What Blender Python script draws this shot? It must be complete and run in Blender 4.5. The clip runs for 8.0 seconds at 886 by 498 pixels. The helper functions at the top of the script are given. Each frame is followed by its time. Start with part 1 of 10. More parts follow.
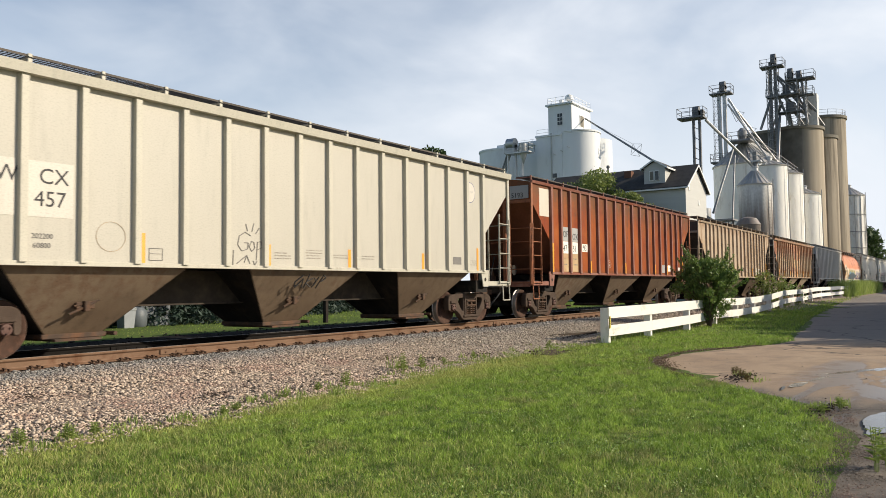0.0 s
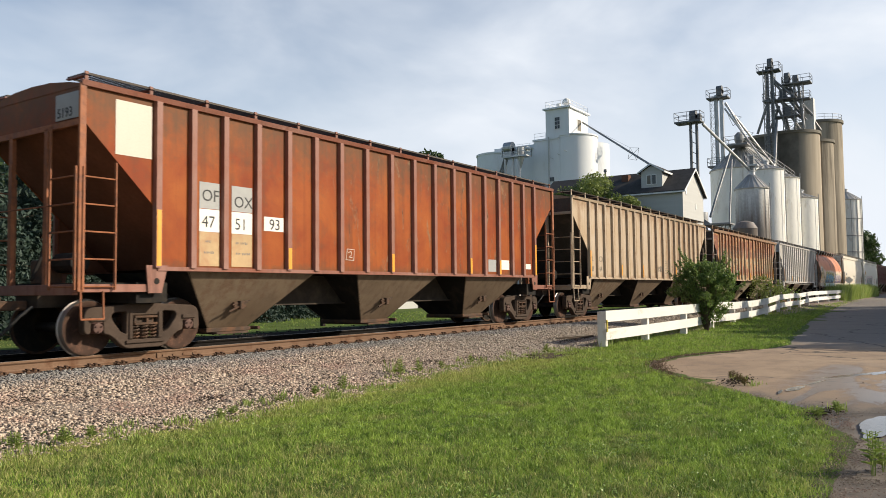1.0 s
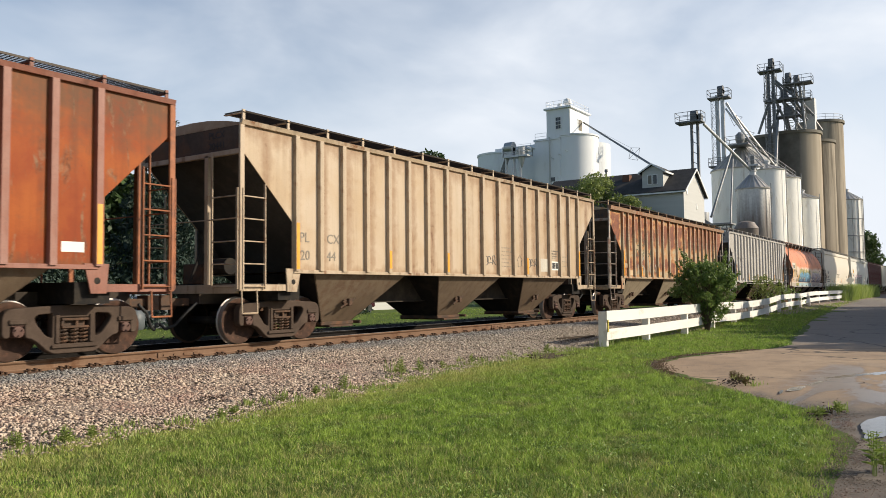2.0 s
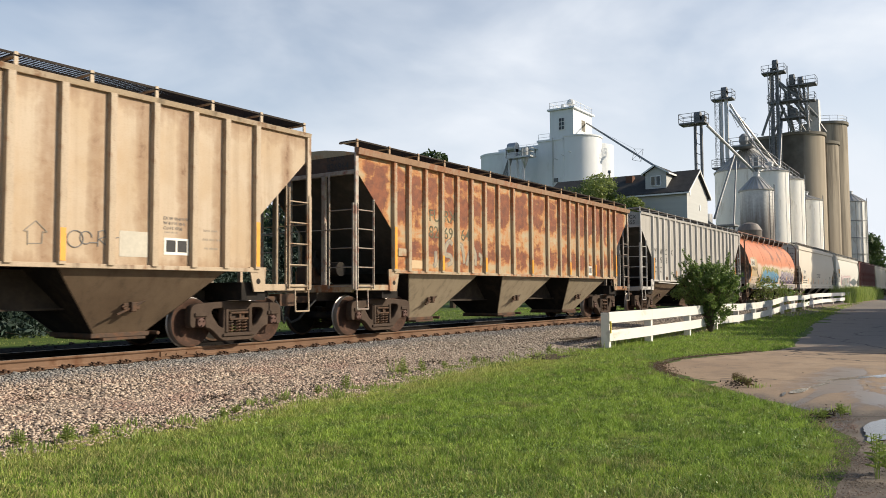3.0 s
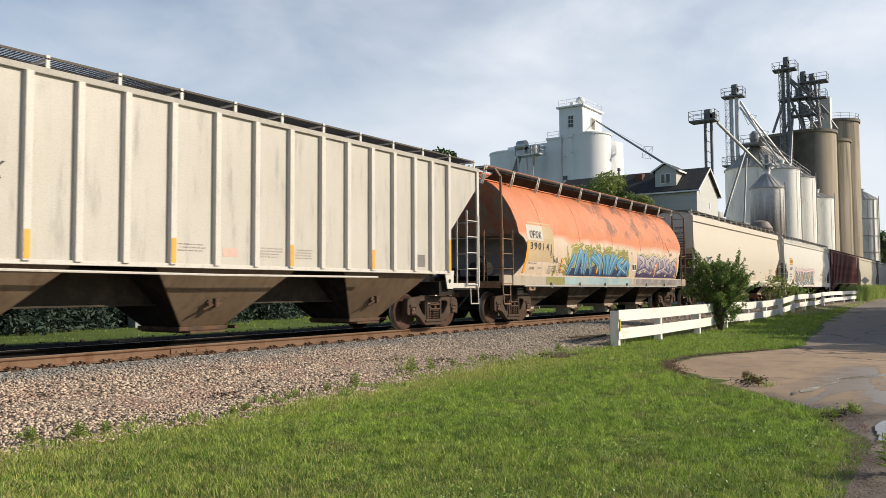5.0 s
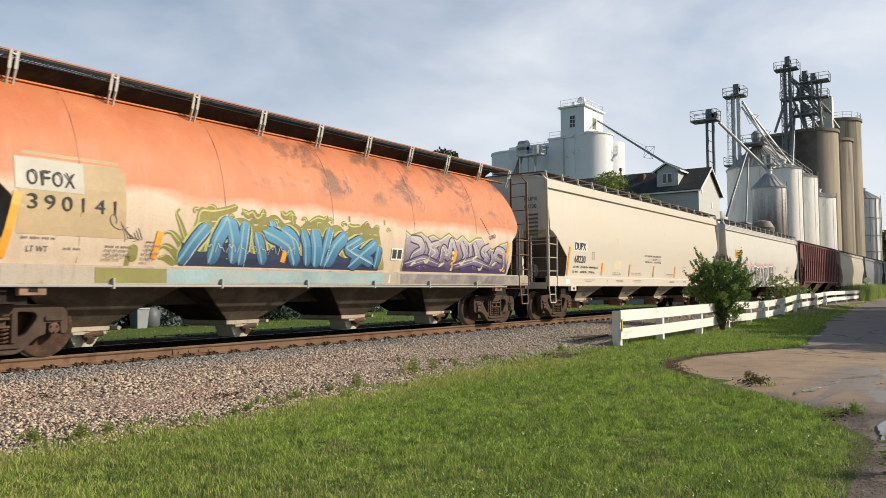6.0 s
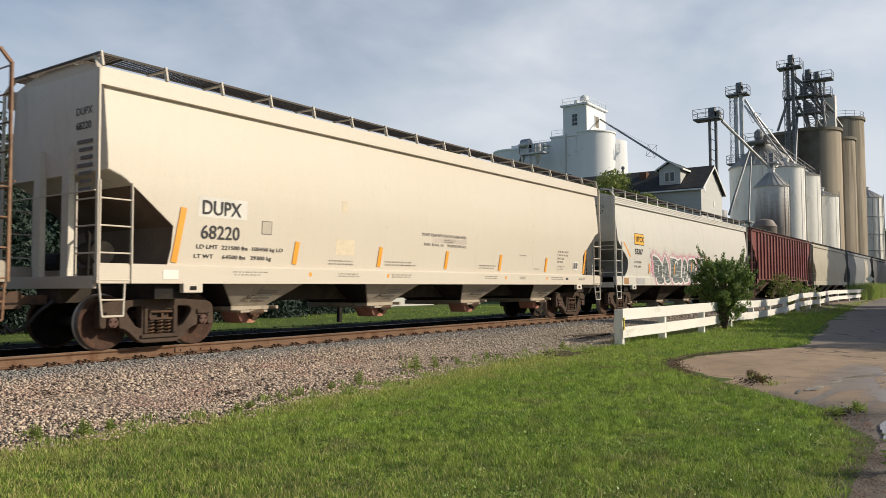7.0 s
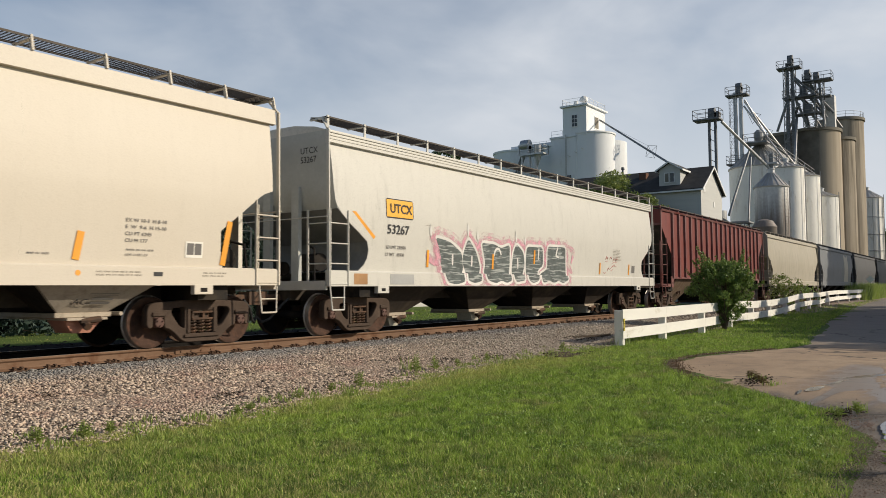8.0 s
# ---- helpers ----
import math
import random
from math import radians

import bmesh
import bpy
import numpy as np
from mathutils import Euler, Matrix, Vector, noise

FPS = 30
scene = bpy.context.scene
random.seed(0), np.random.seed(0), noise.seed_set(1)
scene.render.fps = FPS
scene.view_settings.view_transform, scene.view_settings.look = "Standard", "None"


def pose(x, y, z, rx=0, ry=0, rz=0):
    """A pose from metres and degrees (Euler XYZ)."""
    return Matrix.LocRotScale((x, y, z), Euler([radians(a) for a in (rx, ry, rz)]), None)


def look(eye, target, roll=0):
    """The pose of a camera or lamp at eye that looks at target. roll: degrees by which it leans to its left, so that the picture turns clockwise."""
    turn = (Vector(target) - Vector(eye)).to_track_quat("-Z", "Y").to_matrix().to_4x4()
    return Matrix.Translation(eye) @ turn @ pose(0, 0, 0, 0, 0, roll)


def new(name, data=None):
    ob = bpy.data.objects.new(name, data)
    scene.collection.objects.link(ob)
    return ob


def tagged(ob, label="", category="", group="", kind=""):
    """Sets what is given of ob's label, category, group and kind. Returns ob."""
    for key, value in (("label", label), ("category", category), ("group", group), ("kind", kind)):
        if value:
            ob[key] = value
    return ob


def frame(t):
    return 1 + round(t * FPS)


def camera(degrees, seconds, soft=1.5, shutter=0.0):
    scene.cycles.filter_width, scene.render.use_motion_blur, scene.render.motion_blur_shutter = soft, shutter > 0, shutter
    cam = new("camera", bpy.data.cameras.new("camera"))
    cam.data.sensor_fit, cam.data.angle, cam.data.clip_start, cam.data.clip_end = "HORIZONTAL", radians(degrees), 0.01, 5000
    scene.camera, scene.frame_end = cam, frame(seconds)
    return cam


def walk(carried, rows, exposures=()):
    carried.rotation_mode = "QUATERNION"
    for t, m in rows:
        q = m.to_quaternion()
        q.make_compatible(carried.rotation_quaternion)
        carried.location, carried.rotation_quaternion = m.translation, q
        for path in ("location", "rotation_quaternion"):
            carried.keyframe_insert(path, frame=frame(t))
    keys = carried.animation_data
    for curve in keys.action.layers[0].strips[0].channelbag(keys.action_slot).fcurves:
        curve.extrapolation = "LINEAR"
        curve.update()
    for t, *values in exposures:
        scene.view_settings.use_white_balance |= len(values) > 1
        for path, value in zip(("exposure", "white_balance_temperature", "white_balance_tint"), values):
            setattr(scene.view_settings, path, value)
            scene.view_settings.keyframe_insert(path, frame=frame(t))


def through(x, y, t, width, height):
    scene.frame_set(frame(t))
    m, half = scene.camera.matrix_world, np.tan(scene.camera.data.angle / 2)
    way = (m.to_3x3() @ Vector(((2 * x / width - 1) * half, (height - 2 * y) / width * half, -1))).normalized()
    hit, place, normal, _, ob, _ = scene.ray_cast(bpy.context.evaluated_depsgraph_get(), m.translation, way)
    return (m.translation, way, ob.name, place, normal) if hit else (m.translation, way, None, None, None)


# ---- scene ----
# The track runs along x. z = 0 is the lawn, the rails' tops are at RAIL.
RAIL = 0.50
TRACK_Y = 12.858
EYE = (0.0, 0.0, 1.497)


def aim(yaw, pitch, roll):
    y, p = radians(yaw), radians(pitch)
    way = Vector((math.cos(y) * math.cos(p), math.sin(y) * math.cos(p), math.sin(p)))
    return look(EYE, Vector(EYE) + way * 10, -roll)


cam = camera(59.38, 8.0, soft=0.6, shutter=0.06)
walk(cam, [
    (0.0, aim(34.092, 2.869, 0.687)), (0.5, aim(33.956, 3.035, 0.598)), (1.0, aim(33.891, 3.124, 0.615)),
    (1.5, aim(33.919, 3.120, 0.652)), (3.0, aim(34.159, 3.155, 0.344)), (3.5, aim(34.318, 3.191, 0.303)),
    (4.0, aim(34.511, 3.157, 0.299)), (4.5, aim(34.733, 3.012, 0.218)), (6.0, aim(34.953, 3.026, 0.389)),
    (6.5, aim(35.056, 2.932, 0.295)), (7.0, aim(35.108, 2.894, 0.280)), (7.5, aim(35.112, 2.928, 0.327)),
    (8.0, aim(35.108, 2.980, 0.406))],
    [(0.0, 0.25), (1.5, 0.25), (4.5, 0.22), (6.0, 0.13), (7.0, -0.02), (8.0, -0.15)])

# ---- daylight: a low sun behind the camera's right shoulder, a hazy sky ----
SUN_AZ, SUN_EL = radians(-58), radians(26)
SUN_WAY = Vector((math.cos(SUN_AZ) * math.cos(SUN_EL), math.sin(SUN_AZ) * math.cos(SUN_EL), math.sin(SUN_EL)))
sun = new("sun", bpy.data.lights.new("sun", "SUN"))
sun.data.energy, sun.data.angle, sun.data.color = 4.6, radians(0.6), (1.0, 0.88, 0.70)
sun.matrix_world = look(SUN_WAY * 100, (0, 0, 0))

world = bpy.data.worlds.new("sky")
scene.world = world
world.use_nodes = True


def make_sky():
    nt = world.node_tree
    bg = nt.nodes["Background"]
    sky = nt.nodes.new("ShaderNodeTexSky")
    sky.sky_type, sky.sun_disc = "NISHITA", False
    sky.sun_elevation, sky.sun_rotation = SUN_EL, math.atan2(SUN_WAY.x, SUN_WAY.y)
    sky.air_density, sky.dust_density, sky.ozone_density = 1.0, 1.0, 1.5
    # thin high cloud, drawn out in streaks, thicker towards the horizon
    tc = nt.nodes.new("ShaderNodeTexCoord")
    mp = nt.nodes.new("ShaderNodeMapping")
    mp.inputs["Rotation"].default_value = (radians(20), radians(-35), radians(35))
    mp.inputs["Scale"].default_value = (1.0, 1.7, 2.6)
    n1 = nt.nodes.new("ShaderNodeTexNoise")
    n1.inputs["Scale"].default_value, n1.inputs["Detail"].default_value = 2.4, 5.0
    n1.inputs["Roughness"].default_value, n1.inputs["Distortion"].default_value = 0.5, 0.35
    ramp = nt.nodes.new("ShaderNodeMapRange")
    ramp.inputs["From Min"].default_value, ramp.inputs["From Max"].default_value = 0.40, 0.74
    sep = nt.nodes.new("ShaderNodeSeparateXYZ")
    low = nt.nodes.new("ShaderNodeMapRange")
    low.inputs["From Min"].default_value, low.inputs["From Max"].default_value = 0.05, 0.52
    low.inputs["To Min"].default_value, low.inputs["To Max"].default_value = 0.80, 0.0
    add = nt.nodes.new("ShaderNodeMath")
    add.operation, add.use_clamp = "ADD", True
    half = nt.nodes.new("ShaderNodeMath")
    half.operation = "MULTIPLY"
    half.inputs[1].default_value = 0.55
    mix = nt.nodes.new("ShaderNodeMix")
    mix.data_type = "RGBA"
    mix.inputs["B"].default_value = (6.35, 6.70, 7.22, 1)
    link = nt.links.new
    link(tc.outputs["Generated"], mp.inputs["Vector"])
    link(mp.outputs[0], n1.inputs["Vector"])
    link(n1.outputs["Fac"], ramp.inputs["Value"])
    link(tc.outputs["Generated"], sep.inputs[0])
    link(sep.outputs["Z"], low.inputs["Value"])
    # the haze thickens towards the sun's side
    side = nt.nodes.new("ShaderNodeMapRange")
    side.inputs["From Min"].default_value, side.inputs["From Max"].default_value = 0.3, 1.0
    side.inputs["To Min"].default_value, side.inputs["To Max"].default_value = -0.46, 0.18
    more = nt.nodes.new("ShaderNodeMath")
    more.operation = "ADD"
    link(sep.outputs["X"], side.inputs["Value"])
    link(low.outputs[0], more.inputs[0])
    link(side.outputs[0], more.inputs[1])
    link(ramp.outputs[0], half.inputs[0])
    link(half.outputs[0], add.inputs[0])
    link(more.outputs[0], add.inputs[1])
    link(add.outputs[0], mix.inputs["Factor"])
    link(sky.outputs[0], mix.inputs["A"])
    link(mix.outputs["Result"], bg.inputs["Color"])
    bg.inputs["Strength"].default_value = 0.115


make_sky()

# ---- materials ----
class Nodes:
    def __init__(self, name):
        self.m = bpy.data.materials.new(name)
        self.m.use_nodes = True
        self.t = self.m.node_tree
        self.b = self.t.nodes["Principled BSDF"]

    def put(self, kind, **values):
        n = self.t.nodes.new("ShaderNode" + kind)
        for key, value in values.items():
            n.inputs[key.replace("_", " ")].default_value = value
        return n

    def link(self, a, b):
        self.t.links.new(a, b)

    def coords(self, scale=(1, 1, 1), offset=(0, 0, 0), generated="Object"):
        tc, mp = self.put("TexCoord"), self.put("Mapping", Scale=scale, Location=offset)
        self.link(tc.outputs[generated], mp.inputs["Vector"])
        return mp.outputs[0]

    def noise(self, vector, scale, detail=4.0, rough=0.55, distortion=0.0):
        n = self.put("TexNoise", Scale=scale, Detail=detail, Roughness=rough, Distortion=distortion)
        self.link(vector, n.inputs["Vector"])
        return n.outputs["Fac"]

    def span(self, value, a, b, lo=0.0, hi=1.0):
        n = self.put("MapRange", From_Min=a, From_Max=b, To_Min=lo, To_Max=hi)
        self.link(value, n.inputs["Value"])
        return n.outputs[0]

    def math(self, op, a, b=None):
        n = self.t.nodes.new("ShaderNodeMath")
        n.operation, n.use_clamp = op, False
        for i, v in enumerate((a, b)):
            if v is None:
                continue
            if isinstance(v, (int, float)):
                n.inputs[i].default_value = v
            else:
                self.link(v, n.inputs[i])
        return n.outputs[0]

    def mix(self, fac, a, b):
        n = self.t.nodes.new("ShaderNodeMix")
        n.data_type = "RGBA"
        for key, v in (("Factor", fac), ("A", a), ("B", b)):
            if isinstance(v, (int, float)):
                n.inputs[key].default_value = v
            elif isinstance(v, tuple):
                n.inputs[key].default_value = (*v[:3], 1)
            else:
                self.link(v, n.inputs[key])
        return n.outputs["Result"]

    def done(self, colour, rough=0.6, metal=0.0, bump=None, strength=0.2, distance=0.01):
        if isinstance(colour, tuple):
            self.b.inputs["Base Color"].default_value = (*colour, 1)
        else:
            self.link(colour, self.b.inputs["Base Color"])
        for key, v in (("Roughness", rough), ("Metallic", metal)):
            if isinstance(v, (int, float)):
                self.b.inputs[key].default_value = v
            else:
                self.link(v, self.b.inputs[key])
        if isinstance(rough, (int, float)) and rough >= 0.9:
            self.b.inputs["Specular IOR Level"].default_value = 0.08
        if bump is not None:
            n = self.put("Bump", Strength=strength, Distance=distance)
            self.link(bump, n.inputs["Height"])
            self.link(n.outputs[0], self.b.inputs["Normal"])
        return self.m


def tint(c, k):
    return tuple(min(1.0, v * k) for v in c)


def plain(name, colour, rough=0.6, metal=0.0, var=0.25, broad=0.8, fine=14.0, stretch=(1, 1, 1), bump=0.15, dirt=None, dirty=0.35):
    """A surface with broad and fine variation, and stains of a second colour."""
    n = Nodes(name)
    v = n.coords(stretch, (random.uniform(-9, 9), random.uniform(-9, 9), random.uniform(-9, 9)))
    big, small = n.noise(v, broad, 5), n.noise(v, fine, 3)
    c = n.mix(n.span(big, 0.3, 0.7), tint(colour, 1 - var), tint(colour, 1 + var * 0.5))
    c = n.mix(n.span(small, 0.35, 0.75, 0, 0.5), c, tint(colour, 1 - var * 0.8))
    if dirt:
        stain = n.noise(v, broad * 2.3, 6, 0.65, 0.4)
        c = n.mix(n.span(stain, 0.62 - dirty * 0.4, 0.78 - dirty * 0.3, 0, 0.85), c, dirt)
    if rough >= 0.8:
        n.b.inputs["Specular IOR Level"].default_value = 0.15
    return n.done(c, n.span(small, 0.2, 0.8, max(0.05, rough - 0.1), min(1, rough + 0.1)), metal, small, bump)


def car_paint(name, colour, rust=(0.16, 0.05, 0.02), amount=0.2, streak=0.5, fade=(0.6, 0.55, 0.5), faded=0.2, grime=(0.05, 0.04, 0.03), rough=0.55):
    """Weathered paint on steel: fading in broad clouds, streaks that run down, rust that breaks through, fine grime."""
    n = Nodes(name)
    off = (random.uniform(-30, 30), 0, random.uniform(-9, 9))
    v, run = n.coords((1, 1, 1), off), n.coords((1.0, 1.0, 0.16), off)
    cloud, lines = n.noise(v, 0.55, 5, 0.6), n.noise(run, 5.5, 5, 0.62)
    speck, grain = n.noise(v, 7.0, 6, 0.7), n.noise(v, 38.0, 2)
    c = n.mix(n.span(cloud, 0.35, 0.72, 0, faded), colour, fade)
    c = n.mix(n.span(lines, 0.45, 0.75, 0, streak), c, tint(colour, 0.62))
    c = n.mix(n.span(lines, 0.56, 0.72, 0, streak * 0.7), c, grime)
    where = n.math("ADD", n.math("MULTIPLY", cloud, 0.45), n.math("ADD", n.math("MULTIPLY", lines, 0.35), n.math("MULTIPLY", speck, 0.35)))
    edge = 0.80 - amount * 0.45
    c = n.mix(n.span(where, edge - 0.03, edge + 0.06), c, n.mix(n.span(grain, 0.3, 0.7), rust, tint(rust, 1.9)))
    c = n.mix(n.span(grain, 0.5, 0.8, 0, 0.25), c, grime)
    return n.done(c, n.span(where, edge - 0.1, edge + 0.1, rough, 0.85), 0.0, n.math("ADD", cloud, n.math("MULTIPLY", grain, 0.25)), 0.22, 0.03)


def panel_rust(name):
    """Pale paint eaten by rust, panel by panel: a large brown field above, a smaller one below, pale margins along the ribs."""
    n = Nodes(name)
    tc, sep, info, shift, add = n.put("TexCoord"), n.put("SeparateXYZ"), n.put("ObjectInfo"), n.put("CombineXYZ"), n.put("VectorMath")
    n.link(tc.outputs["Generated"], sep.inputs[0])
    r = info.outputs["Random"]
    n.link(n.math("MULTIPLY", r, 61.0), shift.inputs[0])
    n.link(n.math("MULTIPLY", r, 23.0), shift.inputs[2])
    n.link(tc.outputs["Object"], add.inputs[0])
    n.link(shift.outputs[0], add.inputs[1])
    maps = []
    for scale in ((1, 1, 1), (0.75, 1, 1.5), (4.0, 1, 0.5)):
        mp = n.put("Mapping", Scale=scale)
        n.link(add.outputs[0], mp.inputs["Vector"])
        maps.append(mp.outputs[0])
    v, smear, run = maps
    patch, fine, grain = n.noise(smear, 1.9, 7, 0.64, 0.5), n.noise(v, 5.5, 6, 0.7), n.noise(v, 34, 3)
    streak = n.noise(run, 1.6, 5, 0.6)
    across = n.math("PINGPONG", sep.outputs["X"], 0.5)
    mid = n.span(across, 0.02, 0.26)
    up = n.math("ADD", sep.outputs["Z"], n.math("MULTIPLY", n.math("SUBTRACT", r, 0.5), 0.16))
    above = n.math("MULTIPLY", n.span(up, 0.42, 0.60), n.span(sep.outputs["Z"], 1.0, 0.90))
    below = n.math("MULTIPLY", n.span(up, 0.04, 0.12), n.span(up, 0.36, 0.27))
    field = n.math("MULTIPLY", mid, n.math("MAXIMUM", above, n.math("MULTIPLY", below, 0.85)))
    where = n.math("ADD", n.math("ADD", n.math("MULTIPLY", patch, 0.85), n.math("MULTIPLY", fine, 0.34)), n.math("MULTIPLY", streak, 0.26))
    where = n.math("ADD", where, n.math("ADD", n.math("MULTIPLY", field, 0.23), n.math("MULTIPLY", mid, 0.07)))
    c = n.mix(n.span(fine, 0.3, 0.75), (0.34, 0.275, 0.165), (0.47, 0.38, 0.245))
    c = n.mix(n.span(where, 0.74, 0.90, 0, 0.95), c, n.mix(n.span(fine, 0.35, 0.65), (0.47, 0.225, 0.066), (0.41, 0.135, 0.030)))
    c = n.mix(n.span(where, 0.880, 0.985), c, n.mix(n.span(fine, 0.38, 0.62), (0.120, 0.037, 0.020), (0.235, 0.070, 0.026)))
    c = n.mix(n.span(grain, 0.45, 0.8, 0, 0.3), c, (0.28, 0.12, 0.05))
    return n.done(c, 0.75, 0.0, n.math("ADD", where, n.math("MULTIPLY", grain, 0.3)), 0.25, 0.02)


def stones(name, lot, rough=0.9):
    """Loose stones, each with a colour of its own."""
    n = Nodes(name)
    geo = n.put("NewGeometry")
    r = geo.outputs["Random Per Island"]
    v = n.coords()
    grain, area = n.noise(v, 60, 3), n.noise(v, 0.55, 3)
    c = n.mix(n.span(r, 0.0, 0.35), lot[0], lot[1])
    c = n.mix(n.span(r, 0.35, 0.7), c, lot[2])
    c = n.mix(n.span(r, 0.68, 0.80), c, lot[3])
    c = n.mix(n.span(r, 0.92, 0.95), c, tint(lot[1], 1.15))
    tc, sep = n.put("TexCoord"), n.put("SeparateXYZ")
    n.link(tc.outputs["Object"], sep.inputs[0])
    c = n.mix(n.span(n.math("ADD", sep.outputs["X"], n.math("MULTIPLY", area, 4.0)), 12.0, 18.0, 0, 0.75), c, n.mix(r, (0.15, 0.13, 0.105), (0.50, 0.45, 0.375)))
    near = n.span(n.math("ADD", sep.outputs["Y"], n.math("MULTIPLY", area, 2.0)), 11.2, 12.4)
    c = n.mix(near, c, n.mix(r, (0.13, 0.125, 0.12), (0.40, 0.385, 0.36)))
    # stones past the near rail are coloured dark for the train's shade
    train_shade = n.span(sep.outputs["Y"], 11.95, 12.2)
    c = n.mix(train_shade, c, n.mix(r, (0.018, 0.016, 0.015), (0.055, 0.050, 0.046)))
    rosy = n.noise(v, 1.1, 3)
    c = n.mix(n.math("MULTIPLY", n.span(rosy, 0.5, 0.68, 0, 0.55), n.math("MULTIPLY", n.math("SUBTRACT", 1.0, near), n.span(sep.outputs["X"], 13.0, 10.0))), c, n.mix(r, (0.24, 0.125, 0.10), (0.50, 0.33, 0.27)))
    c = n.mix(n.span(grain, 0.3, 0.75, 0, 0.25), c, tint(lot[0], 0.6))
    return n.done(c, rough, 0, grain, 0.3, 0.006)


def foliage(name, dark, light, rough=0.6, through=0.25):
    n = Nodes(name)
    geo = n.put("NewGeometry")
    v = n.coords()
    area = n.noise(v, 0.35, 4)
    c = n.mix(geo.outputs["Random Per Island"], dark, light)
    c = n.mix(n.span(area, 0.35, 0.7, 0, 0.5), c, tint(dark, 0.8))
    n.done(c, rough)
    n.b.inputs["Subsurface Weight"].default_value = 0.0
    tr = n.put("BsdfTranslucent")
    n.link(c, tr.inputs["Color"])
    mx = n.t.nodes.new("ShaderNodeMixShader")
    mx.inputs[0].default_value = through
    n.link(n.b.outputs[0], mx.inputs[1])
    n.link(tr.outputs[0], mx.inputs[2])
    n.link(mx.outputs[0], n.t.nodes["Material Output"].inputs["Surface"])
    return n.m


def turf(name):
    """Lawn: green and yellow-green areas, small dark and light tufts, straw-coloured dead blades, a dry border along the stones."""
    n = Nodes(name)
    geo = n.put("NewGeometry")
    v = n.coords((1, 1, 0))
    area, patch, tuft = n.noise(v, 0.55, 4, 0.6), n.noise(v, 2.6, 4, 0.6), n.noise(v, 7.0, 3, 0.6)
    r = geo.outputs["Random Per Island"]
    c = n.mix(r, (0.135, 0.225, 0.026), (0.285, 0.415, 0.062))
    c = n.mix(n.span(area, 0.42, 0.60, 0, 0.80), c, n.mix(r, (0.21, 0.32, 0.034), (0.42, 0.54, 0.095)))
    c = n.mix(n.span(patch, 0.50, 0.60, 0, 0.85), c, n.mix(r, (0.070, 0.130, 0.024), (0.150, 0.240, 0.045)))
    c = n.mix(n.span(tuft, 0.53, 0.64, 0, 0.75), c, n.mix(r, (0.27, 0.41, 0.046), (0.50, 0.62, 0.12)))
    c = n.mix(n.span(tuft, 0.47, 0.36, 0, 0.75), c, (0.060, 0.105, 0.020))
    dull = n.noise(v, 1.3, 5, 0.65, 0.4)
    c = n.mix(n.math("MULTIPLY", n.span(dull, 0.53, 0.66, 0, 0.75), n.span(r, 0.2, 0.6, 0.35, 1)), c, n.mix(r, (0.20, 0.195, 0.065), (0.38, 0.35, 0.14)))
    dead = n.math("MULTIPLY", n.span(r, 0.90, 0.95, 0, 1), n.span(patch, 0.40, 0.60, 0.2, 0.9))
    c = n.mix(dead, c, n.mix(tuft, (0.34, 0.28, 0.13), (0.56, 0.48, 0.25)))
    tc, sep = n.put("TexCoord"), n.put("SeparateXYZ")
    n.link(tc.outputs["Object"], sep.inputs[0])
    dry = n.math("MULTIPLY", n.span(n.math("ADD", sep.outputs["Y"], n.math("MULTIPLY", patch, 2.4)), 7.5, 8.7), n.span(sep.outputs["X"], 18.5, 14.0))
    thin = n.span(n.math("ADD", n.math("ADD", sep.outputs["X"], n.math("MULTIPLY", sep.outputs["Y"], 0.25)), n.math("MULTIPLY", patch, 5.0)), 10.4, 7.4)
    c = n.mix(n.math("MULTIPLY", dry, 0.65), c, n.mix(r, (0.30, 0.30, 0.075), (0.58, 0.54, 0.20)))
    c = n.mix(n.math("MULTIPLY", thin, n.span(r, 0.45, 0.75, 0, 0.75)), c, n.mix(r, (0.24, 0.22, 0.07), (0.46, 0.40, 0.17)))
    bright = n.put("HueSaturation", Value=1.13, Saturation=0.98)
    n.link(c, bright.inputs["Color"])
    c = bright.outputs[0]
    n.done(c, 0.65)
    n.b.inputs["Specular IOR Level"].default_value = 0.3
    tr = n.put("BsdfTranslucent")
    n.link(c, tr.inputs["Color"])
    mx = n.t.nodes.new("ShaderNodeMixShader")
    mx.inputs[0].default_value = 0.3
    n.link(n.b.outputs[0], mx.inputs[1])
    n.link(tr.outputs[0], mx.inputs[2])
    n.link(mx.outputs[0], n.t.nodes["Material Output"].inputs["Surface"])
    return n.m


def clover_mat(name):
    n = Nodes(name)
    geo = n.put("NewGeometry")
    c = n.mix(geo.outputs["Random Per Island"], (0.14, 0.23, 0.034), (0.28, 0.40, 0.070))
    n.done(n.mix(n.span(n.noise(n.coords(), 2.5, 3), 0.4, 0.65, 0, 0.6), c, (0.14, 0.21, 0.035)), 0.5)
    return n.m


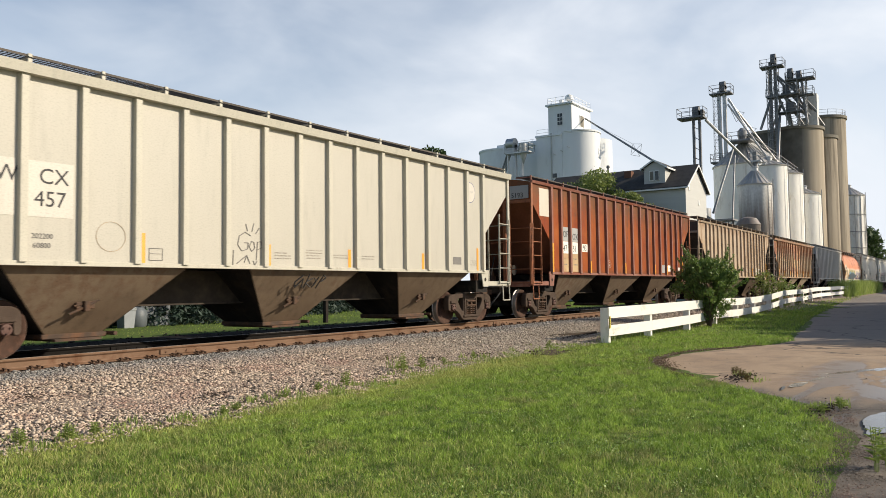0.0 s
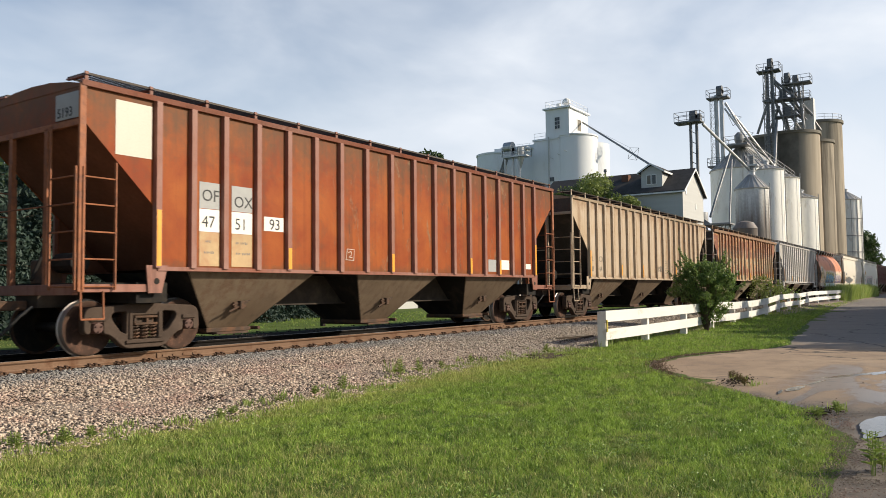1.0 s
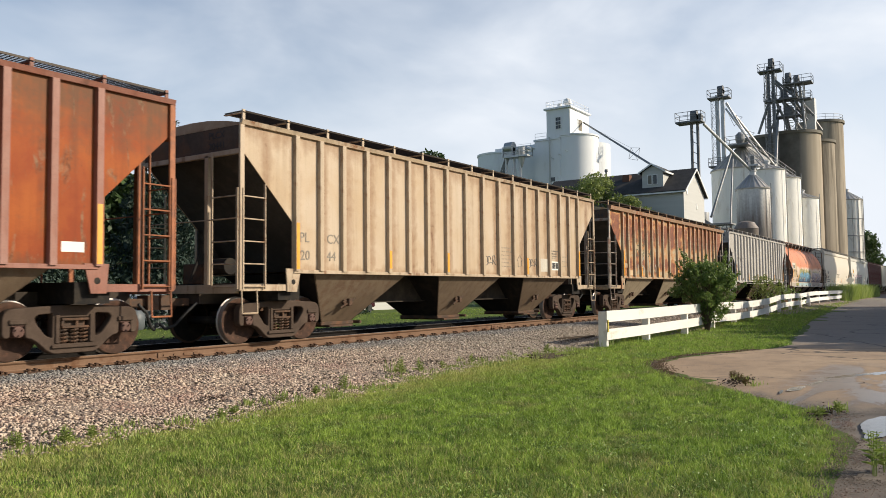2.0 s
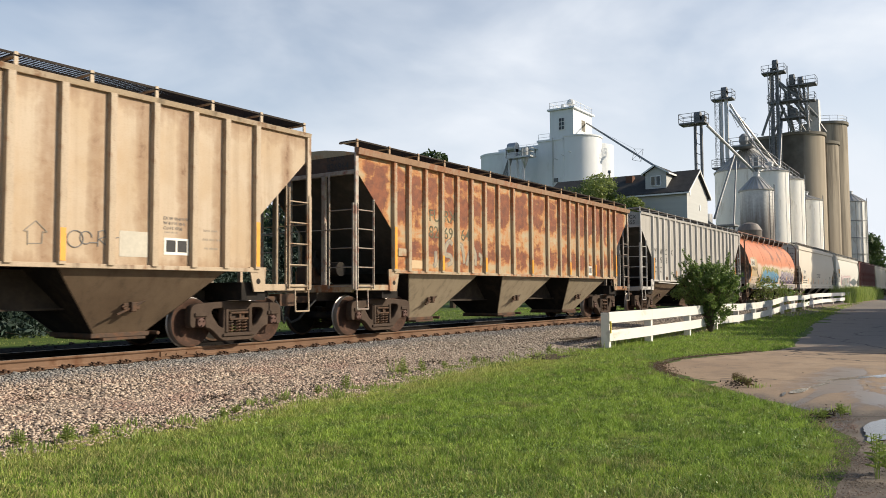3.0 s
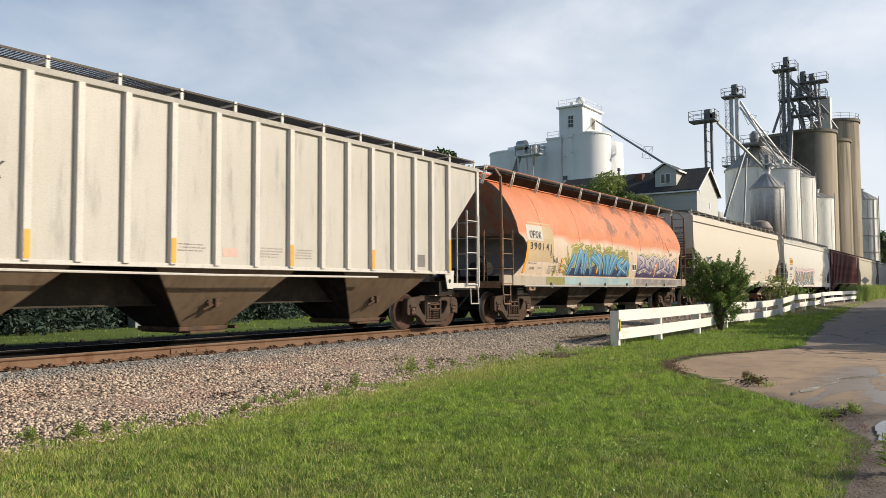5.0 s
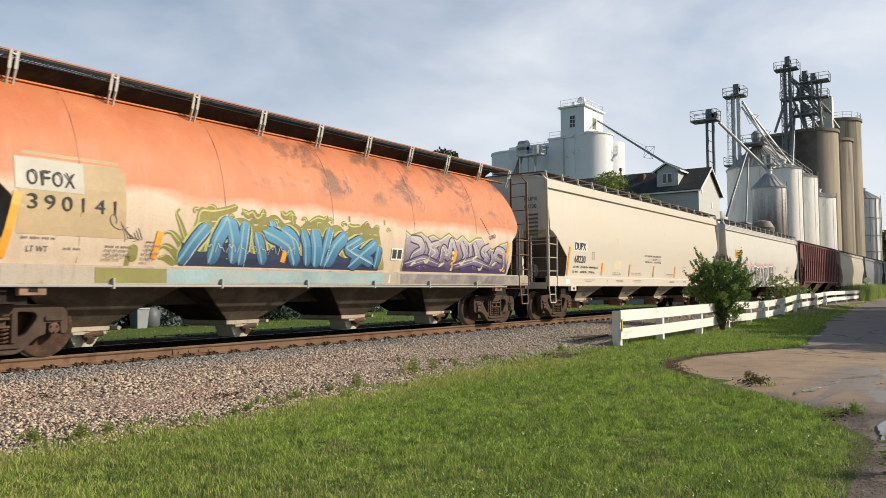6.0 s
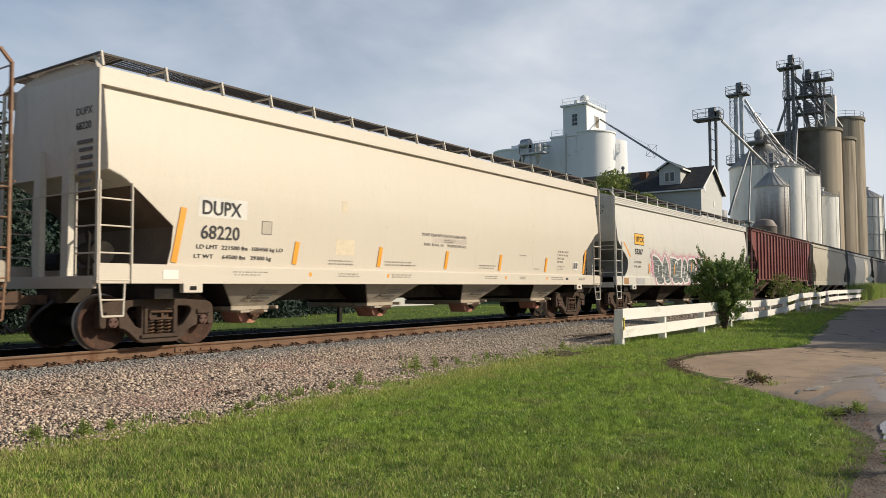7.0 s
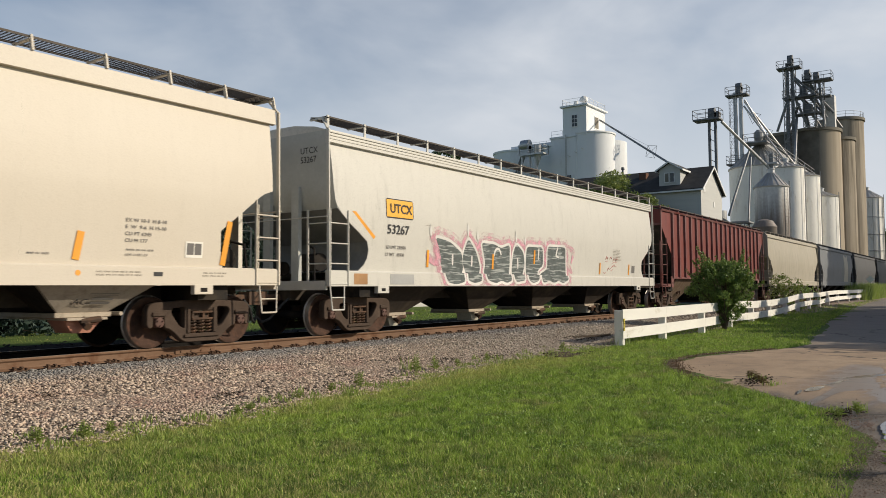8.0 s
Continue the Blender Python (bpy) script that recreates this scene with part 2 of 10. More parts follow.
def ground_mat(name):
    n = Nodes(name)
    v = n.coords()
    a, b, g = n.noise(v, 0.22, 5), n.noise(v, 3.0, 5), n.noise(v, 40, 3)
    c = n.mix(n.span(a, 0.3, 0.7), (0.075, 0.12, 0.028), (0.12, 0.17, 0.045))
    c = n.mix(n.span(b, 0.5, 0.75, 0, 0.6), c, (0.13, 0.105, 0.06))
    c = n.mix(n.span(g, 0.4, 0.8, 0, 0.5), c, (0.05, 0.065, 0.02))
    return n.done(c, 0.95, 0, g, 0.5, 0.02)


def wet_road(name):
    """Old tarred drive: sandy washes over dark asphalt, cracks, wet patches."""
    n = Nodes(name)
    v = n.coords()
    sand, mid, grit = n.noise(v, 0.30, 5, 0.6, 0.3), n.noise(v, 1.5, 5, 0.65), n.noise(v, 45, 3)
    tc, sep = n.put("TexCoord"), n.put("SeparateXYZ")
    n.link(tc.outputs["Object"], sep.inputs[0])
    far = n.span(n.math("ADD", sep.outputs["X"], n.math("MULTIPLY", mid, 3)), 22.5, 25.0)
    near = n.span(n.math("ADD", sep.outputs["X"], n.math("MULTIPLY", mid, 3.5)), 12.3, 14.2)
    c = n.mix(n.span(sand, 0.35, 0.65), (0.31, 0.215, 0.135), (0.41, 0.295, 0.19))
    c = n.mix(n.span(mid, 0.46, 0.66, 0, 0.7), c, (0.20, 0.142, 0.095))
    c = n.mix(n.span(n.noise(v, 0.8, 5, 0.7, 0.5), 0.52, 0.66, 0, 0.5), c, (0.34, 0.235, 0.145))
    # the far stretch: gravel, coloured darker for part of the trees' shade
    c = n.mix(far, c, n.mix(mid, (0.15, 0.128, 0.108), (0.24, 0.205, 0.17)))
    c = n.mix(n.math("SUBTRACT", 1.0, near), c, n.mix(n.span(mid, 0.35, 0.65), (0.085, 0.072, 0.062), (0.19, 0.155, 0.12)))
    c = n.mix(n.span(grit, 0.5, 0.8, 0, 0.5), c, (0.09, 0.075, 0.06))
    bend = n.put("TexNoise", Scale=0.9, Detail=4.0)
    n.link(v, bend.inputs["Vector"])
    shift = n.t.nodes.new("ShaderNodeVectorMath")
    shift.operation = "MULTIPLY_ADD"
    shift.inputs[1].default_value = (1.6, 1.6, 0)
    n.link(bend.outputs["Color"], shift.inputs[0])
    n.link(v, shift.inputs[2])
    crack = n.put("TexVoronoi", Scale=0.22, Randomness=1.0)
    crack.feature = "DISTANCE_TO_EDGE"
    n.link(shift.outputs[0], crack.inputs["Vector"])
    line = n.span(n.math("ADD", crack.outputs["Distance"], n.math("MULTIPLY", n.math("SUBTRACT", mid, 0.5), 0.02)), 0.003, 0.009, 1, 0)
    c = n.mix(n.math("MULTIPLY", line, 0.85), c, (0.045, 0.035, 0.027))
    low = n.span(n.math("ADD", sep.outputs["Y"], n.math("MULTIPLY", n.math("SUBTRACT", mid, 0.5), 2.0)), 2.7, 2.0)
    wet = n.math("MULTIPLY", n.math("MULTIPLY", n.span(n.noise(n.coords((0.35, 1, 1)), 1.3, 5, 0.65, 0.5), 0.44, 0.54), low), n.math("MULTIPLY", n.span(sep.outputs["X"], 17.5, 16.0), n.span(sep.outputs["X"], 8.6, 9.4)))
    c = n.mix(n.math("MULTIPLY", wet, 0.45), c, (0.06, 0.05, 0.045))
    return n.done(c, n.math("SUBTRACT", 0.92, n.math("MULTIPLY", wet, 0.60)), 0, n.math("MULTIPLY", grit, n.math("SUBTRACT", 1.0, wet)), 0.4, 0.012)


def bed_mat(name):
    n = Nodes(name)
    v = n.coords()
    a, g = n.noise(v, 2.5, 5), n.noise(v, 30, 3)
    tc, sep = n.put("TexCoord"), n.put("SeparateXYZ")
    n.link(tc.outputs["Object"], sep.inputs[0])
    c = n.mix(n.span(a, 0.3, 0.7), (0.20, 0.155, 0.125), (0.30, 0.245, 0.20))
    # past the near rail the bed's colour carries the train's shade
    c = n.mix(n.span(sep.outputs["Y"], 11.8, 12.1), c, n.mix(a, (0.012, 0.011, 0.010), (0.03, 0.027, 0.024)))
    return n.done(c, 0.95, 0, g, 0.8, 0.02)


M = {
    "rail_side": plain("rail_side", (0.190, 0.116, 0.074), 0.8, var=0.25, broad=1.2, fine=25, dirt=(0.11, 0.05, 0.025), dirty=0.3),
    "rail_top": plain("rail_top", (0.42, 0.36, 0.31), 0.35, 0.7, var=0.15),
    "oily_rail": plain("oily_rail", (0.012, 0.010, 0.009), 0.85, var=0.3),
    "tie": plain("tie", (0.034, 0.028, 0.024), 0.95, var=0.4, broad=3, fine=30, stretch=(1, 0.2, 1), bump=0.5),
    "rotted": plain("rotted_wood", (0.070, 0.054, 0.040), 0.95, var=0.4, broad=3, fine=30, bump=0.5),
    "plate": plain("plate", (0.095, 0.058, 0.040), 0.9, var=0.3),
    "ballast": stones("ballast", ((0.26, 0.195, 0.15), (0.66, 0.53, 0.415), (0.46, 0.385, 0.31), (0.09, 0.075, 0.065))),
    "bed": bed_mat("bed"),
    "ground": ground_mat("ground"),
    "turf": turf("turf"),
    "clover": clover_mat("clover"),
    "road": wet_road("road"),
    "grit": stones("grit", ((0.11, 0.086, 0.070), (0.24, 0.19, 0.15), (0.17, 0.14, 0.115), (0.34, 0.29, 0.23))),
    "soil": plain("soil", (0.14, 0.092, 0.055), 0.95, var=0.4, broad=2.5, fine=40, dirt=(0.075, 0.048, 0.03), dirty=0.5),
    "fence": plain("fence", (0.80, 0.78, 0.72), 0.6, var=0.10, broad=1.5, fine=9, stretch=(0.3, 1, 1), dirt=(0.50, 0.45, 0.36), dirty=0.05),
    "iron": plain("iron", (0.085, 0.060, 0.046), 0.8, 0.0, var=0.35, broad=2.2, fine=26, dirt=(0.138, 0.072, 0.042), dirty=0.45),
    "truck": plain("truck", (0.088, 0.062, 0.047), 0.8, 0.0, var=0.40, broad=2.4, fine=26, dirt=(0.060, 0.042, 0.032), dirty=0.35),
    "cap": plain("cap", (0.095, 0.046, 0.034), 0.75, var=0.35, broad=5),
    "wheel": plain("wheel", (0.070, 0.041, 0.030), 0.85, 0.0, var=0.35, broad=5.0, fine=20, dirt=(0.12, 0.062, 0.042), dirty=0.3),
    "tread": plain("tread", (0.36, 0.33, 0.31), 0.48, 0.8, var=0.15),
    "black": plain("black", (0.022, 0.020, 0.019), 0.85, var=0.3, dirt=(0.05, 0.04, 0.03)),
    "water": plain("water", (0.06, 0.052, 0.045), 0.10, 0.0, var=0.1, bump=0.02),
    "rubber": plain("rubber", (0.02, 0.02, 0.02), 0.7),
    "grate": plain("grate", (0.115, 0.10, 0.088), 0.8, 0.0, var=0.3),
    "dark_grate": plain("dark_grate", (0.045, 0.036, 0.030), 0.85, 0.0, var=0.3),
    "yellow": plain("yellow", (0.80, 0.34, 0.03), 0.45, var=0.12, broad=4),
    "ink": plain("ink", (0.035, 0.034, 0.036), 0.7, var=0.2),
    "faded_ink": plain("faded_ink", (0.20, 0.19, 0.18), 0.8, var=0.3),
    "dim_ink": plain("dim_ink", (0.30, 0.265, 0.22), 0.8, var=0.3),
    "label_white": plain("label_white", (0.78, 0.75, 0.68), 0.6, var=0.1),
    "label_grey": plain("label_grey", (0.36, 0.36, 0.35), 0.7, var=0.15),
}

# ---- mesh helpers ----
def mesh_from(name, verts, faces, mats=(), smooth=False, slots=None):
    me = bpy.data.meshes.new(name)
    me.from_pydata([tuple(v) for v in verts], [], [tuple(f) for f in faces])
    for m in mats:
        me.materials.append(m)
    if smooth:
        me.polygons.foreach_set("use_smooth", [True] * len(me.polygons))
    if slots is not None:
        me.polygons.foreach_set("material_index", slots)
    me.update()
    return me


def part(name, bm, material, parent, label="", smooth=False):
    """Links a bmesh as one mesh object under a thing or a part."""
    me = bpy.data.meshes.new(name)
    bmesh.ops.recalc_face_normals(bm, faces=bm.faces[:])
    bm.to_mesh(me)
    bm.free()
    me.materials.append(material)
    if smooth:
        me.polygons.foreach_set("use_smooth", [True] * len(me.polygons))
        me.set_sharp_from_angle(angle=radians(35))
    ob = new(name, me)
    ob.parent = parent
    return tagged(ob, label)


def again(ob, parent, m):
    """The same part once more, on the same mesh."""
    o = new(ob.name.split(".")[0], ob.data)
    o.parent, o.matrix_local = parent, m
    return o


def thing(name, m, label, category, group="", kind=""):
    e = new(name)
    e.matrix_world = m
    e.empty_display_size = 0.2
    return tagged(e, label, category, group, kind)


def box(bm, x0, x1, y0, y1, z0, z1, bevel=0.0, m=None):
    vs = [bm.verts.new((x, y, z)) for x in (x0, x1) for y in (y0, y1) for z in (z0, z1)]
    for f in ((0, 1, 3, 2), (4, 6, 7, 5), (0, 4, 5, 1), (2, 3, 7, 6), (0, 2, 6, 4), (1, 5, 7, 3)):
        bm.faces.new([vs[i] for i in f])
    if bevel:
        es = list({e for v in vs for e in v.link_edges})
        made = bmesh.ops.bevel(bm, geom=es, offset=bevel, segments=1, affect="EDGES")
        vs = list({v for f in made["faces"] for v in f.verts} | {v for v in vs if v.is_valid})
    if m is not None:
        bmesh.ops.transform(bm, matrix=m, verts=[v for v in vs if v.is_valid])
    return bm


def slab(bm, pts, depth):
    """A flat polygon (list of 3D points) thickened by the vector depth."""
    d = Vector(depth)
    a = [bm.verts.new(p) for p in pts]
    b = [bm.verts.new(Vector(p) + d) for p in pts]
    bm.faces.new(a)
    bm.faces.new(b[::-1])
    n = len(a)
    for i in range(n):
        bm.faces.new((a[i], b[i], b[(i + 1) % n], a[(i + 1) % n]))
    return bm


def rod(bm, p, q, r, sides=6, r2=None):
    p, q = Vector(p), Vector(q)
    d = (q - p)
    if d.length < 1e-6:
        return bm
    u = d.orthogonal().normalized()
    v = d.normalized().cross(u)
    r2 = r if r2 is None else r2
    ring = []
    for c, rr in ((p, r), (q, r2)):
        ring.append([bm.verts.new(c + (u * math.cos(a) + v * math.sin(a)) * rr) for a in (2 * math.pi * i / sides for i in range(sides))])
    for i in range(sides):
        j = (i + 1) % sides
        bm.faces.new((ring[0][i], ring[0][j], ring[1][j], ring[1][i]))
    bm.faces.new(ring[0][::-1])
    bm.faces.new(ring[1])
    return bm


def path_rod(bm, pts, r, sides=6):
    for a, b in zip(pts, pts[1:]):
        rod(bm, a, b, r, sides)
    return bm


def beam(bm, p, q, w, h):
    """A square bar from p to q, w wide and h high."""
    p, q = Vector(p), Vector(q)
    d = (q - p).normalized()
    up = Vector((0, 0, 1)) if abs(d.z) < 0.95 else Vector((1, 0, 0))
    s = d.cross(up).normalized()
    t = s.cross(d).normalized()
    vs = [bm.verts.new(c + s * a * w / 2 + t * b * h / 2) for c in (p, q) for a, b in ((-1, -1), (1, -1), (1, 1), (-1, 1))]
    for f in ((0, 1, 2, 3), (7, 6, 5, 4), (0, 4, 5, 1), (1, 5, 6, 2), (2, 6, 7, 3), (3, 7, 4, 0)):
        bm.faces.new([vs[i] for i in f])
    return bm


def lathe(bm, profile, axis="z", sides=24, centre=(0, 0, 0), close=True):
    """Turns (radius, along) pairs round an axis."""
    c = Vector(centre)
    rings = []
    for r, h in profile:
        ring = []
        for i in range(sides):
            a = 2 * math.pi * i / sides
            x, y = r * math.cos(a), r * math.sin(a)
            ring.append(bm.verts.new(c + (Vector((x, y, h)) if axis == "z" else Vector((x, h, y)) if axis == "y" else Vector((h, x, y)))))
        rings.append(ring)
    for a, b in zip(rings, rings[1:]):
        for i in range(sides):
            j = (i + 1) % sides
            bm.faces.new((a[i], a[j], b[j], b[i]))
    if close:
        bm.faces.new(rings[0][::-1])
        bm.faces.new(rings[-1])
    return bm


def loft(bm, sections, closed=True, caps=True):
    """Joins cross-sections of equal length into a skin."""
    rings = [[bm.verts.new(p) for p in s] for s in sections]
    n = len(rings[0])
    for a, b in zip(rings, rings[1:]):
        for i in range(n if closed else n - 1):
            j = (i + 1) % n
            bm.faces.new((a[i], a[j], b[j], b[i]))
    if caps:
        bm.faces.new(rings[0][::-1])
        bm.faces.new(rings[-1])
    return bm


def lettering(text, height, material, parent, place, name="lettering", depth=0.004, squeeze=1.0, bold=0.0, slant=0.0):
    """Letters in the built-in font as a mesh; place: the pose of their lower left corner, x along the line, y up."""
    cu = bpy.data.curves.new("letters", "FONT")
    cu.body, cu.size, cu.extrude, cu.resolution_u, cu.offset, cu.shear = text, height * 1.38, depth, 3, bold, slant
    ob = bpy.data.objects.new("letters", cu)
    me = bpy.data.meshes.new_from_object(ob)
    bpy.data.objects.remove(ob)
    bpy.data.curves.remove(cu)
    me.transform(Matrix.Diagonal((squeeze, 1, 1, 1)))
    me.materials.clear()
    me.materials.append(material)
    o = new(name, me)
    o.parent, o.matrix_local = parent, place
    return o


def on_side(x, y, z):
    """The pose for letters on a car's near side, whose outer face is at y."""
    return Matrix.Translation((x, y, z)) @ pose(0, 0, 0, 90, 0, 0)

# ---- ground, drive, track ----
def rise(x, y):
    """Height of the ground: lawn, the bank of the track, the far lawn."""
    def ramp(a, b, v):
        t = min(1, max(0, (v - a) / (b - a)))
        return t * t * (3 - 2 * t)
    wob = 0.25 * noise.noise((x * 0.15, y * 0.15, 0))
    bank = 0.29 * ramp(7.6 + wob, 10.9, y) * (1 - ramp(15.0, 17.2, y))
    return bank + 0.025 * noise.noise((x * 0.35, y * 0.35, 3.0)) * (1 - ramp(10, 11, y) * (1 - ramp(15, 17, y)))


def edge_of_drive(x):
    """Where the near lawn ends towards the drive: y below which there is drive."""
    pts = [(-30, 0.2), (3, 0.60), (5.0, 0.86), (6.2, 0.97), (7.0, 1.00), (8.0, 1.03), (8.7, 1.16), (9.5, 1.42), (10.3, 1.72), (10.9, 2.10), (11.6, 2.75), (12.3, 3.40), (13.1, 4.10),
           (14.2, 4.95), (15.5, 5.40), (16.9, 5.40), (17.9, 5.20), (19.0, 4.70), (20.5, 4.15), (22.2, 4.05), (26.0, 4.55), (37.0, 5.80), (45.0, 6.50), (60.0, 7.90), (87.0, 9.2), (120.0, 9.6), (400, 10)]
    for (a, p), (b, q) in zip(pts, pts[1:]):
        if x <= b:
            return p + (q - p) * max(0, x - a) / (b - a)
    return 10.0


def make_ground():
    xs = [-2500, -800, -300, -120, -60, -30] + [i * 1.0 for i in range(-20, 120)] + [130, 145, 165, 190, 230, 300, 420, 700, 1200, 2500]
    ys = [-2500, -800, -300, -100, -50, -25, -12] + [-6 + i * 0.5 for i in range(0, 60)] + [26, 30, 36, 45, 60, 90, 150, 300, 800, 2500]
    vs = [(x, y, rise(x, y) if abs(x) < 150 else 0.29 * (8 < y < 17) * 0 + rise(x, y)) for x in xs for y in ys]
    n = len(ys)
    fs = [(i * n + j, (i + 1) * n + j, (i + 1) * n + j + 1, i * n + j + 1) for i in range(len(xs) - 1) for j in range(n - 1)]
    ob = new("ground", mesh_from("ground", vs, fs, [M["ground"]], True))
    tagged(ob, "mown green lawn and bare soil beside a railway track", "ground", kind="structure")

    # the stony bank under the rails
    xs = [-260, -180, -130, -100] + [-80 + i * 1.0 for i in range(0, 200)] + [125, 135, 150, 180, 230, 330]
    # runs out to y = 23.2, as far as the painted shade of the train
    ys = [7.9, 8.6, 9.4, 10.2, 10.9, 11.6, 12.3, 13.0, 13.7, 14.4, 15.0, 15.8, 16.6, 18.2, 20.0, 21.6, 23.2]
    vs = []
    for x in xs:
        for k, y in enumerate(ys):
            yy = y + (0.22 * noise.noise((x * 0.5, 1.0, 0)) + 0.12 * noise.noise((x * 1.7, 4, 0)) if k == 0 else 0)
            vs.append((x, yy, rise(x, yy) + (0.012 if 0 < k < 16 else -0.02)))
    n = len(ys)
    fs = [(i * n + j, (i + 1) * n + j, (i + 1) * n + j + 1, i * n + j + 1) for i in range(len(xs) - 1) for j in range(n - 1)]
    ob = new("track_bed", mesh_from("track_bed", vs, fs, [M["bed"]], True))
    tagged(ob, "bank of pinkish grey crushed stone under the railway track", "track bed", kind="structure")

    # the drive
    vs, fs = [], []
    xs = [-30, -20, -12, -6, -2] + [i * 0.5 for i in range(0, 60)] + [30 + 2 * i for i in range(0, 40)] + [115, 130, 160, 220]
    for x in xs:
        e = edge_of_drive(x) + 0.10 * noise.noise((x * 1.3, 2, 0)) + 0.05 * noise.noise((x * 4.3, 7, 0))
        for k in range(9):
            y = e + (-9.0 - e) * k / 8
            vs.append((x, y, rise(x, y) + 0.018 + (0 if k else -0.02)))
    fs = [(i * 9 + j, i * 9 + j + 1, (i + 1) * 9 + j + 1, (i + 1) * 9 + j) for i in range(len(xs) - 1) for j in range(8)]
    ob = new("road", mesh_from("road", vs, fs, [M["road"]], True))
    tagged(ob, "worn tarred drive with sandy washes, cracks and wet patches", "road", kind="structure")


make_ground()


def make_track():
    # rail section, flat-bottomed
    half = [(0.070, 0.0), (0.070, 0.012), (0.018, 0.032), (0.009, 0.05), (0.009, 0.12), (0.030, 0.140), (0.037, 0.150), (0.037, 0.168), (0.030, 0.178)]
    section = half + [(-a, b) for a, b in half[::-1]]
    for side in (-1, 1):
        track = thing("rail", Matrix.Translation((0, TRACK_Y + side * 0.755, RAIL - 0.178)), "rusty brown steel rail with a worn bright top, spiked to ties", "rail", "rails", "structure")
        bm = bmesh.new()
        loft(bm, [[(x, a, b) for a, b in section] for x in (-260, 60, 330)])
        # the far rail is coloured black for the shade under the train
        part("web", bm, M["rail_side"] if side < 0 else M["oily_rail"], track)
        bm = bmesh.new()
        box(bm, -260, 330, -0.028, 0.028, 0.1775, 0.1795)
        part("running_surface", bm, M["rail_top"], track, "polished steel strip along the rail's top")
        bm = bmesh.new()
        plate, spike = bmesh.new(), bmesh.new()
        box(plate, -0.10, 0.10, -0.20, 0.20, -0.018, 0.006, 0.004)
        for sx in (-0.055, 0.055):
            box(spike, sx - 0.011, sx + 0.011, -0.108, -0.080, -0.01, 0.045)
            box(spike, sx - 0.022, sx + 0.022, -0.125, -0.058, 0.034, 0.056, 0.005)
        # the clip of an anchor that holds the rail's foot
        box(spike, 0.125, 0.150, -0.10, 0.02, -0.015, 0.030, 0.004)
        p0 = part("tie_plate", plate, M["plate"], track)
        s0 = part("spike_pair", spike, M["plate"], track)
        p0.location.x = s0.location.x = 0.2
        for i in range(1, 75 if side < 0 else 40):
            again(p0, track, Matrix.Translation((0.2 + i * 0.52, 0, 0)))
            again(s0, track, Matrix.Translation((0.2 + i * 0.52 + 0.02 * math.sin(i * 7), 0, 0)))
        # joint bars
        bm = bmesh.new()
        for jx in (9.2, 21.0, 33.0):
            box(bm, jx - 0.45, jx + 0.45, -0.032, -0.010, 0.035, 0.128, 0.006)
            for k in range(4):
                rod(bm, (jx - 0.33 + k * 0.22, -0.03, 0.08), (jx - 0.33 + k * 0.22, -0.052, 0.08), 0.016, 6)
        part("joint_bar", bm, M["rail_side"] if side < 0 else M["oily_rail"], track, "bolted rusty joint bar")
    ties = thing("railway_ties", Matrix.Identity(4), "weathered dark wooden ties bedded in crushed stone", "railway tie", kind="structure")
    bm = bmesh.new()
    box(bm, -0.115, 0.115, -1.3, 1.3, -0.17, 0, 0.012)
    first = part("tie", bm, M["tie"], ties)
    first.location = (0.2, TRACK_Y, RAIL - 0.197)
    for i in range(1, 110):
        again(first, ties, pose(0.2 + (i if i < 75 else 60 - i) * 0.52, TRACK_Y + 0.03 * math.sin(i * 5), RAIL - 0.197, 0, 0, 1.2 * math.sin(i * 3)))


make_track()


def rock_shapes(count):
    """Angular chips with six corners."""
    out = []
    base = [(1, 0, 0), (-1, 0, 0), (0, 1, 0), (0, -1, 0), (0, 0, 1), (0, 0, -1)]
    for k in range(count):
        r = random.Random(k + 5)
        long, flat = r.uniform(0.8, 1.35), r.uniform(0.55, 0.9)
        out.append(np.array([[(c + r.uniform(-0.42, 0.42)) * f for c, f in zip(p, (long, 0.85, flat))] for p in base]))
    return out


ROCK_FACES = np.array([(0, 2, 4), (2, 1, 4), (1, 3, 4), (3, 0, 4), (2, 0, 5), (1, 2, 5), (3, 1, 5), (0, 3, 5)])


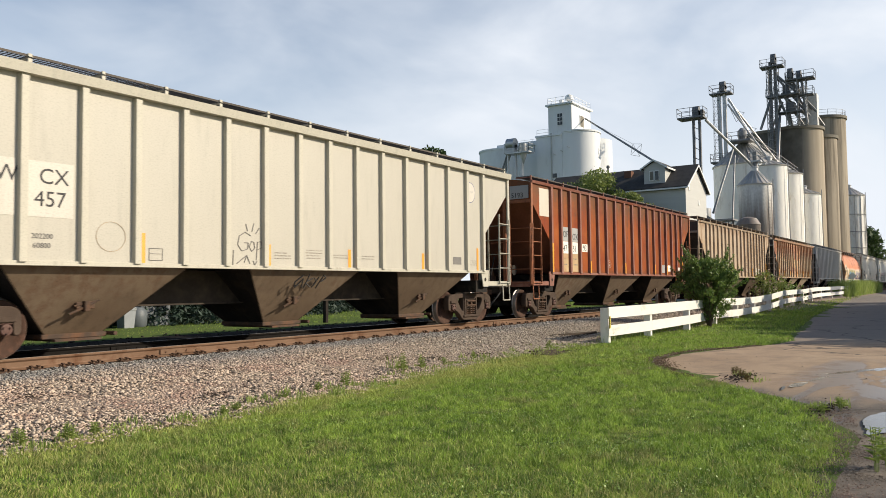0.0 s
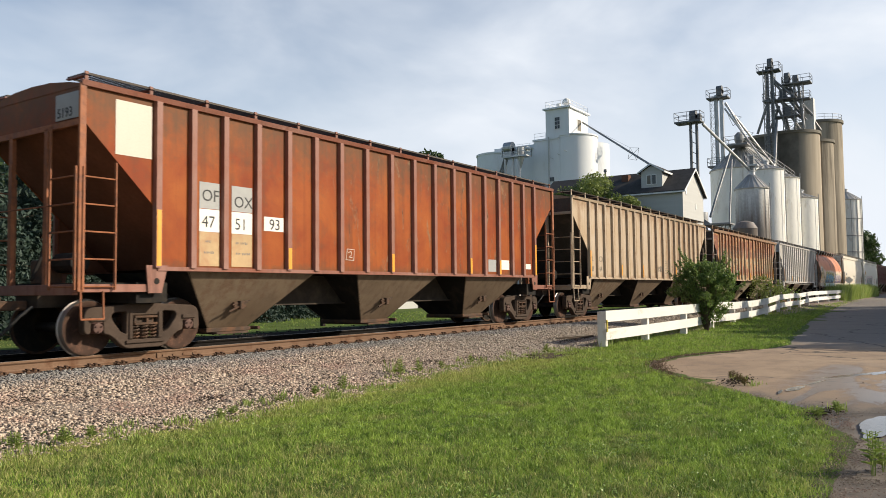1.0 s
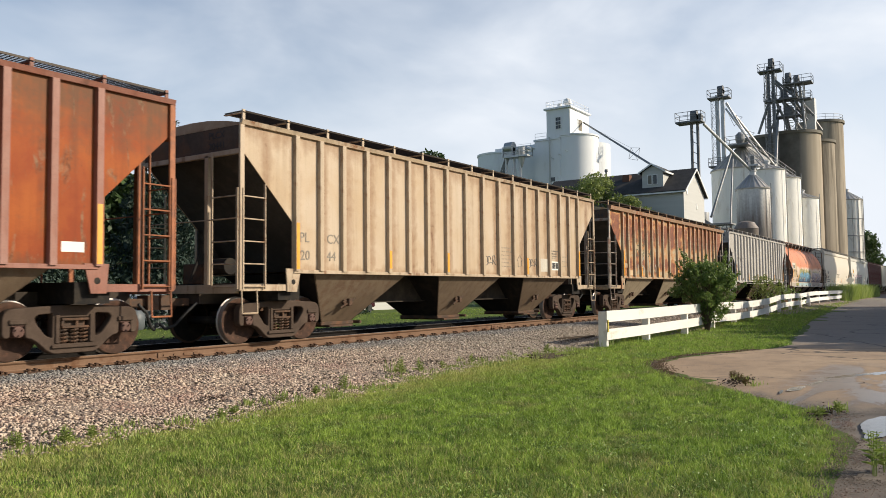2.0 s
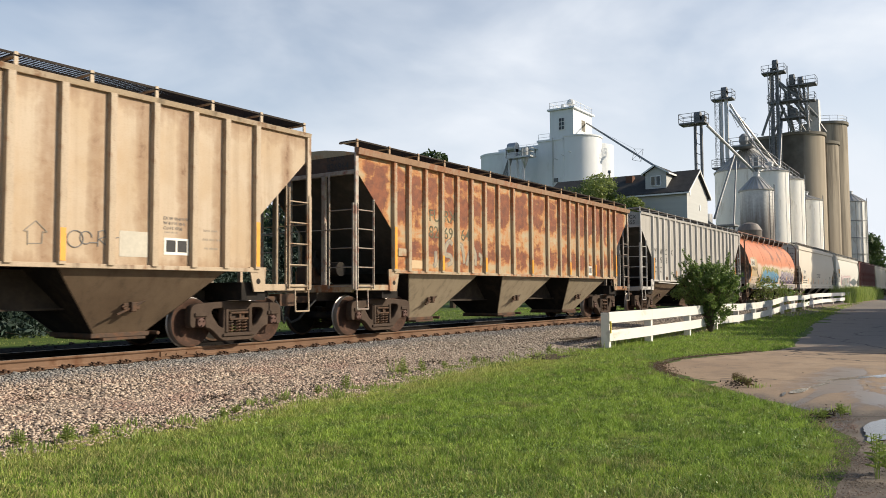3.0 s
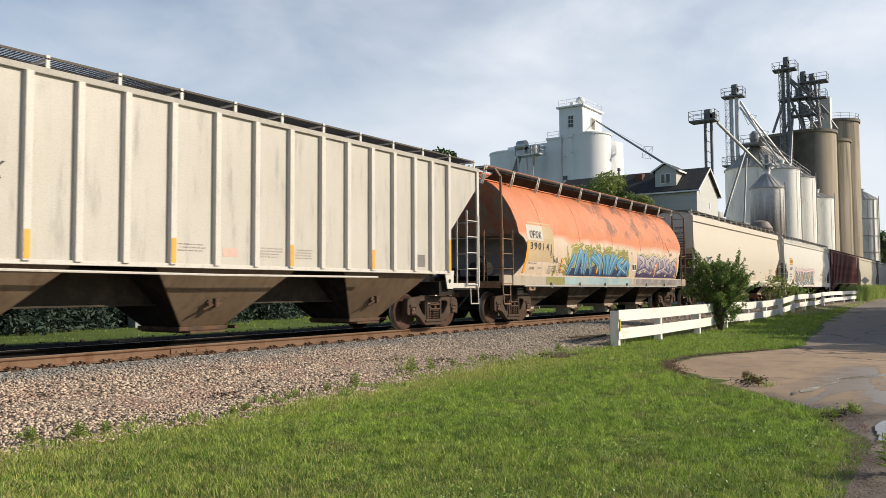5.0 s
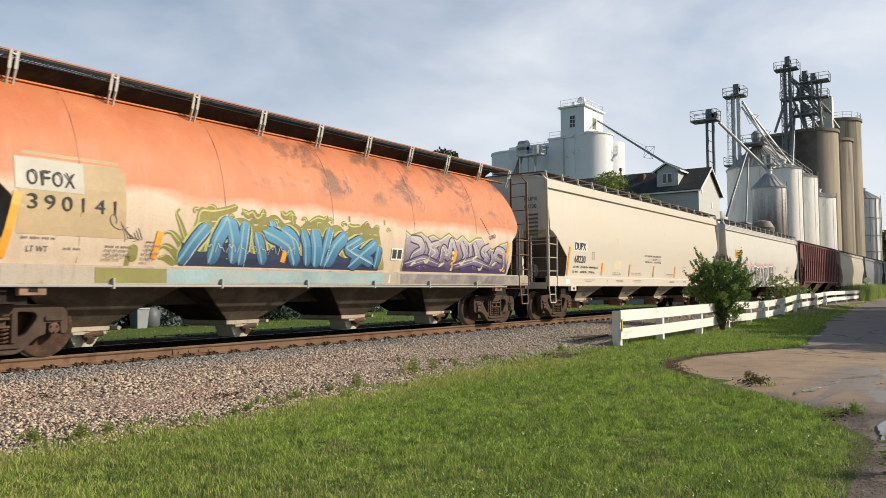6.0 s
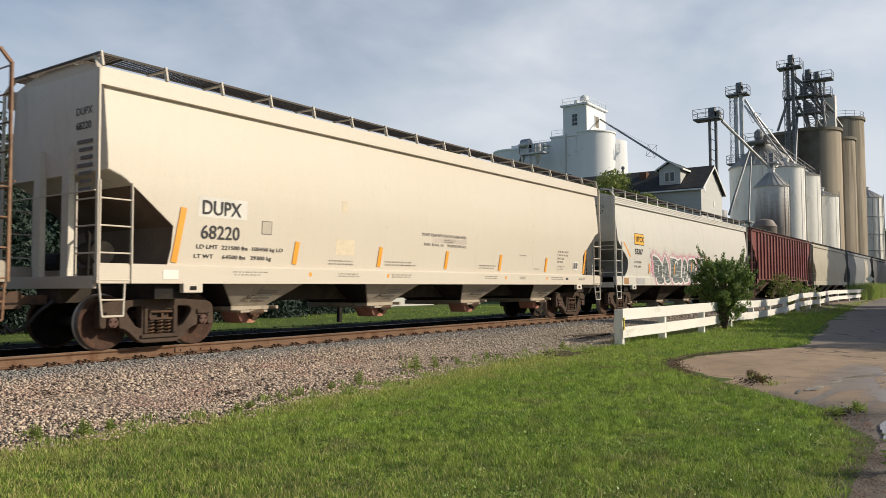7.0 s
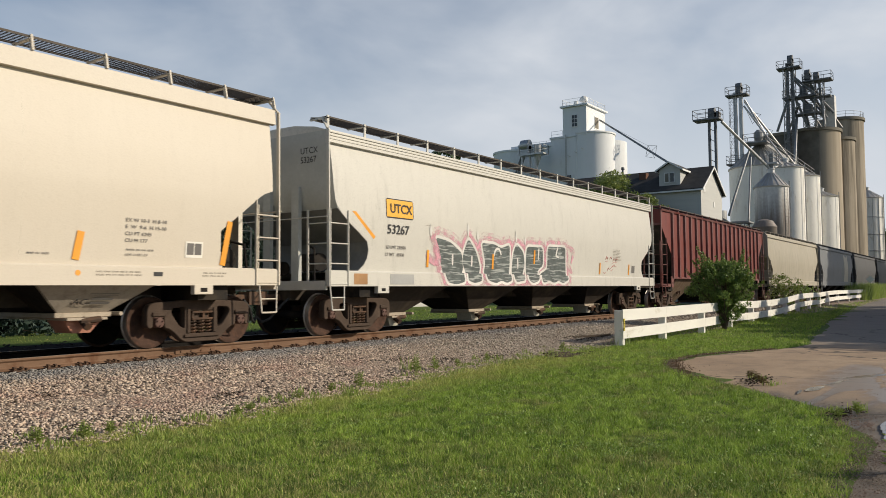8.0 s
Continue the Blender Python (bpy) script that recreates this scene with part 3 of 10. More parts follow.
def scatter_rocks(name, material, places, label, category):
    """places: rows of x, y, z, size. Joined into one mesh."""
    rng = np.random.default_rng(3)
    shapes = np.array(rock_shapes(24))
    n = len(places)
    pick = shapes[rng.integers(0, 24, n)]
    q = rng.normal(size=(n, 4))
    q /= np.linalg.norm(q, axis=1)[:, None]
    w, x, y, z = q.T
    rot = np.stack([np.stack([1 - 2 * (y * y + z * z), 2 * (x * y - z * w), 2 * (x * z + y * w)], 1),
                    np.stack([2 * (x * y + z * w), 1 - 2 * (x * x + z * z), 2 * (y * z - x * w)], 1),
                    np.stack([2 * (x * z - y * w), 2 * (y * z + x * w), 1 - 2 * (x * x + y * y)], 1)], 1)
    v = np.einsum("nij,nkj->nki", rot, pick) * places[:, 3][:, None, None]
    v[:, :, 2] *= 0.55
    v += places[:, None, :3]
    f = (ROCK_FACES[None] + 6 * np.arange(n)[:, None, None]).reshape(-1, 3)
    me = bpy.data.meshes.new(name)
    me.vertices.add(n * 6)
    me.vertices.foreach_set("co", v.astype(np.float32).ravel())
    me.loops.add(len(f) * 3)
    me.loops.foreach_set("vertex_index", f.astype(np.int32).ravel())
    me.polygons.add(len(f))
    me.polygons.foreach_set("loop_start", np.arange(0, len(f) * 3, 3, dtype=np.int32))
    me.materials.append(material)
    me.update(calc_edges=True)
    me.validate()
    return tagged(new(name, me), label, category, kind="stuff")


def stone_foot(a):
    """Where the stones end and the lawn begins."""
    return 7.95 - 0.62 * min(1.0, max(0.0, (13.0 - a) / 6.0)) + 0.30 * noise.noise((a * 0.5, 1.0, 0)) + 0.15 * noise.noise((a * 1.7, 4, 0))


def make_ballast():
    rng = np.random.default_rng(11)
    rows = []
    for x0, x1, y0, y1, count, size in ((-1, 14, 6.9, 11.95, 99000, 0.0275), (14, 30, 8.0, 11.95, 46000, 0.034), (30, 60, 9.0, 11.95, 12000, 0.050),
                                        (-2, 20, 11.95, 12.3, 2500, 0.036), (-6, 60, 13.6, 23.0, 5000, 0.060)):
        x, y = rng.uniform(x0, x1, count), rng.uniform(y0, y1, count)
        s = size * rng.uniform(0.45, 1.0, count) ** 1.0 * np.where(rng.random(count) > 0.93, 1.7, 1.15)
        for a, b, c in zip(x, y, s):
            edge = stone_foot(a)
            if b < edge + rng.uniform(-0.25, 0.35):
                continue
            rows.append((a, b, rise(a, b) + 0.012 + c * rng.uniform(-0.35, 0.30), c))
    scatter_rocks("ballast", M["ballast"], np.array(rows), "pinkish, tan and grey crushed stone beside the rails", "gravel")
    rows = []
    for _ in range(9000):
        x = -3 + 23 * rng.random() ** 1.2
        y = edge_of_drive(x) - abs(rng.normal(0, 0.45)) + 0.1 if x < 11.2 else edge_of_drive(x) - abs(rng.normal(0, 0.13)) + 0.05
        if math.hypot((x - 9.62) / 1.1, (y - 0.80) / 0.3) < 1 + 0.5 * noise.noise((x * 3, y * 3, 1)):
            continue
        c = rng.uniform(0.003, 0.008)
        rows.append((x, y, rise(x, y) + 0.018 + c * 0.3, c))
    for _ in range(26000):
        x = rng.uniform(4.5, 10.6)
        y = edge_of_drive(x) + 0.04 - abs(rng.normal(0, 0.5))
        if math.hypot((x - 9.62) / 1.1, (y - 0.80) / 0.3) < 1 + 0.5 * noise.noise((x * 3, y * 3, 1)):
            continue
        if noise.noise((x * 1.6, y * 3.0, 8)) + 0.6 * noise.noise((x * 6, y * 7, 3)) + rng.uniform(-0.3, 0.3) < -0.02:
            continue
        c = 0.0025 + 0.0075 * rng.random() ** 2
        rows.append((x, y, rise(x, y) + 0.018 + c * 0.2, c))
    for _ in range(260):
        x, y = rng.uniform(8, 40), 0
        y = edge_of_drive(x) - rng.uniform(0, 5)
        c = rng.uniform(0.006, 0.014)
        rows.append((x, y, rise(x, y) + 0.02 + c * 0.3, c))
    scatter_rocks("loose_grit", M["grit"], np.array(rows), "loose brown grit along the drive's edge", "gravel")
    rows = []
    for _ in range(13000):
        x = rng.uniform(12.6, 20)
        y = edge_of_drive(x) + rng.normal(0.02, 0.06 + 0.16 * math.exp(-((x - 14.6) / 1.0) ** 2)) + 0.06 * noise.noise((x * 1.3, 2, 0))
        c = 0.005 + 0.013 * rng.random() ** 2
        rows.append((x, y, rise(x, y) + 0.014 + c * 0.1, c))
    scatter_rocks("bare_soil", M["soil"], np.array(rows), "crumbly dark brown soil between lawn and drive", "soil")


make_ballast()


def litter():
    """Dark rotten wood and soil lying along the foot of the stones, and puddles on the drive."""
    rng = np.random.default_rng(21)
    rows = []
    for cx, cy, along, n in ((15.6, 7.62, 1.1, 260), (19.7, 9.0, 0.8, 160), (7.0, 8.55, 0.35, 55), (11.6, 9.2, 0.4, 50), (12.6, 8.8, 0.5, 60), (5.2, 9.6, 0.4, 40), (9.6, 8.7, 0.4, 40), (14.0, 8.6, 0.5, 70), (12.85, 3.05, 0.55, 200), (10.2, 1.45, 0.4, 120)):
        for _ in range(n):
            x, y = cx + rng.normal(0, along * 0.6), cy + rng.normal(0, 0.09)
            c = rng.uniform(0.008, 0.024)
            rows.append((x, y, rise(x, y) + 0.03 + c * 0.2, c))
    scatter_rocks("dark_litter", M["rotted"], np.array(rows), "dark rotten wood scraps and soil at the foot of the stones", "debris")
    for k, (cx, cy, a, b, turn) in enumerate(((9.62, 0.80, 0.85, 0.17, -0.05), (12.35, 2.13, 0.36, 0.075, -0.1), (13.4, 1.98, 0.60, 0.035, -0.15), (11.9, 2.25, 0.22, 0.025, 0.1), (14.7, 1.66, 0.85, 0.10, -0.5), (15.6, 1.15, 0.6, 0.10, -0.3), (11.4, 0.30, 0.9, 0.14, 0.05))):
        vs = [(cx, cy, 0.0)]
        for i in range(72):
            t = 2 * math.pi * i / 72
            w = 1 + 0.40 * noise.noise((1.6 * math.cos(t) + k * 3, 1.6 * math.sin(t), k)) + 0.10 * noise.noise((5 * math.cos(t), 5 * math.sin(t) + k * 5, 2))
            u, v = a * w * math.cos(t), b * w * math.sin(t)
            vs.append((cx + u * math.cos(turn) - v * math.sin(turn), cy + u * math.sin(turn) + v * math.cos(turn), 0.0))
        vs = [(x, y, rise(x, y) + 0.0205) for x, y, z in vs]
        ob = new("puddle", mesh_from("puddle", vs, [(0, i, i % 72 + 1) for i in range(1, 73)], [M["water"]], True))
        tagged(ob, "shallow puddle of rain water on the drive", "puddle", "puddles")


litter()


TIE_ENDS = (((14.9, 7.70), (16.2, 7.66), 0.34), ((19.0, 9.45), (21.2, 8.95), 0.20), ((15.4, 8.05), (16.0, 8.0), 0.25))


def make_grass():
    rng = np.random.default_rng(5)
    roots = []
    zones = ((-9, 2.0, 0.4, 8.6, 14000), (2.0, 9, 0.5, 8.6, 300000), (9, 15, 1.0, 8.4, 170000), (15, 24, 3.5, 8.6, 66000), (24, 45, 4.2, 10, 36000), (45, 92, 6, 11.4, 20000),
             (0, 70, 23.2, 34, 20000))
    for x0, x1, y0, y1, n in zones:
        tufts = n // 9
        cx, cy = rng.uniform(x0, x1, tufts), rng.uniform(y0, y1, tufts)
        pick = rng.integers(0, tufts, n)
        loose = rng.random(n) < 0.4
        wide = 0.022 + 0.0016 * (x0 + x1)
        xs = np.where(loose, rng.uniform(x0, x1, n), cx[pick] + rng.normal(0, wide, n))
        ys = np.where(loose, rng.uniform(y0, y1, n), cy[pick] + rng.normal(0, wide, n))
        for a, b, tuft, one in zip(xs, ys, pick, loose):
            if a * a + b * b < 26 and rng.random() < 0.85:
                continue
            if b < 12:
                lim = stone_foot(a) + (0.0 if a < 18 else min(1.2, (a - 18) * 0.1))
                over = max(b - lim, edge_of_drive(a) + ((0.02 + 0.10 * noise.noise((a * 0.9, 5, 5))) if 12.5 < a < 20 else 0.06 * noise.noise((a * 2.3, 5, 2))) - b)
                if over > rng.uniform(-0.12, 0.10) + (0.55 * rng.random() ** 5 if b > 6.5 else 0):
                    continue
                if a < 45 and noise.noise((a * 0.8, b * 0.8, 9)) + rng.uniform(-0.5, 0.5) > 0.80:
                    continue
            elif b < 23.2:
                continue
            roots.append((a, b, 0.0 if one else 6.283 * ((tuft * 0.618) % 1), 0.0 if one else 0.5 * ((tuft * 0.377) % 1)))
    roots = np.array(roots)
    tuft_way, tuft_lean = roots[:, 2], roots[:, 3]
    roots = roots[:, :2]
    n = len(roots)
    far = np.clip((roots[:, 0] - 8) / 40, 0, 1)
    base_z = np.array([rise(a, b) for a, b in roots])
    tall = np.array([1 + 0.5 * noise.noise((a * 0.9, b * 0.9, 5)) + 0.6 * noise.noise((a * 3.1, b * 3.1, 8)) for a, b in roots])
    h = rng.uniform(0.018, 0.060, n) * (0.70 + 1.3 * tuft_lean) * tall * (1 + 0.9 * far) * np.where(rng.random(n) > 0.985, 1.8, 1)
    w = rng.uniform(0.0020, 0.0042, n) * (1 + 3.2 * far)
    ang, lean, bend = rng.uniform(0, 6.283, n), rng.normal(0, 0.75, n), rng.uniform(0, 6.283, n)
    dx, dy = np.cos(ang) * w, np.sin(ang) * w
    lx = (np.cos(bend) * lean + np.cos(tuft_way) * tuft_lean) * h
    ly = (np.sin(bend) * lean + np.sin(tuft_way) * tuft_lean) * h
    x, y = roots.T
    v = np.empty((n, 5, 3), np.float32)
    v[:, 0] = np.stack([x - dx, y - dy, base_z - 0.005], 1)
    v[:, 1] = np.stack([x + dx, y + dy, base_z - 0.005], 1)
    v[:, 2] = np.stack([x + dx * 0.75 + lx * 0.35, y + dy * 0.75 + ly * 0.35, base_z + h * 0.55], 1)
    v[:, 3] = np.stack([x - dx * 0.75 + lx * 0.35, y - dy * 0.75 + ly * 0.35, base_z + h * 0.55], 1)
    v[:, 4] = np.stack([x + lx, y + ly, base_z + h * 0.96], 1)
    idx = 5 * np.arange(n, dtype=np.int32)[:, None]
    loops = np.concatenate([idx + np.array([0, 1, 2, 3], np.int32), idx + np.array([3, 2, 4], np.int32)], 1).ravel()
    starts = np.stack([7 * np.arange(n), 7 * np.arange(n) + 4], 1).astype(np.int32).ravel()
    me = bpy.data.meshes.new("lawn_grass")
    me.vertices.add(n * 5)
    me.vertices.foreach_set("co", v.ravel())
    me.loops.add(len(loops))
    me.loops.foreach_set("vertex_index", loops)
    me.polygons.add(2 * n)
    me.polygons.foreach_set("loop_start", starts)
    me.materials.append(M["turf"])
    me.update(calc_edges=True)
    me.validate()
    tagged(new("lawn_grass", me), "short green lawn grass with dry yellow blades", "grass", kind="stuff")


    # small round leaves of clover and plantain among the blades
    rows = []
    for x0, x1, y0, y1, count in ((4.5, 9, 1.0, 7.0, 22000), (9, 18, 1.8, 7.6, 22000)):
        for a, b in zip(rng.uniform(x0, x1, count), rng.uniform(y0, y1, count)):
            if noise.noise((a * 1.1, b * 1.1, 2.0)) + 0.6 * noise.noise((a * 3.7, b * 3.7, 6.0)) + rng.uniform(-0.25, 0.25) - 0.10 * max(0, 8 - a) * 0.5 < 0.0 or b > 7.9 + 0.30 * noise.noise((a * 0.5, 1.0, 0)) or b < edge_of_drive(a) + 0.12:
                continue
            rows.append((a, b, rise(a, b) + rng.uniform(0.015, 0.048)))
    rows = np.array(rows)
    n = len(rows)
    k = (rng.uniform(0.005, 0.011, n) * (1 + 0.03 * rows[:, 0]))[:, None]
    nrm = rng.normal(size=(n, 3)) * 0.45 + np.array([0, 0, 1.0])
    nrm /= np.linalg.norm(nrm, axis=1)[:, None]
    t = np.cross(nrm, rng.normal(size=(n, 3)))
    t /= np.linalg.norm(t, axis=1)[:, None]
    q = np.cross(nrm, t)
    v = np.stack([rows - t * k, rows - q * k * 0.75, rows + t * k, rows + q * k * 0.75], 1)
    me = bpy.data.meshes.new("clover")
    me.vertices.add(n * 4)
    me.vertices.foreach_set("co", v.astype(np.float32).ravel())
    me.loops.add(n * 4)
    me.loops.foreach_set("vertex_index", np.arange(n * 4, dtype=np.int32))
    me.polygons.add(n)
    me.polygons.foreach_set("loop_start", np.arange(0, n * 4, 4, dtype=np.int32))
    me.materials.append(M["clover"])
    me.update(calc_edges=True)
    tagged(new("clover", me), "low green clover and broad weeds in the lawn", "clover", kind="stuff")


make_grass()


def rotten_ties():
    """Broken old ties left at the foot of the stones."""
    for k, (p, q, w) in enumerate(TIE_ENDS):
        p, q = Vector((*p, 0)), Vector((*q, 0))
        mid = (p + q) / 2
        e = thing("rotten_tie", Matrix.Translation((mid.x, mid.y, rise(mid.x, mid.y))) @ pose(0, 0, 0, 0, 0, math.degrees(math.atan2(q.y - p.y, q.x - p.x))), "black rotten piece of railway tie lying at the stones' foot", "railway tie", "old ties")
        r = random.Random(k + 3)
        half = (q - p).length / 2
        for j in range(5):
            bm = bmesh.new()
            y, z = -w / 2 + w * j / 4, r.uniform(0.0, 0.02)
            a, b = -half * r.uniform(0.6, 1.0), half * r.uniform(0.6, 1.0)
            sec = [[(x, y + 0.03 * math.sin(7 * x + j) + sy * w * 0.13, z + 0.020 * (1 + sz) + 0.010 * math.sin(11 * x + 2 * j)) for sy, sz in ((-1, -1), (1, -1), (0.7, 1), (-0.6, 1))] for x in (a + (b - a) * i / 8 for i in range(9))]
            loft(bm, sec)
            part("splinter", bm, M["rotted"], e)


rotten_ties()

# ---- the train ----
CAR_GROUP = "cars of the grain train"
WHEEL_R = 0.457
moving_cars, turning_wheels = [], []


def wheel_mesh():
    bm = bmesh.new()
    # one wheel, axis along y, outer face at negative y
    lathe(bm, [(0.10, -0.045), (0.115, -0.03), (0.16, -0.006), (0.27, 0.010), (0.345, -0.020), (0.375, -0.045), (0.425, -0.052), (0.447, -0.048)], "y", 32, close=False)
    lathe(bm, [(0.09, 0.09), (0.12, 0.07), (0.18, 0.05), (0.30, 0.055), (0.385, 0.075), (0.44, 0.085)], "y", 32, close=False)
    return bm


def tread_mesh():
    bm = bmesh.new()
    lathe(bm, [(0.447, -0.048), (0.4525, -0.040), (0.457, 0.030), (0.462, 0.052), (0.484, 0.062), (0.484, 0.080), (0.44, 0.085)], "y", 32, close=False)
    return bm


def cast_plate(outline, holes, half, bevel=0.014):
    """A thick cast plate in the xz plane with openings and rounded edges; its middle is at y = 0."""
    cu = bpy.data.curves.new("casting", "CURVE")
    cu.dimensions, cu.fill_mode, cu.extrude, cu.bevel_depth, cu.bevel_resolution = "2D", "BOTH", half - bevel, bevel, 1
    for loop in [outline] + holes:
        sp = cu.splines.new("POLY")
        sp.points.add(len(loop) - 1)
        for q, (a, b) in zip(sp.points, loop):
            q.co = (a, b, 0, 1)
        sp.use_cyclic_u = True
    ob = bpy.data.objects.new("casting", cu)
    me = bpy.data.meshes.new_from_object(ob)
    bpy.data.objects.remove(ob)
    bpy.data.curves.remove(cu)
    bm = bmesh.new()
    bm.from_mesh(me)
    bpy.data.meshes.remove(me)
    bmesh.ops.remove_doubles(bm, verts=bm.verts[:], dist=0.0004)
    bmesh.ops.transform(bm, matrix=pose(0, 0, 0, 90), verts=bm.verts[:])
    return bm


def rounded(loop, r=0.03):
    """Cuts the corners of a closed loop into short arcs."""
    out = []
    n = len(loop)
    for i in range(n):
        p, a, b = Vector(loop[i]), Vector(loop[i - 1]), Vector(loop[(i + 1) % n])
        k = min(r, (a - p).length * 0.45, (b - p).length * 0.45)
        u, v = p + (a - p).normalized() * k, p + (b - p).normalized() * k
        for t in (0.0, 0.33, 0.67, 1.0):
            q = u * (1 - t) ** 2 + p * 2 * t * (1 - t) + v * t * t
            out.append((q.x, q.y))
    return out


def truck_frame():
    """A cast side frame: long top member, two rounded windows, the spring opening, jaws over the bearings."""
    half = [(0.30, 0.825), (0.62, 0.805), (0.98, 0.785), (1.07, 0.745), (1.105, 0.66), (1.105, 0.43), (1.08, 0.38), (1.02, 0.38), (1.012, 0.57), (0.765, 0.57), (0.76, 0.37), (0.68, 0.36), (0.57, 0.29), (0.43, 0.155), (0.33, 0.105)]
    outline = rounded(half + [(-a, b) for a, b in half[::-1]], 0.045)
    holes = []
    for s in (-1, 1):
        holes.append(rounded([(s * a, b) for a, b in ((0.335, 0.735), (0.60, 0.72), (0.66, 0.655), (0.635, 0.575), (0.48, 0.37), (0.345, 0.31))], 0.05))
    holes.append(rounded([(-0.255, 0.665), (0.255, 0.665), (0.255, 0.225), (-0.255, 0.225)], 0.03))
    bm = cast_plate(outline, holes, 0.085, 0.018)
    # flange under the springs, column guides and lugs over the bearings
    box(bm, -0.38, 0.38, -0.125, 0.11, 0.175, 0.228, 0.01)
    for s in (-1, 1):
        box(bm, s * 0.285 - 0.035, s * 0.285 + 0.035, -0.112, 0.0, 0.25, 0.70, 0.01)
        box(bm, s * 0.89 - 0.14, s * 0.89 + 0.14, -0.118, 0.0, 0.565, 0.64, 0.012)
    return bm


def coil(bm, x, y, z0, z1, r, wire, turns):
    n = turns * 10
    pts = [(x + r * math.cos(i * 0.6283), y + r * math.sin(i * 0.6283), z0 + (z1 - z0) * i / n) for i in range(n + 1)]
    path_rod(bm, pts, wire, 5)


TRUCK_KIT = {}


def truck_kit():
    if TRUCK_KIT:
        return TRUCK_KIT
    holder = thing("kit", Matrix.Identity(4), "kit", "kit")
    TRUCK_KIT["side_frame"] = part("side_frame", truck_frame(), M["truck"], holder)
    bm = bmesh.new()
    for i, y in ((-0.165, -0.03), (0, -0.05), (0.165, -0.03)):
        coil(bm, i, y, 0.235, 0.47, 0.063, 0.019, 4)
    TRUCK_KIT["springs"] = part("spring_nest", bm, M["iron"], holder)
    bm = bmesh.new()
    lathe(bm, [(0.05, -0.12), (0.085, -0.115), (0.092, -0.08), (0.092, 0.10)], "y", 14)
    for k in range(3):
        a = k * 2.094 + 0.5
        rod(bm, (0.055 * math.cos(a), -0.145, 0.055 * math.sin(a)), (0.055 * math.cos(a), -0.11, 0.055 * math.sin(a)), 0.015, 6)
    box(bm, -0.10, 0.10, -0.08, 0.08, 0.075, 0.13, 0.01)
    TRUCK_KIT["bearing"] = part("bearing", bm, M["cap"], holder, smooth=True)
    bm = bmesh.new()
    box(bm, -0.21, 0.21, -1.04, 1.04, 0.47, 0.63, 0.02)
    for s in (-1, 1):
        # the open box ends that stand in the side frames
        for z in (0.48, 0.60):
            box(bm, -0.225, 0.225, min(s * 1.03, s * 1.125), max(s * 1.03, s * 1.125), z, z + 0.04, 0.008)
        for a in (-0.205, 0.03):
            box(bm, a - 0.02, a + 0.02, min(s * 1.03, s * 1.11), max(s * 1.03, s * 1.11), 0.50, 0.62)
    box(bm, -0.28, 0.28, -0.5, 0.5, 0.60, 0.78, 0.02)
    TRUCK_KIT["bolster"] = part("bolster", bm, M["iron"], holder)
    bm = wheel_mesh()
    TRUCK_KIT["wheel"] = part("wheel", bm, M["wheel"], holder, smooth=True)
    bm = tread_mesh()
    # darker copies for the far side: shade under the car in their colour
    TRUCK_KIT["far_wheel"] = part("wheel", wheel_mesh(), M["black"], holder, smooth=True)
    TRUCK_KIT["far_tread"] = part("tread", tread_mesh(), M["iron"], holder, smooth=True)
    TRUCK_KIT["tread"] = part("tread", bm, M["tread"], holder, smooth=True)
    bm = bmesh.new()
    lathe(bm, [(0.075, -1.0), (0.075, -0.72), (0.085, -0.70), (0.085, 0.70), (0.075, 0.72), (0.075, 1.0)], "y", 12)
    TRUCK_KIT["axle"] = part("axle", bm, M["black"], holder, smooth=True)
    bm = bmesh.new()
    for s in (-1, 1):
        box(bm, s * 0.36 - 0.06, s * 0.36 + 0.06, -0.85, 0.85, 0.36, 0.48, 0.01)
        for y in (-0.75, 0.75):
            box(bm, s * 0.41 - 0.03, s * 0.41 + 0.03, y - 0.06, y + 0.06, 0.30, 0.60, 0.008)
    TRUCK_KIT["brake_beam"] = part("brake_beam", bm, M["black"], holder)
    return TRUCK_KIT


def add_truck(car, x, keyed):
    kit = truck_kit()
    t = again(kit["bolster"], car, Matrix.Translation((x, 0, 0)))
    t.name = "truck"
    tagged(t, "rusty brown cast steel two-axle truck")
    for s in (-1, 1):
        turn = Matrix.Identity(4) if s < 0 else pose(0, 0, 0, 0, 0, 180)
        again(kit["side_frame"], t, Matrix.Translation((0, s * 1.0, 0)) @ turn)
        again(kit["springs"], t, Matrix.Translation((0, s * 1.0, 0)) @ turn)
        for a in (-0.889, 0.889):
            again(kit["bearing"], t, Matrix.Translation((a, s * 1.0, WHEEL_R)) @ turn)
    again(kit["brake_beam"], t, Matrix.Identity(4))
    for a in (-0.889, 0.889):
        for s in (-1, 1):
            turn = Matrix.Identity(4) if s < 0 else pose(0, 0, 0, 0, 0, 180)
            for kind in ("wheel", "tread"):
                w = again(kit[kind if s < 0 else "far_" + kind], t, Matrix.Translation((a, s * 0.775, WHEEL_R)) @ turn)
                if kind == "wheel" and s < 0 and keyed:
                    turning_wheels.append((w, a))
        again(kit["axle"], t, Matrix.Translation((a, 0, WHEEL_R)))
    return t


def new_car(x, label):
    car = thing("hopper_car", Matrix.Translation((x, TRACK_Y, RAIL)), label, "freight car", CAR_GROUP)
    moving_cars.append((car, x))
    return car


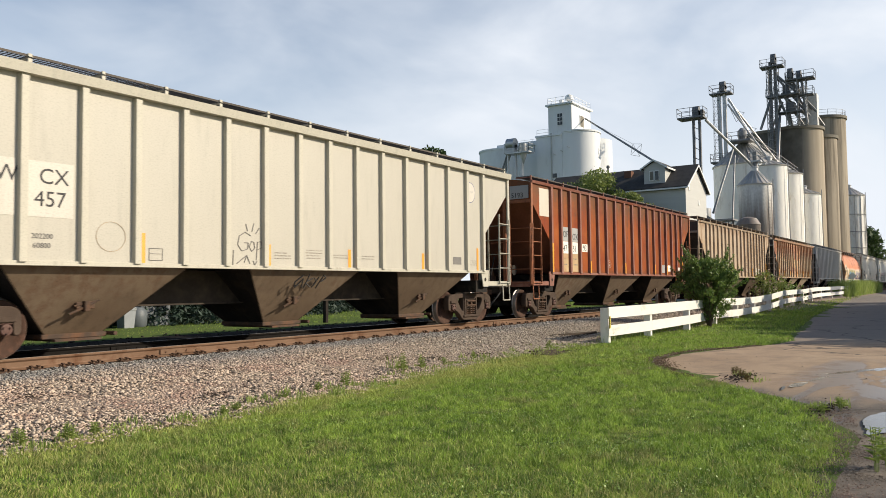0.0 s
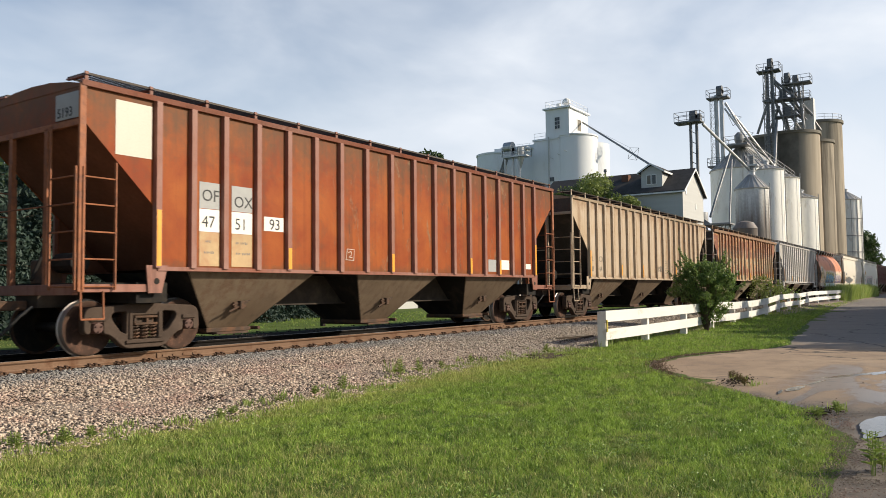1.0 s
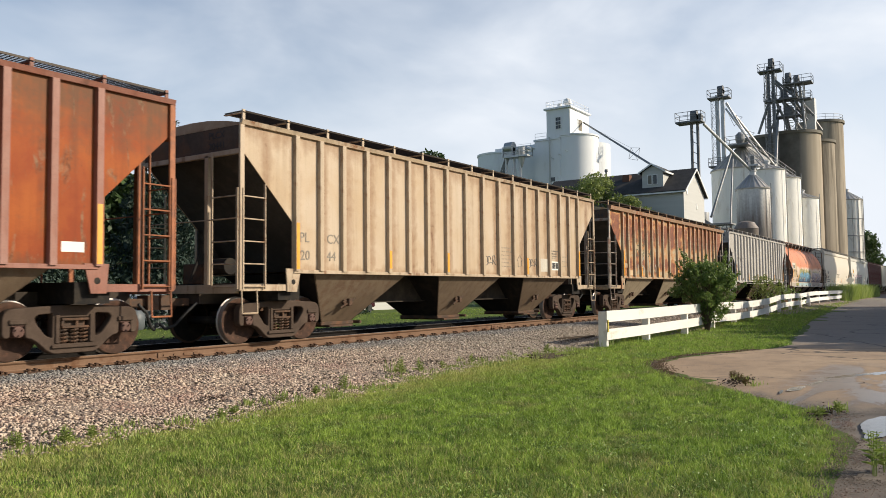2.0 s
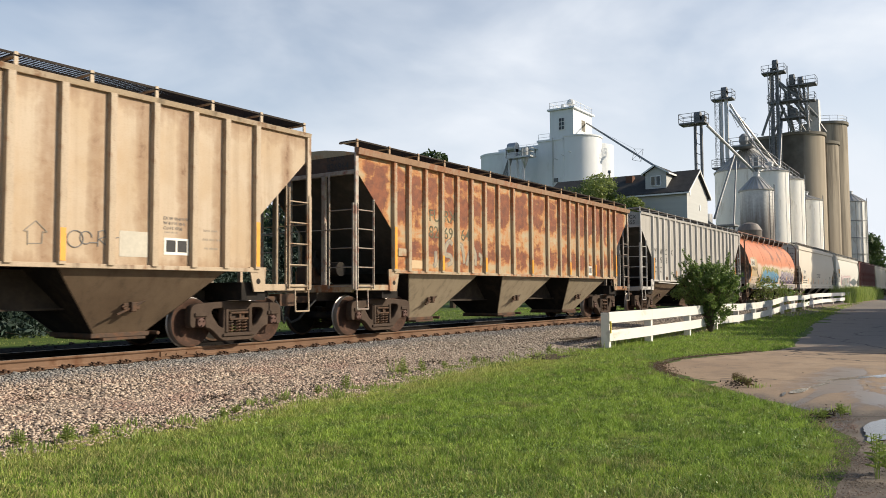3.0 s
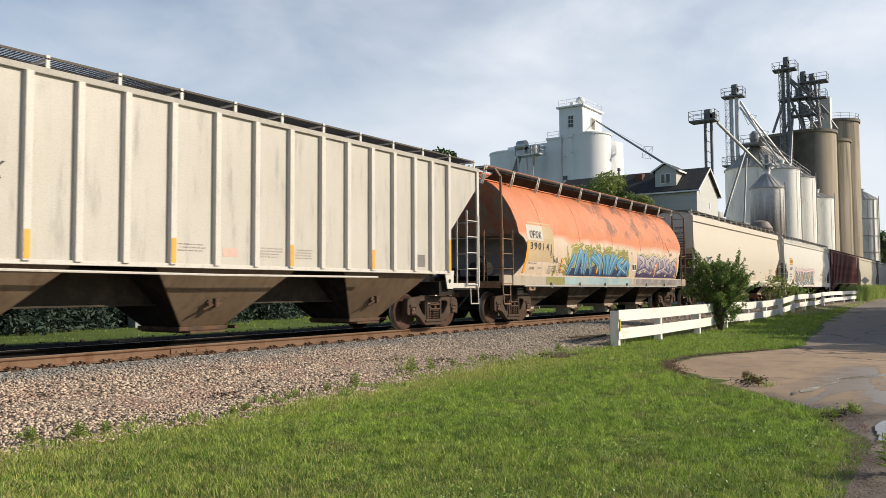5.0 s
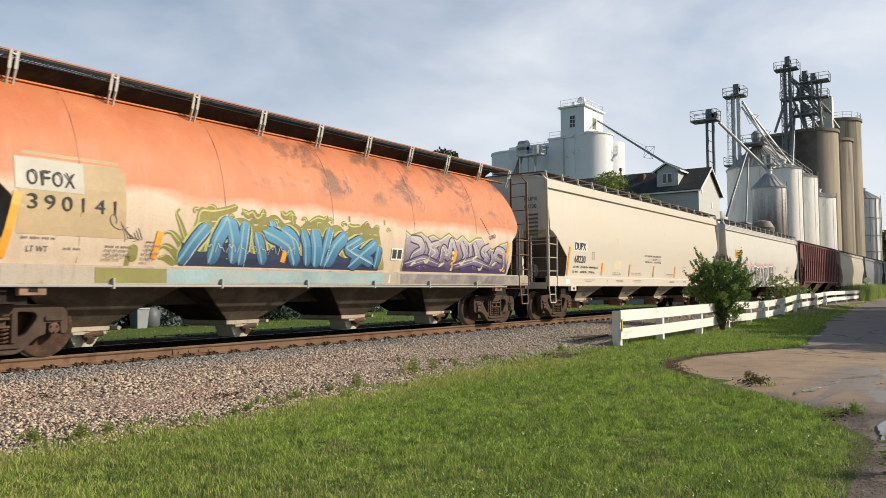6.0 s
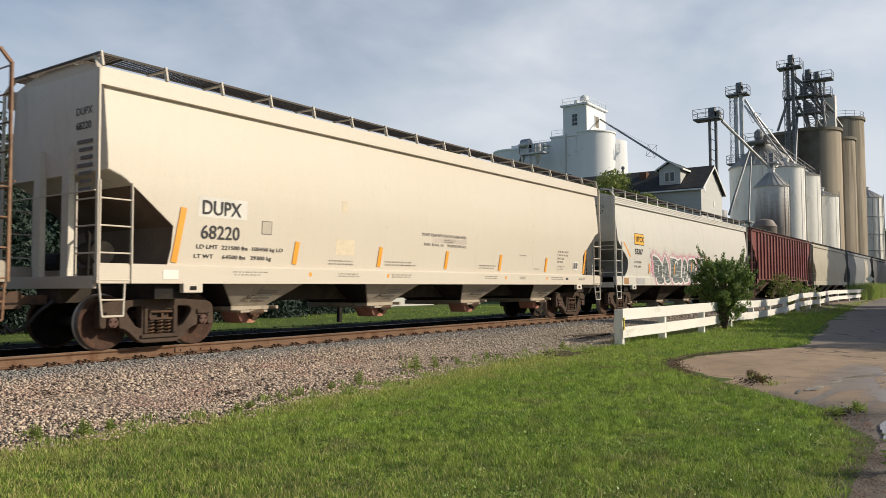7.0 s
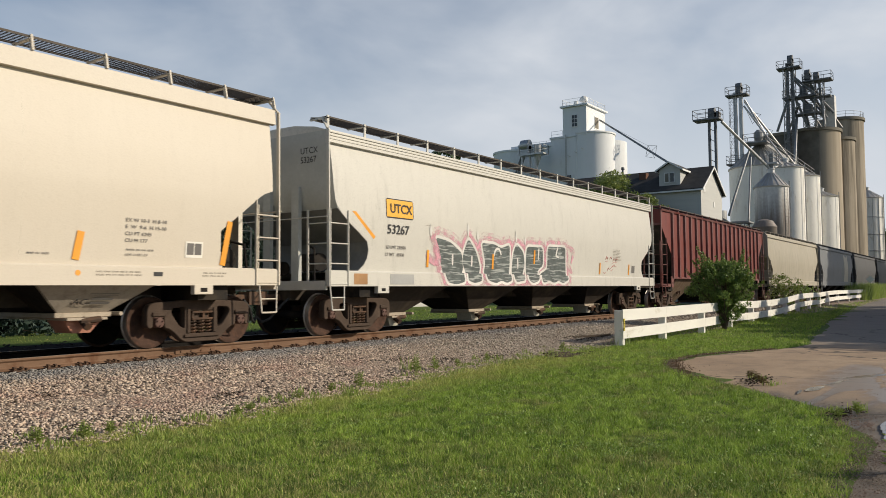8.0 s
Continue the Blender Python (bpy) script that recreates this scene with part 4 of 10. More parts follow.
def running_board(car, x0, x1, z, material, y0=0.62, y1=1.12, post_mat=None, roof_z=None, step=0.065, gap=1.15, lean=0.0):
    """Open grating along both sides of the roof hatch, on brackets."""
    for s in (-1, 1):
        bm = bmesh.new()
        for y in (y0, y1):
            box(bm, x0, x1, s * y - 0.006, s * y + 0.006, z - 0.035, z)
        n = int((x1 - x0) / step)
        for i in range(n + 1):
            x = x0 + (x1 - x0) * i / n
            box(bm, x - 0.006, x + 0.006, min(s * y0, s * y1), max(s * y0, s * y1), z - 0.026, z - 0.004)
        part("running_board", bm, material, car, "open steel grating walkway along the roof")
        n = int((x1 - x0) / gap)
        bm = bmesh.new()
        box(bm, -0.03, 0.03, min(s * y0, s * (y1 + 0.03)), max(s * y0, s * (y1 + 0.03)), z - 0.06, z - 0.036)
        if lean:
            for a in ((-0.05, 0.05) if lean > 0 else ()):
                beam(bm, (a, s * (y1 + 0.02), z + 0.01), (a, s * (y1 - lean * 0.3), (roof_z + z) / 2), 0.02, 0.05)
                beam(bm, (a, s * (y1 - lean * 0.3), (roof_z + z) / 2), (a, s * (y1 - lean), roof_z), 0.02, 0.05)
            if lean < 0:
                beam(bm, (0, s * y1, z + 0.01), (0, s * (y1 - lean), roof_z), 0.07, 0.03)
        else:
            box(bm, -0.03, 0.03, min(s * y1, s * (y1 + 0.03)), max(s * y1, s * (y1 + 0.03)), (roof_z or z - 0.3), z + 0.01)
        first = part("walk_bracket", bm, post_mat or material, car)
        first.location.x = x0
        for i in range(1, n + 1):
            again(first, car, Matrix.Translation((x0 + (x1 - x0) * i / n, 0, 0)))


def ladder(car, material, x, y, z0, z1, width, along="x", rungs=5, top2=None, name="ladder", lean=0.0):
    """Two stiles and rungs; along x on a side, along y on an end."""
    bm = bmesh.new()
    d = Vector((1, 0, 0)) if along == "x" else Vector((0, 1, 0))
    p = Vector((x, y, 0))
    for k, top in ((0, z1), (width, top2 or z1)):
        a = p + d * k
        beam(bm, a + Vector((0, 0, z0)), a + Vector((lean, 0, top)), 0.05, 0.02)
    for i in range(rungs):
        z = z0 + 0.05 + i * 0.43
        rod(bm, p + Vector((0, 0, z)), p + d * width + Vector((0, 0, z)), 0.014, 6)
    return part(name, bm, material, car)


def coupler(car, x, s, material):
    """s: -1 at the front, 1 at the rear."""
    bm = bmesh.new()
    box(bm, min(x, x + s * 0.5), max(x, x + s * 0.5), -0.08, 0.08, 0.76, 0.92, 0.02)
    slab(bm, [(x + s * 0.48, -0.17, 0.70), (x + s * 0.72, -0.16, 0.70), (x + s * 0.74, -0.02, 0.70), (x + s * 0.60, 0.02, 0.70), (x + s * 0.70, 0.15, 0.70), (x + s * 0.48, 0.17, 0.70)], (0, 0, 0.28))
    part("coupler", bm, material, car, "rusty knuckle coupler")
    bm = bmesh.new()
    pts = [(x + s * 0.1, -0.42, 0.82), (x + s * 0.30, -0.38, 0.66), (x + s * 0.48, -0.25, 0.40), (x + s * 0.62, -0.16, 0.33), (x + s * 0.72, -0.10, 0.45)]
    path_rod(bm, pts, 0.028, 7)
    part("air_hose", bm, M["rubber"], car)


def hopper_bay(car, cx, top, bottom, z0, z1, y_top, y_bottom, material, gate, bay_label="", lock=True):
    """One hopper under the car: a frustum from z1 at the top down to z0, with its gate."""
    bm = bmesh.new()
    up = [(cx - top, -y_top, z1), (cx + top, -y_top, z1), (cx + top, y_top, z1), (cx - top, y_top, z1)]
    low = [(cx - bottom, -y_bottom, z0), (cx + bottom, -y_bottom, z0), (cx + bottom, y_bottom, z0), (cx - bottom, y_bottom, z0)]
    for i in (0, 2):
        slab(bm, [up[i], up[i + 1], low[i + 1], low[i]], (0, 0.015 if i == 0 else -0.015, 0))
    h = part("hopper", bm, material, car, bay_label)
    # the sloping sheets before and behind, painted black in place of their shade
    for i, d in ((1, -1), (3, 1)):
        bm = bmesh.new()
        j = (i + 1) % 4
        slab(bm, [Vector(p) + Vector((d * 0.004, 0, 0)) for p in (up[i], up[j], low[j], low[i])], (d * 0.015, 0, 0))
        part("slope_sheet", bm, M["black"], h, "sloping sheet painted black for its shade")
    bm = bmesh.new()
    box(bm, cx - bottom - 0.06, cx + bottom + 0.06, -y_bottom - 0.05, y_bottom + 0.05, z0 - 0.07, z0 + 0.01, 0.01)
    box(bm, cx - bottom * 0.8, cx + bottom * 0.8, -y_bottom - 0.16, y_bottom + 0.16, z0 - 0.11, z0 - 0.07)
    rod(bm, (cx + bottom + 0.12, -y_bottom - 0.22, z0 - 0.02), (cx + bottom + 0.12, y_bottom + 0.22, z0 - 0.02), 0.035, 8)
    part("gate", bm, gate, h)
    if lock:
        # door lock and its lever on the sloping sheet
        f = 0.42
        y, z = -(y_bottom + (y_top - y_bottom) * f) - 0.03, z0 + (z1 - z0) * f
        bm = bmesh.new()
        box(bm, -0.16, 0.16, -0.05, 0.03, -0.05, 0.06, 0.012)
        box(bm, -0.05, 0.05, -0.11, 0.0, -0.09, 0.08, 0.012)
        rod(bm, (-0.28, -0.04, -0.13), (0.16, -0.07, 0.06), 0.022, 6)
        rod(bm, (-0.20, -0.05, 0.0), (0.24, -0.05, 0.09), 0.015, 6)
        o = part("door_lock", bm, M["iron"], h)
        o.matrix_local = Matrix.Translation((cx - 0.05, y, z))
    return h


def strips(car, rows, y):
    """Yellow reflective strips: x, foot, height."""
    for x, z, h in rows:
        bm = bmesh.new()
        box(bm, x - 0.045, x + 0.045, y - 0.004, y, z, z + h)
        part("reflector_strip", bm, M["yellow"], car, "orange-yellow reflective strip")


def bars(car, x, y, z, w, lines, material, gap=0.055, h=0.026):
    """Small stencilled lines that cannot be read: one dash for each letter."""
    bm = bmesh.new()
    r = random.Random(int(x * 100) + lines)
    for i in range(lines):
        a = x + r.uniform(0, 0.05)
        end = x + w * r.uniform(0.7, 1.0)
        while a < end:
            for _ in range(r.randint(2, 6)):
                b = a + h * r.uniform(0.25, 0.5)
                k = r.uniform(0.0, 0.3) * h
                slab(bm, [(a, y - 0.0015, z - i * gap), (b, y - 0.0015, z - i * gap + k), (b, y - 0.0015, z - i * gap + h), (a, y - 0.0015, z - i * gap + h - k)], (0, 0.001, 0))
                a = b + h * 0.4
            a += h * 0.7
    return part("stencil", bm, material, car)


def patch(car, x0, x1, z0, z1, y, material, name="panel_patch", label=""):
    bm = bmesh.new()
    box(bm, x0, x1, y - 0.003, y, z0, z1)
    return part(name, bm, material, car, label)


def ribbed_car(x, label, skin, rib_mat, ribs, length=16.6, eave=4.25, under=None, trim=None, chord=0.06, sill=1.45, end_mat=None, bay_mat=None, board=4.52, keyed=True, chord_mat=None,
               board_mat=None, post_mat=None, roof_mat=None, in_mat=None, ladder_mat=None, panelled=False):
    """A three-bay covered hopper with outside posts; the side may be welded from single panels."""
    car = new_car(x, label)
    trim, end_mat, bay_mat = trim or rib_mat, end_mat or skin, bay_mat or M["black"]
    in_mat = in_mat or P["inner_end"]
    ladder_mat = ladder_mat or trim
    L, W = length, 1.50
    for s in (-1, 1):
        bm = bmesh.new()
        y = s * W
        if panelled:
            bm.free()
            slope = lambda u: 2.44 + (1.40 - min(u, L - u)) * 0.97
            ends = [0.06] + list(ribs) + [L - 0.06]
            for u, w in zip(ends, ends[1:]):
                foot = [(u, sill), (w, sill)]
                if u < 1.40:
                    foot = [(u, slope(u)), (1.40, 2.44), (1.40, sill), (w, sill)]
                elif w > L - 1.40:
                    foot = [(u, sill), (L - 1.40, sill), (L - 1.40, 2.44), (w, slope(w))]
                bm = bmesh.new()
                slab(bm, [(a - u, y, b) for a, b in foot + [(w, eave), (u, eave)]], (0, -s * 0.02, 0))
                part("side_panel", bm, skin, car).location.x = u
        else:
            slab(bm, [(0.06, y, eave), (0.06, y, 3.74), (1.40, y, 2.44), (1.40, y, sill), (L - 1.40, y, sill), (L - 1.40, y, 2.44), (L - 0.06, y, 3.74), (L - 0.06, y, eave)], (0, -s * 0.02, 0))
            part("side_sheet", bm, skin, car)
        bm = bmesh.new()
        # top chord with a lip, and the bottom angle
        slab(bm, [(0, y, eave - 0.02), (0, y + s * chord, eave - 0.02), (0, y + s * (chord + 0.03), eave + 0.06 + max(0, chord - 0.06)), (0, y, eave + 0.09 + max(0, chord - 0.06))], (L, 0, 0))
        part("top_chord", bm, chord_mat or trim, car)
        bm = bmesh.new()
        box(bm, 1.40, L - 1.40, min(y, y + s * 0.05), max(y, y + s * 0.05), sill - 0.055, sill + 0.02, 0.006)
        part("side_sill", bm, trim, car)
        bm = bmesh.new()
        d = s * 0.085
        slab(bm, [(-0.07, y, 0), (-0.055, y + d, 0), (0.055, y + d, 0), (0.07, y, 0)], (0, 0, eave - sill - 0.02))
        first = part("rib", bm, rib_mat, car)
        first.location = (ribs[0], 0, sill)
        for r in ribs[1:]:
            again(first, car, Matrix.Translation((r, 0, sill)))
    # roof
    bm = bmesh.new()
    prof = [(-W, eave + 0.02), (-1.1, eave + 0.10), (-0.55, eave + 0.17), (0, eave + 0.19), (0.55, eave + 0.17), (1.1, eave + 0.10), (W, eave + 0.02)]
    loft(bm, [[(a, y, z) for y, z in prof + [(W, eave - 0.01), (-W, eave - 0.01)]] for a in (0.05, L - 0.05)])
    part("roof", bm, roof_mat or skin, car)
    bm = bmesh.new()
    box(bm, 0.05, (L - 1.8) / 8 - 0.05, -0.34, 0.34, eave + 0.18, eave + 0.28, 0.02)
    first = part("hatch_cover", bm, roof_mat or skin, car)
    first.location.x = 0.9
    for i in range(1, 8):
        again(first, car, Matrix.Translation((0.9 + i * (L - 1.8) / 8, 0, 0)))
    running_board(car, 0.12, L - 0.12, board, board_mat or M["grate"], 0.95, 1.46, post_mat=post_mat or trim, roof_z=eave + 0.03)
    for s, x0 in ((1, 0.0), (-1, L)):
        def X(v):
            return x0 + s * v
        # end sheet, sloping end sheet, corner posts
        bm = bmesh.new()
        slab(bm, [(X(0.06), -W, 3.74), (X(0.06), W, 3.74), (X(0.06), W, eave + 0.02), (X(0.06), 0.55, eave + 0.17), (X(0.06), -0.55, eave + 0.17), (X(0.06), -W, eave + 0.02)], (s * 0.02, 0, 0))
        part("end_sheet", bm, end_mat, car)
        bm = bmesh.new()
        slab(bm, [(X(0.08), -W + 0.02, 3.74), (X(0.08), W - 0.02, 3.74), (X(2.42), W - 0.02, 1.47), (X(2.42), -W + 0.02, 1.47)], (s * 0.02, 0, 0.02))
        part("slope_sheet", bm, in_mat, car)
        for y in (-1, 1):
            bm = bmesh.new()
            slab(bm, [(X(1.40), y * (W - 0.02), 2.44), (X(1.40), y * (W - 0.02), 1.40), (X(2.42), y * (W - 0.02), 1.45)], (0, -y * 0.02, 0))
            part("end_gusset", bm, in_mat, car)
        for y in (-W, W):
            bm = bmesh.new()
            k = 1 if y > 0 else -1
            box(bm, min(X(-0.02), X(0.09)), max(X(-0.02), X(0.09)), min(y, y + k * 0.05), max(y, y + k * 0.05), 1.05, eave + 0.02, 0.006)
            part("corner_post", bm, ladder_mat, car)
        bm = bmesh.new()
        box(bm, min(X(0.0), X(0.07)), max(X(0.0), X(0.07)), -W, W, 3.66, 3.76, 0.006)
        for y in (-0.55, 0.55):
            box(bm, min(X(0.0), X(0.07)), max(X(0.0), X(0.07)), y - 0.05, y + 0.05, 1.0, 3.70)
        part("end_brace", bm, ladder_mat, car)
        # platform, side bracket, under frame
        bm = bmesh.new()
        box(bm, min(X(-0.04), X(1.35)), max(X(-0.04), X(1.35)), -W, -W + 0.07, 1.04, 1.17, 0.006)
        box(bm, min(X(-0.04), X(1.35)), max(X(-0.04), X(1.35)), W - 0.07, W, 1.04, 1.17, 0.006)
        box(bm, min(X(-0.04), X(0.06)), max(X(-0.04), X(0.06)), -W + 0.07, W - 0.07, 1.0, 1.17, 0.006)
        part("end_platform", bm, trim, car)
        for y in (-1, 1):
            bm = bmesh.new()
            slab(bm, [(X(1.20), y * W, sill + 0.04), (X(1.62), y * W, sill + 0.04), (X(1.50), y * W, 1.02), (X(1.24), y * W, 1.02)], (0, y * 0.03, 0))
            part("jacking_bracket", bm, trim, car)
            bm = bmesh.new()
            lathe(bm, [(0.055, 0), (0.055, 0.004)], "y", 12, (X(1.40), y * (W + 0.032), 1.22))
            part("bracket_hole", bm, M["black"], car)
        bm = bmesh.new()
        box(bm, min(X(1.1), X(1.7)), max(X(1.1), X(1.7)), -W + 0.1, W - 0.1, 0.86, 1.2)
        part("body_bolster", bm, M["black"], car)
        # ladders on the side and on the end, stirrup step
        stile = 3.66 - 0.55 * 0.97
        for y in (-W - 0.045, W + 0.045):
            ladder(car, ladder_mat, X(0.05), y, 1.08, 3.0, s * 0.56, "x", 5, stile)
        ladder(car, ladder_mat, X(-0.05), -W, 1.08, 3.0, 0.72, "y", 5, 3.7, "end_ladder")
        bm = bmesh.new()
        a, b = X(0.04), X(0.42)
        path_rod(bm, [(a, -W - 0.03, 1.06), (a, -W - 0.05, 0.62), (b, -W - 0.05, 0.62), (b, -W - 0.03, 1.06)], 0.017)
        part("stirrup_step", bm, ladder_mat, car)
        bm = bmesh.new()
        rod(bm, (X(-0.07), -W, 2.42), (X(-0.07), W, 2.42), 0.012)
        part("grab_rail", bm, ladder_mat, car)
        coupler(car, X(0.0), -s, M["iron"])
        add_truck(car, X(1.50), keyed)
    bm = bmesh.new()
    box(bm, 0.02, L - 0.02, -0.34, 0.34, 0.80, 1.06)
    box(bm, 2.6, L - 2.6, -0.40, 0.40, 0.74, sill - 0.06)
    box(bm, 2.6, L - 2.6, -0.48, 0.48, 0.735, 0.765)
    part("centre_sill", bm, P["underframe"], car, "dark brown centre sill")
    # brake gear under the front platform
    bm = bmesh.new()
    rod(bm, (0.62, -0.55, 1.55), (0.62, 0.05, 1.55), 0.17, 14)
    part("brake_cylinder", bm, M["black"], car)
    bm = bmesh.new()
    box(bm, 0.5, 0.75, 0.2, 0.8, 1.2, 1.62, 0.02)
    part("brake_valve", bm, M["iron"], car)
    bm = bmesh.new()
    rod(bm, (0.15, 0.1, 1.25), (0.45, 0.1, 2.0), 0.03)
    part("brake_rod", bm, M["black"], car)
    bm = bmesh.new()
    box(bm, 0.30, 1.25, -1.2, 0.9, 1.17, 1.20)
    part("deck_plate", bm, M["black"], car)
    for i, c in enumerate((3.72, L / 2, L - 3.72)):
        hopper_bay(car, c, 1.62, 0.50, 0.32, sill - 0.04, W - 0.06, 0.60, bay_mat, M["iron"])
    return car, -W - 0.002, -W - 0.087


def spread(a, b, n):
    return [a + (b - a) * i / (n - 1) for i in range(n)]


def side_text(car, text, x, z, h, y, material, name="lettering", squeeze=1.0, bold=0.0, slant=0.0):
    return lettering(text, h, material, car, on_side(x, y, z), name, 0.002, squeeze, bold, slant)

def stained_panel(name, base, pale, stain, pitch, start, rough=0.55, blister=None, high=3.75, sides=1.0):
    """Sun-bleached paint on panels of one width: brown weathering along their tops and sides, pale washed middles, rust runs."""
    n = Nodes(name)
    v, run = n.coords((1, 1, 1), (7, 0, 3)), n.coords((2.2, 1, 0.12), (1, 0, 5))
    tc, sep = n.put("TexCoord"), n.put("SeparateXYZ")
    n.link(tc.outputs["Object"], sep.inputs[0])
    across = n.math("PINGPONG", n.math("SUBTRACT", sep.outputs["X"], start), pitch / 2)
    cloud, lines, fine, grain = n.noise(v, 0.9, 5, 0.6, 0.4), n.noise(run, 3.0, 5, 0.6), n.noise(v, 5.0, 5, 0.65, 0.5), n.noise(v, 36, 3)
    c = n.mix(n.span(cloud, 0.36, 0.66), base, pale)
    c = n.mix(n.span(lines, 0.48, 0.72, 0, 0.45), c, tint(base, 0.72))
    rim = n.math("MAXIMUM", n.span(across, 0.24, 0.05, 0, sides), n.math("MAXIMUM", n.span(sep.outputs["Z"], high, 4.2), n.span(sep.outputs["Z"], 1.68, 1.46, 0, 0.8)))
    where = n.math("ADD", n.math("MULTIPLY", rim, 0.30), n.math("ADD", n.math("MULTIPLY", fine, 0.45), n.math("MULTIPLY", lines, 0.30)))
    c = n.mix(n.span(where, 0.43, 0.68, 0, 0.75), c, stain)
    c = n.mix(n.span(where, 0.70, 0.80, 0, 0.8), c, (0.13, 0.055, 0.028))
    if blister:
        peel = n.noise(n.coords((2.6, 1, 0.8), (11, 0, 8)), 1.5, 6, 0.7, 0.8)
        spot = n.math("MULTIPLY", n.span(peel, 0.57, 0.66), n.span(sep.outputs["X"], 5.0, 7.0))
        c = n.mix(n.math("MULTIPLY", spot, 0.7), c, n.mix(n.span(fine, 0.4, 0.6), blister, tint(stain, 0.6)))
    c = n.mix(n.span(grain, 0.5, 0.85, 0, 0.2), c, tint(stain, 0.7))
    n.b.inputs["Specular IOR Level"].default_value = 0.2
    return n.done(c, rough, 0, n.math("ADD", cloud, n.math("MULTIPLY", grain, 0.2)), 0.2, 0.02)


